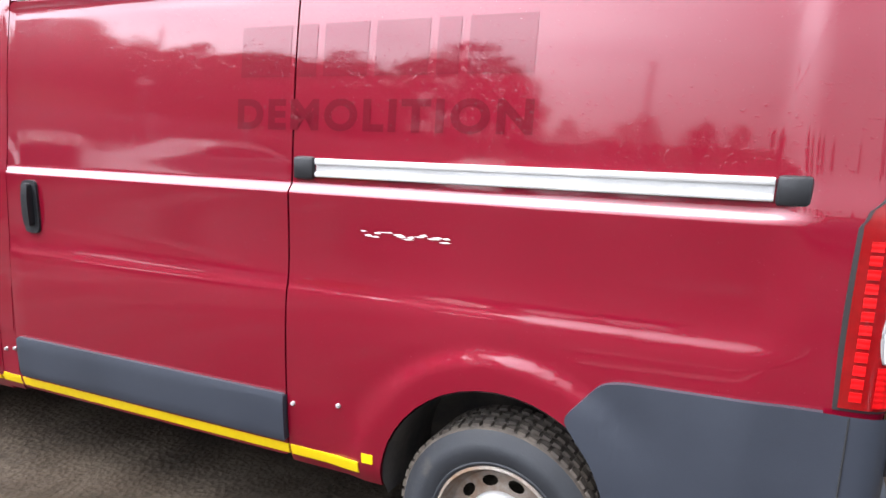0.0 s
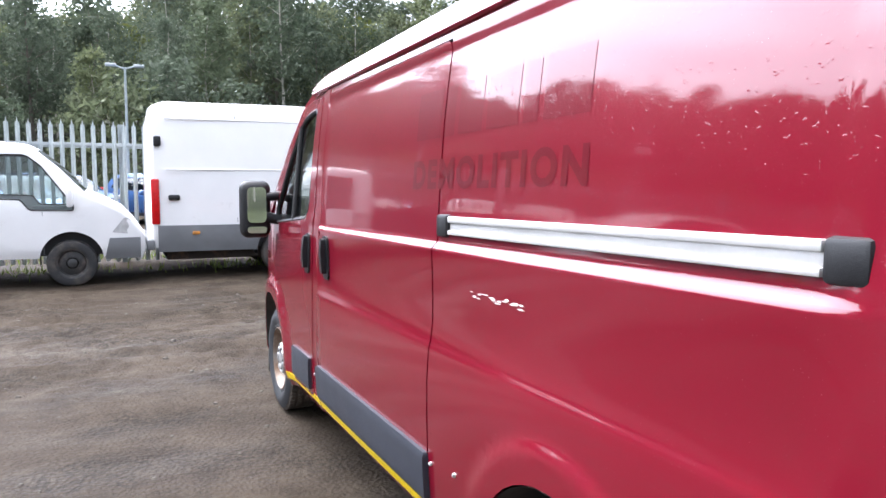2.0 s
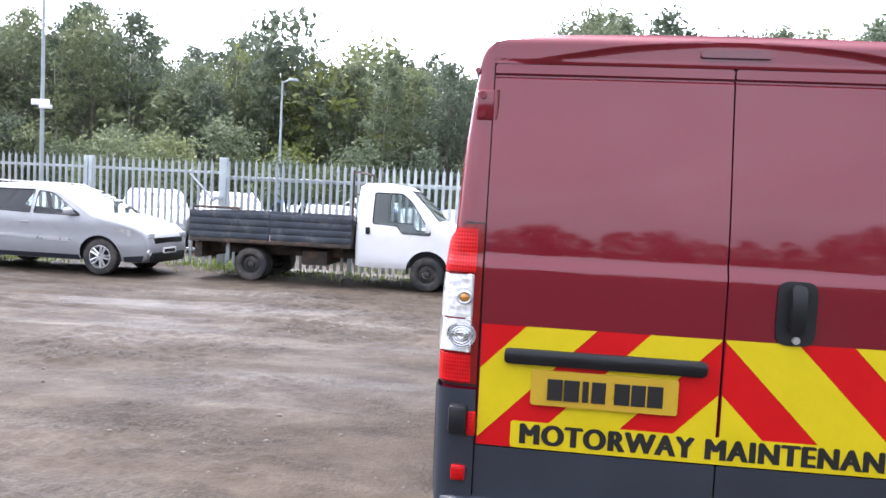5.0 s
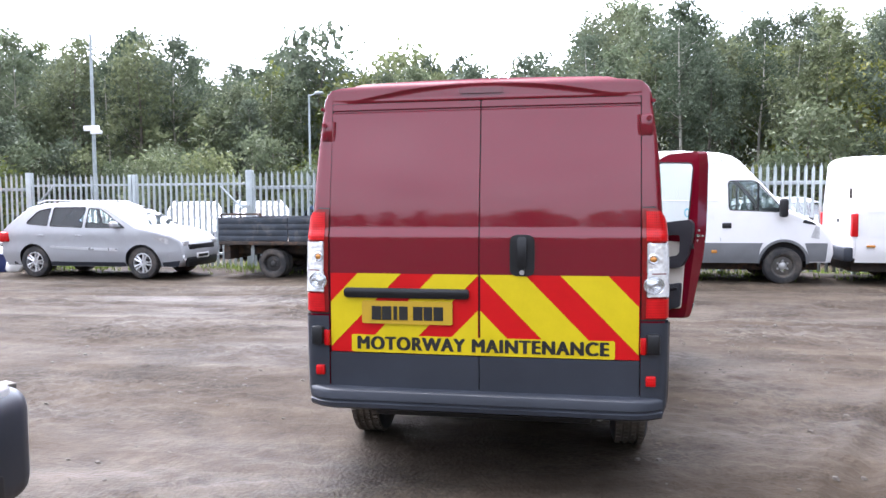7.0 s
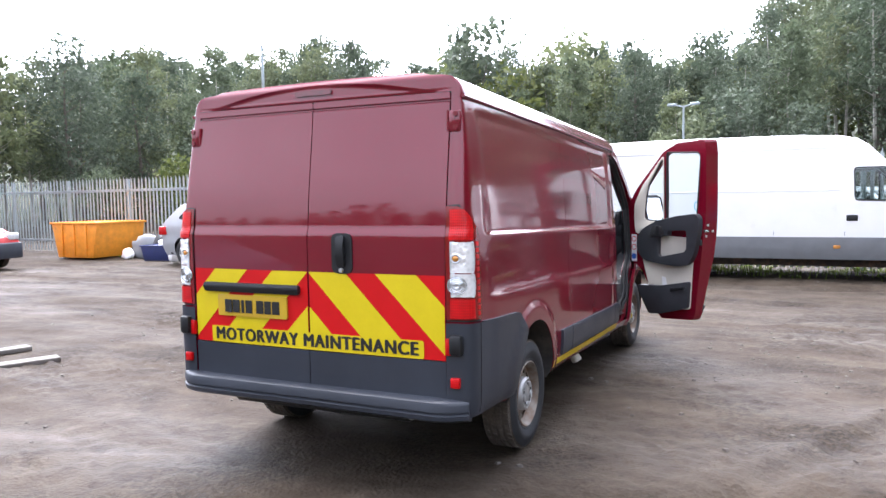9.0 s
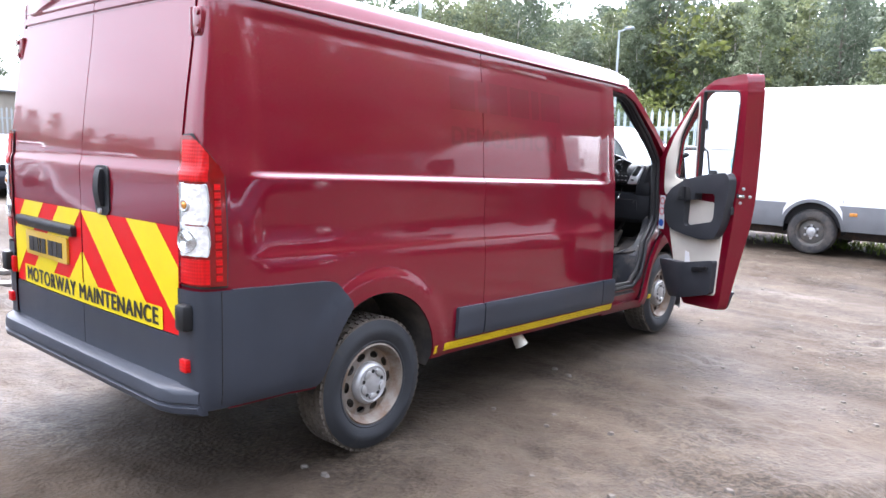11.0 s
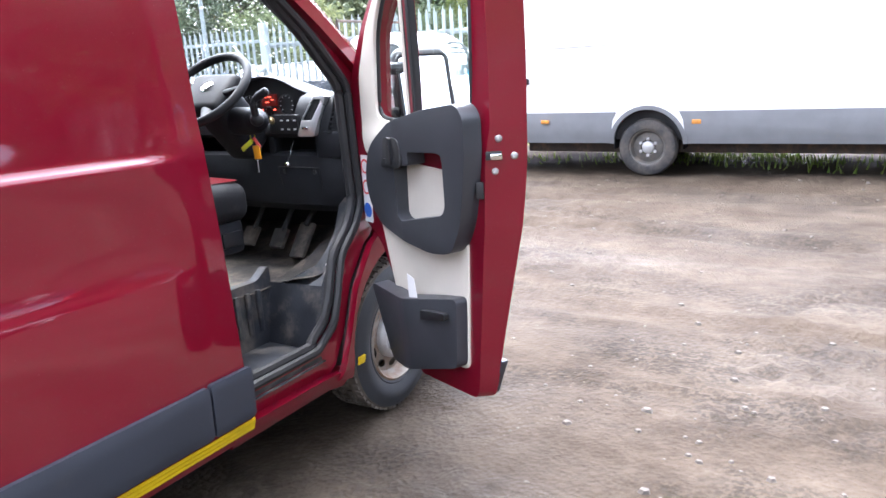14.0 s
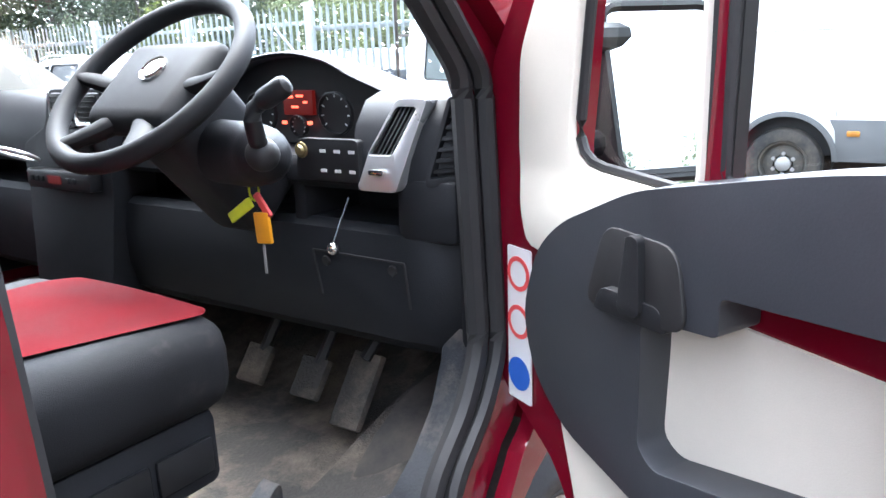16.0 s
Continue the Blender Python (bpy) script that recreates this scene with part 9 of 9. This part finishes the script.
for x, ys in ((-17.5, (-11.4, -6.2, 3.3, 6.2, 8.9, 11.5)), (-23.3, (-20, -17.2, -14.3, -11.6, -8.9, -6.1, -3.3, -0.5, 2.4, 5.1, 8.0, 10.8))):
    for y in ys:
        copy_thing(rnd.choice(park), pose(x + rnd.uniform(-0.3, 0.3), y, 0, 0, 0, -62 + rnd.uniform(-4, 4)))

# vehicles on the other side of the yard, which the van's flanks mirror
copy_thing(far, pose(-3.5, -17.0, 0, 0, 0, -10))
copy_thing(park[3], pose(1.6, -15.5, 0, 0, 0, -95))
copy_thing(park[2], pose(-6.0, 9.8, 0, 0, 0, -92))
copy_thing(park[0], pose(-0.2, 10.6, 0, 0, 0, 95))

# timbers on the ground
PLANK = surface("grey_timber", (0.12, 0.112, 0.102), 0.8, vary=0.25, scale=4, grain=40, relief=0.4)
for (xa, ya), (xb, yb) in (((-0.2, -5.75), (-1.9, -5.24)), ((0.2, -5.20), (-1.64, -4.40))):
    bm = bmesh.new()
    ln = math.hypot(xb - xa, yb - ya)
    box(bm, -ln / 2, ln / 2, -0.09, 0.09, 0.0, 0.05, 0.006)
    ob = new("timber", finish(bm, "timber", PLANK))
    ob.matrix_basis = pose((xa + xb) / 2, (ya + yb) / 2, 0.0, 0, 0, math.degrees(math.atan2(yb - ya, xb - xa)))
    tagged(ob, "long grey weathered timber lying on the earth", "timber", "timbers on the ground")

# the heap by the fence: tub, sacks, tyre, orange skip
TUBBLUE = surface("dark_blue_tub", (0.02, 0.03, 0.11), 0.5, vary=0.15)
ORANGE = surface("orange_skip_paint", (0.75, 0.28, 0.02), 0.5, vary=0.15, dirt=(0.2, 0.12, 0.06), dirt_at=(0.6, 0.85))
tub = thing("plastic_tub", "dark blue plastic tub full of rubbish", "tub", m=pose(-11.5, -13.30, 0, 0, 0, 8))
bm = bmesh.new()
b2 = bmesh.new()
box(b2, -0.3, 0.3, -0.48, 0.48, 0, 0.42, 0.03)
for v in b2.verts:
    k = 0.86 + 0.14 * v.co.z / 0.42
    v.co.x, v.co.y = v.co.x * k, v.co.y * k
merge(bm, b2)
part("tub_body", bm, TUBBLUE, tub)
bm = bmesh.new()
tube(bm, [(0.31, 0.49, 0.42), (-0.31, 0.49, 0.42), (-0.31, -0.49, 0.42), (0.31, -0.49, 0.42)], 0.02, 6, closed=True)
part("rim", bm, TUBBLUE, tub)


def sack(label, mat, m, sx, sy, sz, seed):
    bm = bmesh.new()
    bmesh.ops.create_icosphere(bm, subdivisions=3, radius=1)
    for v in bm.verts:
        k = 1 + 0.28 * noise.noise(v.co * 1.7 + Vector((seed, 0, 0))) + 0.10 * noise.noise(v.co * 5 + Vector((seed, 3, 0)))
        v.co = Vector((v.co.x * sx * k, v.co.y * sy * k, max(-0.6, v.co.z) * sz * k + 0.6 * sz))
    ob = new("rubbish_sack", finish(bm, "rubbish_sack", mat, 60))
    ob.matrix_basis = m
    return tagged(ob, label, "rubbish sack", "rubbish by the fence")


sack("black plastic rubbish sack by the fence", BLACK, pose(-12.1, -13.0, 0), 0.35, 0.42, 0.42, 1)
sack("black plastic rubbish sack leaning on the car", BLACK, pose(-12.0, -12.40, 0.0), 0.3, 0.36, 0.56, 2)
sack("black plastic rubbish sack behind the blue tub", BLACK, pose(-12.1, -13.75, 0.0), 0.35, 0.40, 0.46, 7)
sack("grey bundle of sheeting on the heap", GREYP, pose(-12.1, -14.5, 0.0), 0.35, 0.55, 0.42, 3)
sack("white plastic bag lying by the skip", WHITE, pose(-11.6, -14.75, 0.0), 0.13, 0.20, 0.20, 9)
sack("white plastic bag beside the tub", WHITE, pose(-11.35, -12.65, 0), 0.16, 0.2, 0.24, 4)
sack("white plastic bag on the rubbish", WHITE, pose(-11.5, -13.2, 0.36), 0.15, 0.2, 0.15, 6)
sk = thing("skip", "orange steel skip by the fence", "skip", m=pose(-11.9, -16.25, 0))
bm = bmesh.new()
b2 = bmesh.new()
box(b2, -0.85, 0.85, -0.95, 0.95, 0.05, 1.05, 0.02)
for v in b2.verts:
    v.co.y *= 0.75 + 0.25 * v.co.z
merge(bm, b2)
part("skip_body", bm, ORANGE, sk)
bm = bmesh.new()
tube(bm, [(0.87, 0.97, 1.05), (-0.87, 0.97, 1.05), (-0.87, -0.97, 1.05), (0.87, -0.97, 1.05)], 0.035, 6, closed=True)
part("skip_rim", bm, ORANGE, sk)
for y in (-0.5, 0.0, 0.5):
    bm = bmesh.new()
    box(bm, 0.85, 0.89, y - 0.03, y + 0.03, 0.08, 1.02, 0.006)
    part("rib", bm, ORANGE, sk)

# a small hut behind the boundary fence
hut = thing("hut", "small beige hut with a shallow grey roof behind the boundary fence", "hut", m=pose(-11.4, -36.0, slope(-11.4, -36.0), 0, 0, 20) @ Matrix.Diagonal((0.7, 0.7, 0.8, 1)))
RENDERED = surface("beige_render", (0.34, 0.31, 0.26), 0.85, vary=0.12, scale=2)
bm = bmesh.new()
box(bm, -2.6, 2.6, -2.0, 2.0, -0.3, 3.6, 0.02)
part("wall", bm, RENDERED, hut)
bm = bmesh.new()
for sgn in (-1, 1):
    slab(bm, [(-2.9, 0.0), (2.9, 0.0), (2.9, 2.35), (-2.9, 2.35)], lambda u, v, d: (u, sgn * v, 4.4 - 0.36 * v - d), 0.12, 0, 0)
part("roof", bm, GREYP, hut)
bm = bmesh.new()
for x in (-2.58, 2.58):
    slab(bm, [(-2.0, 3.55), (2.0, 3.55), (0.0, 4.27)], lambda u, v, d: (x - d + 0.02, u, v), 0.04, 0, 0)
part("gable", bm, RENDERED, hut)
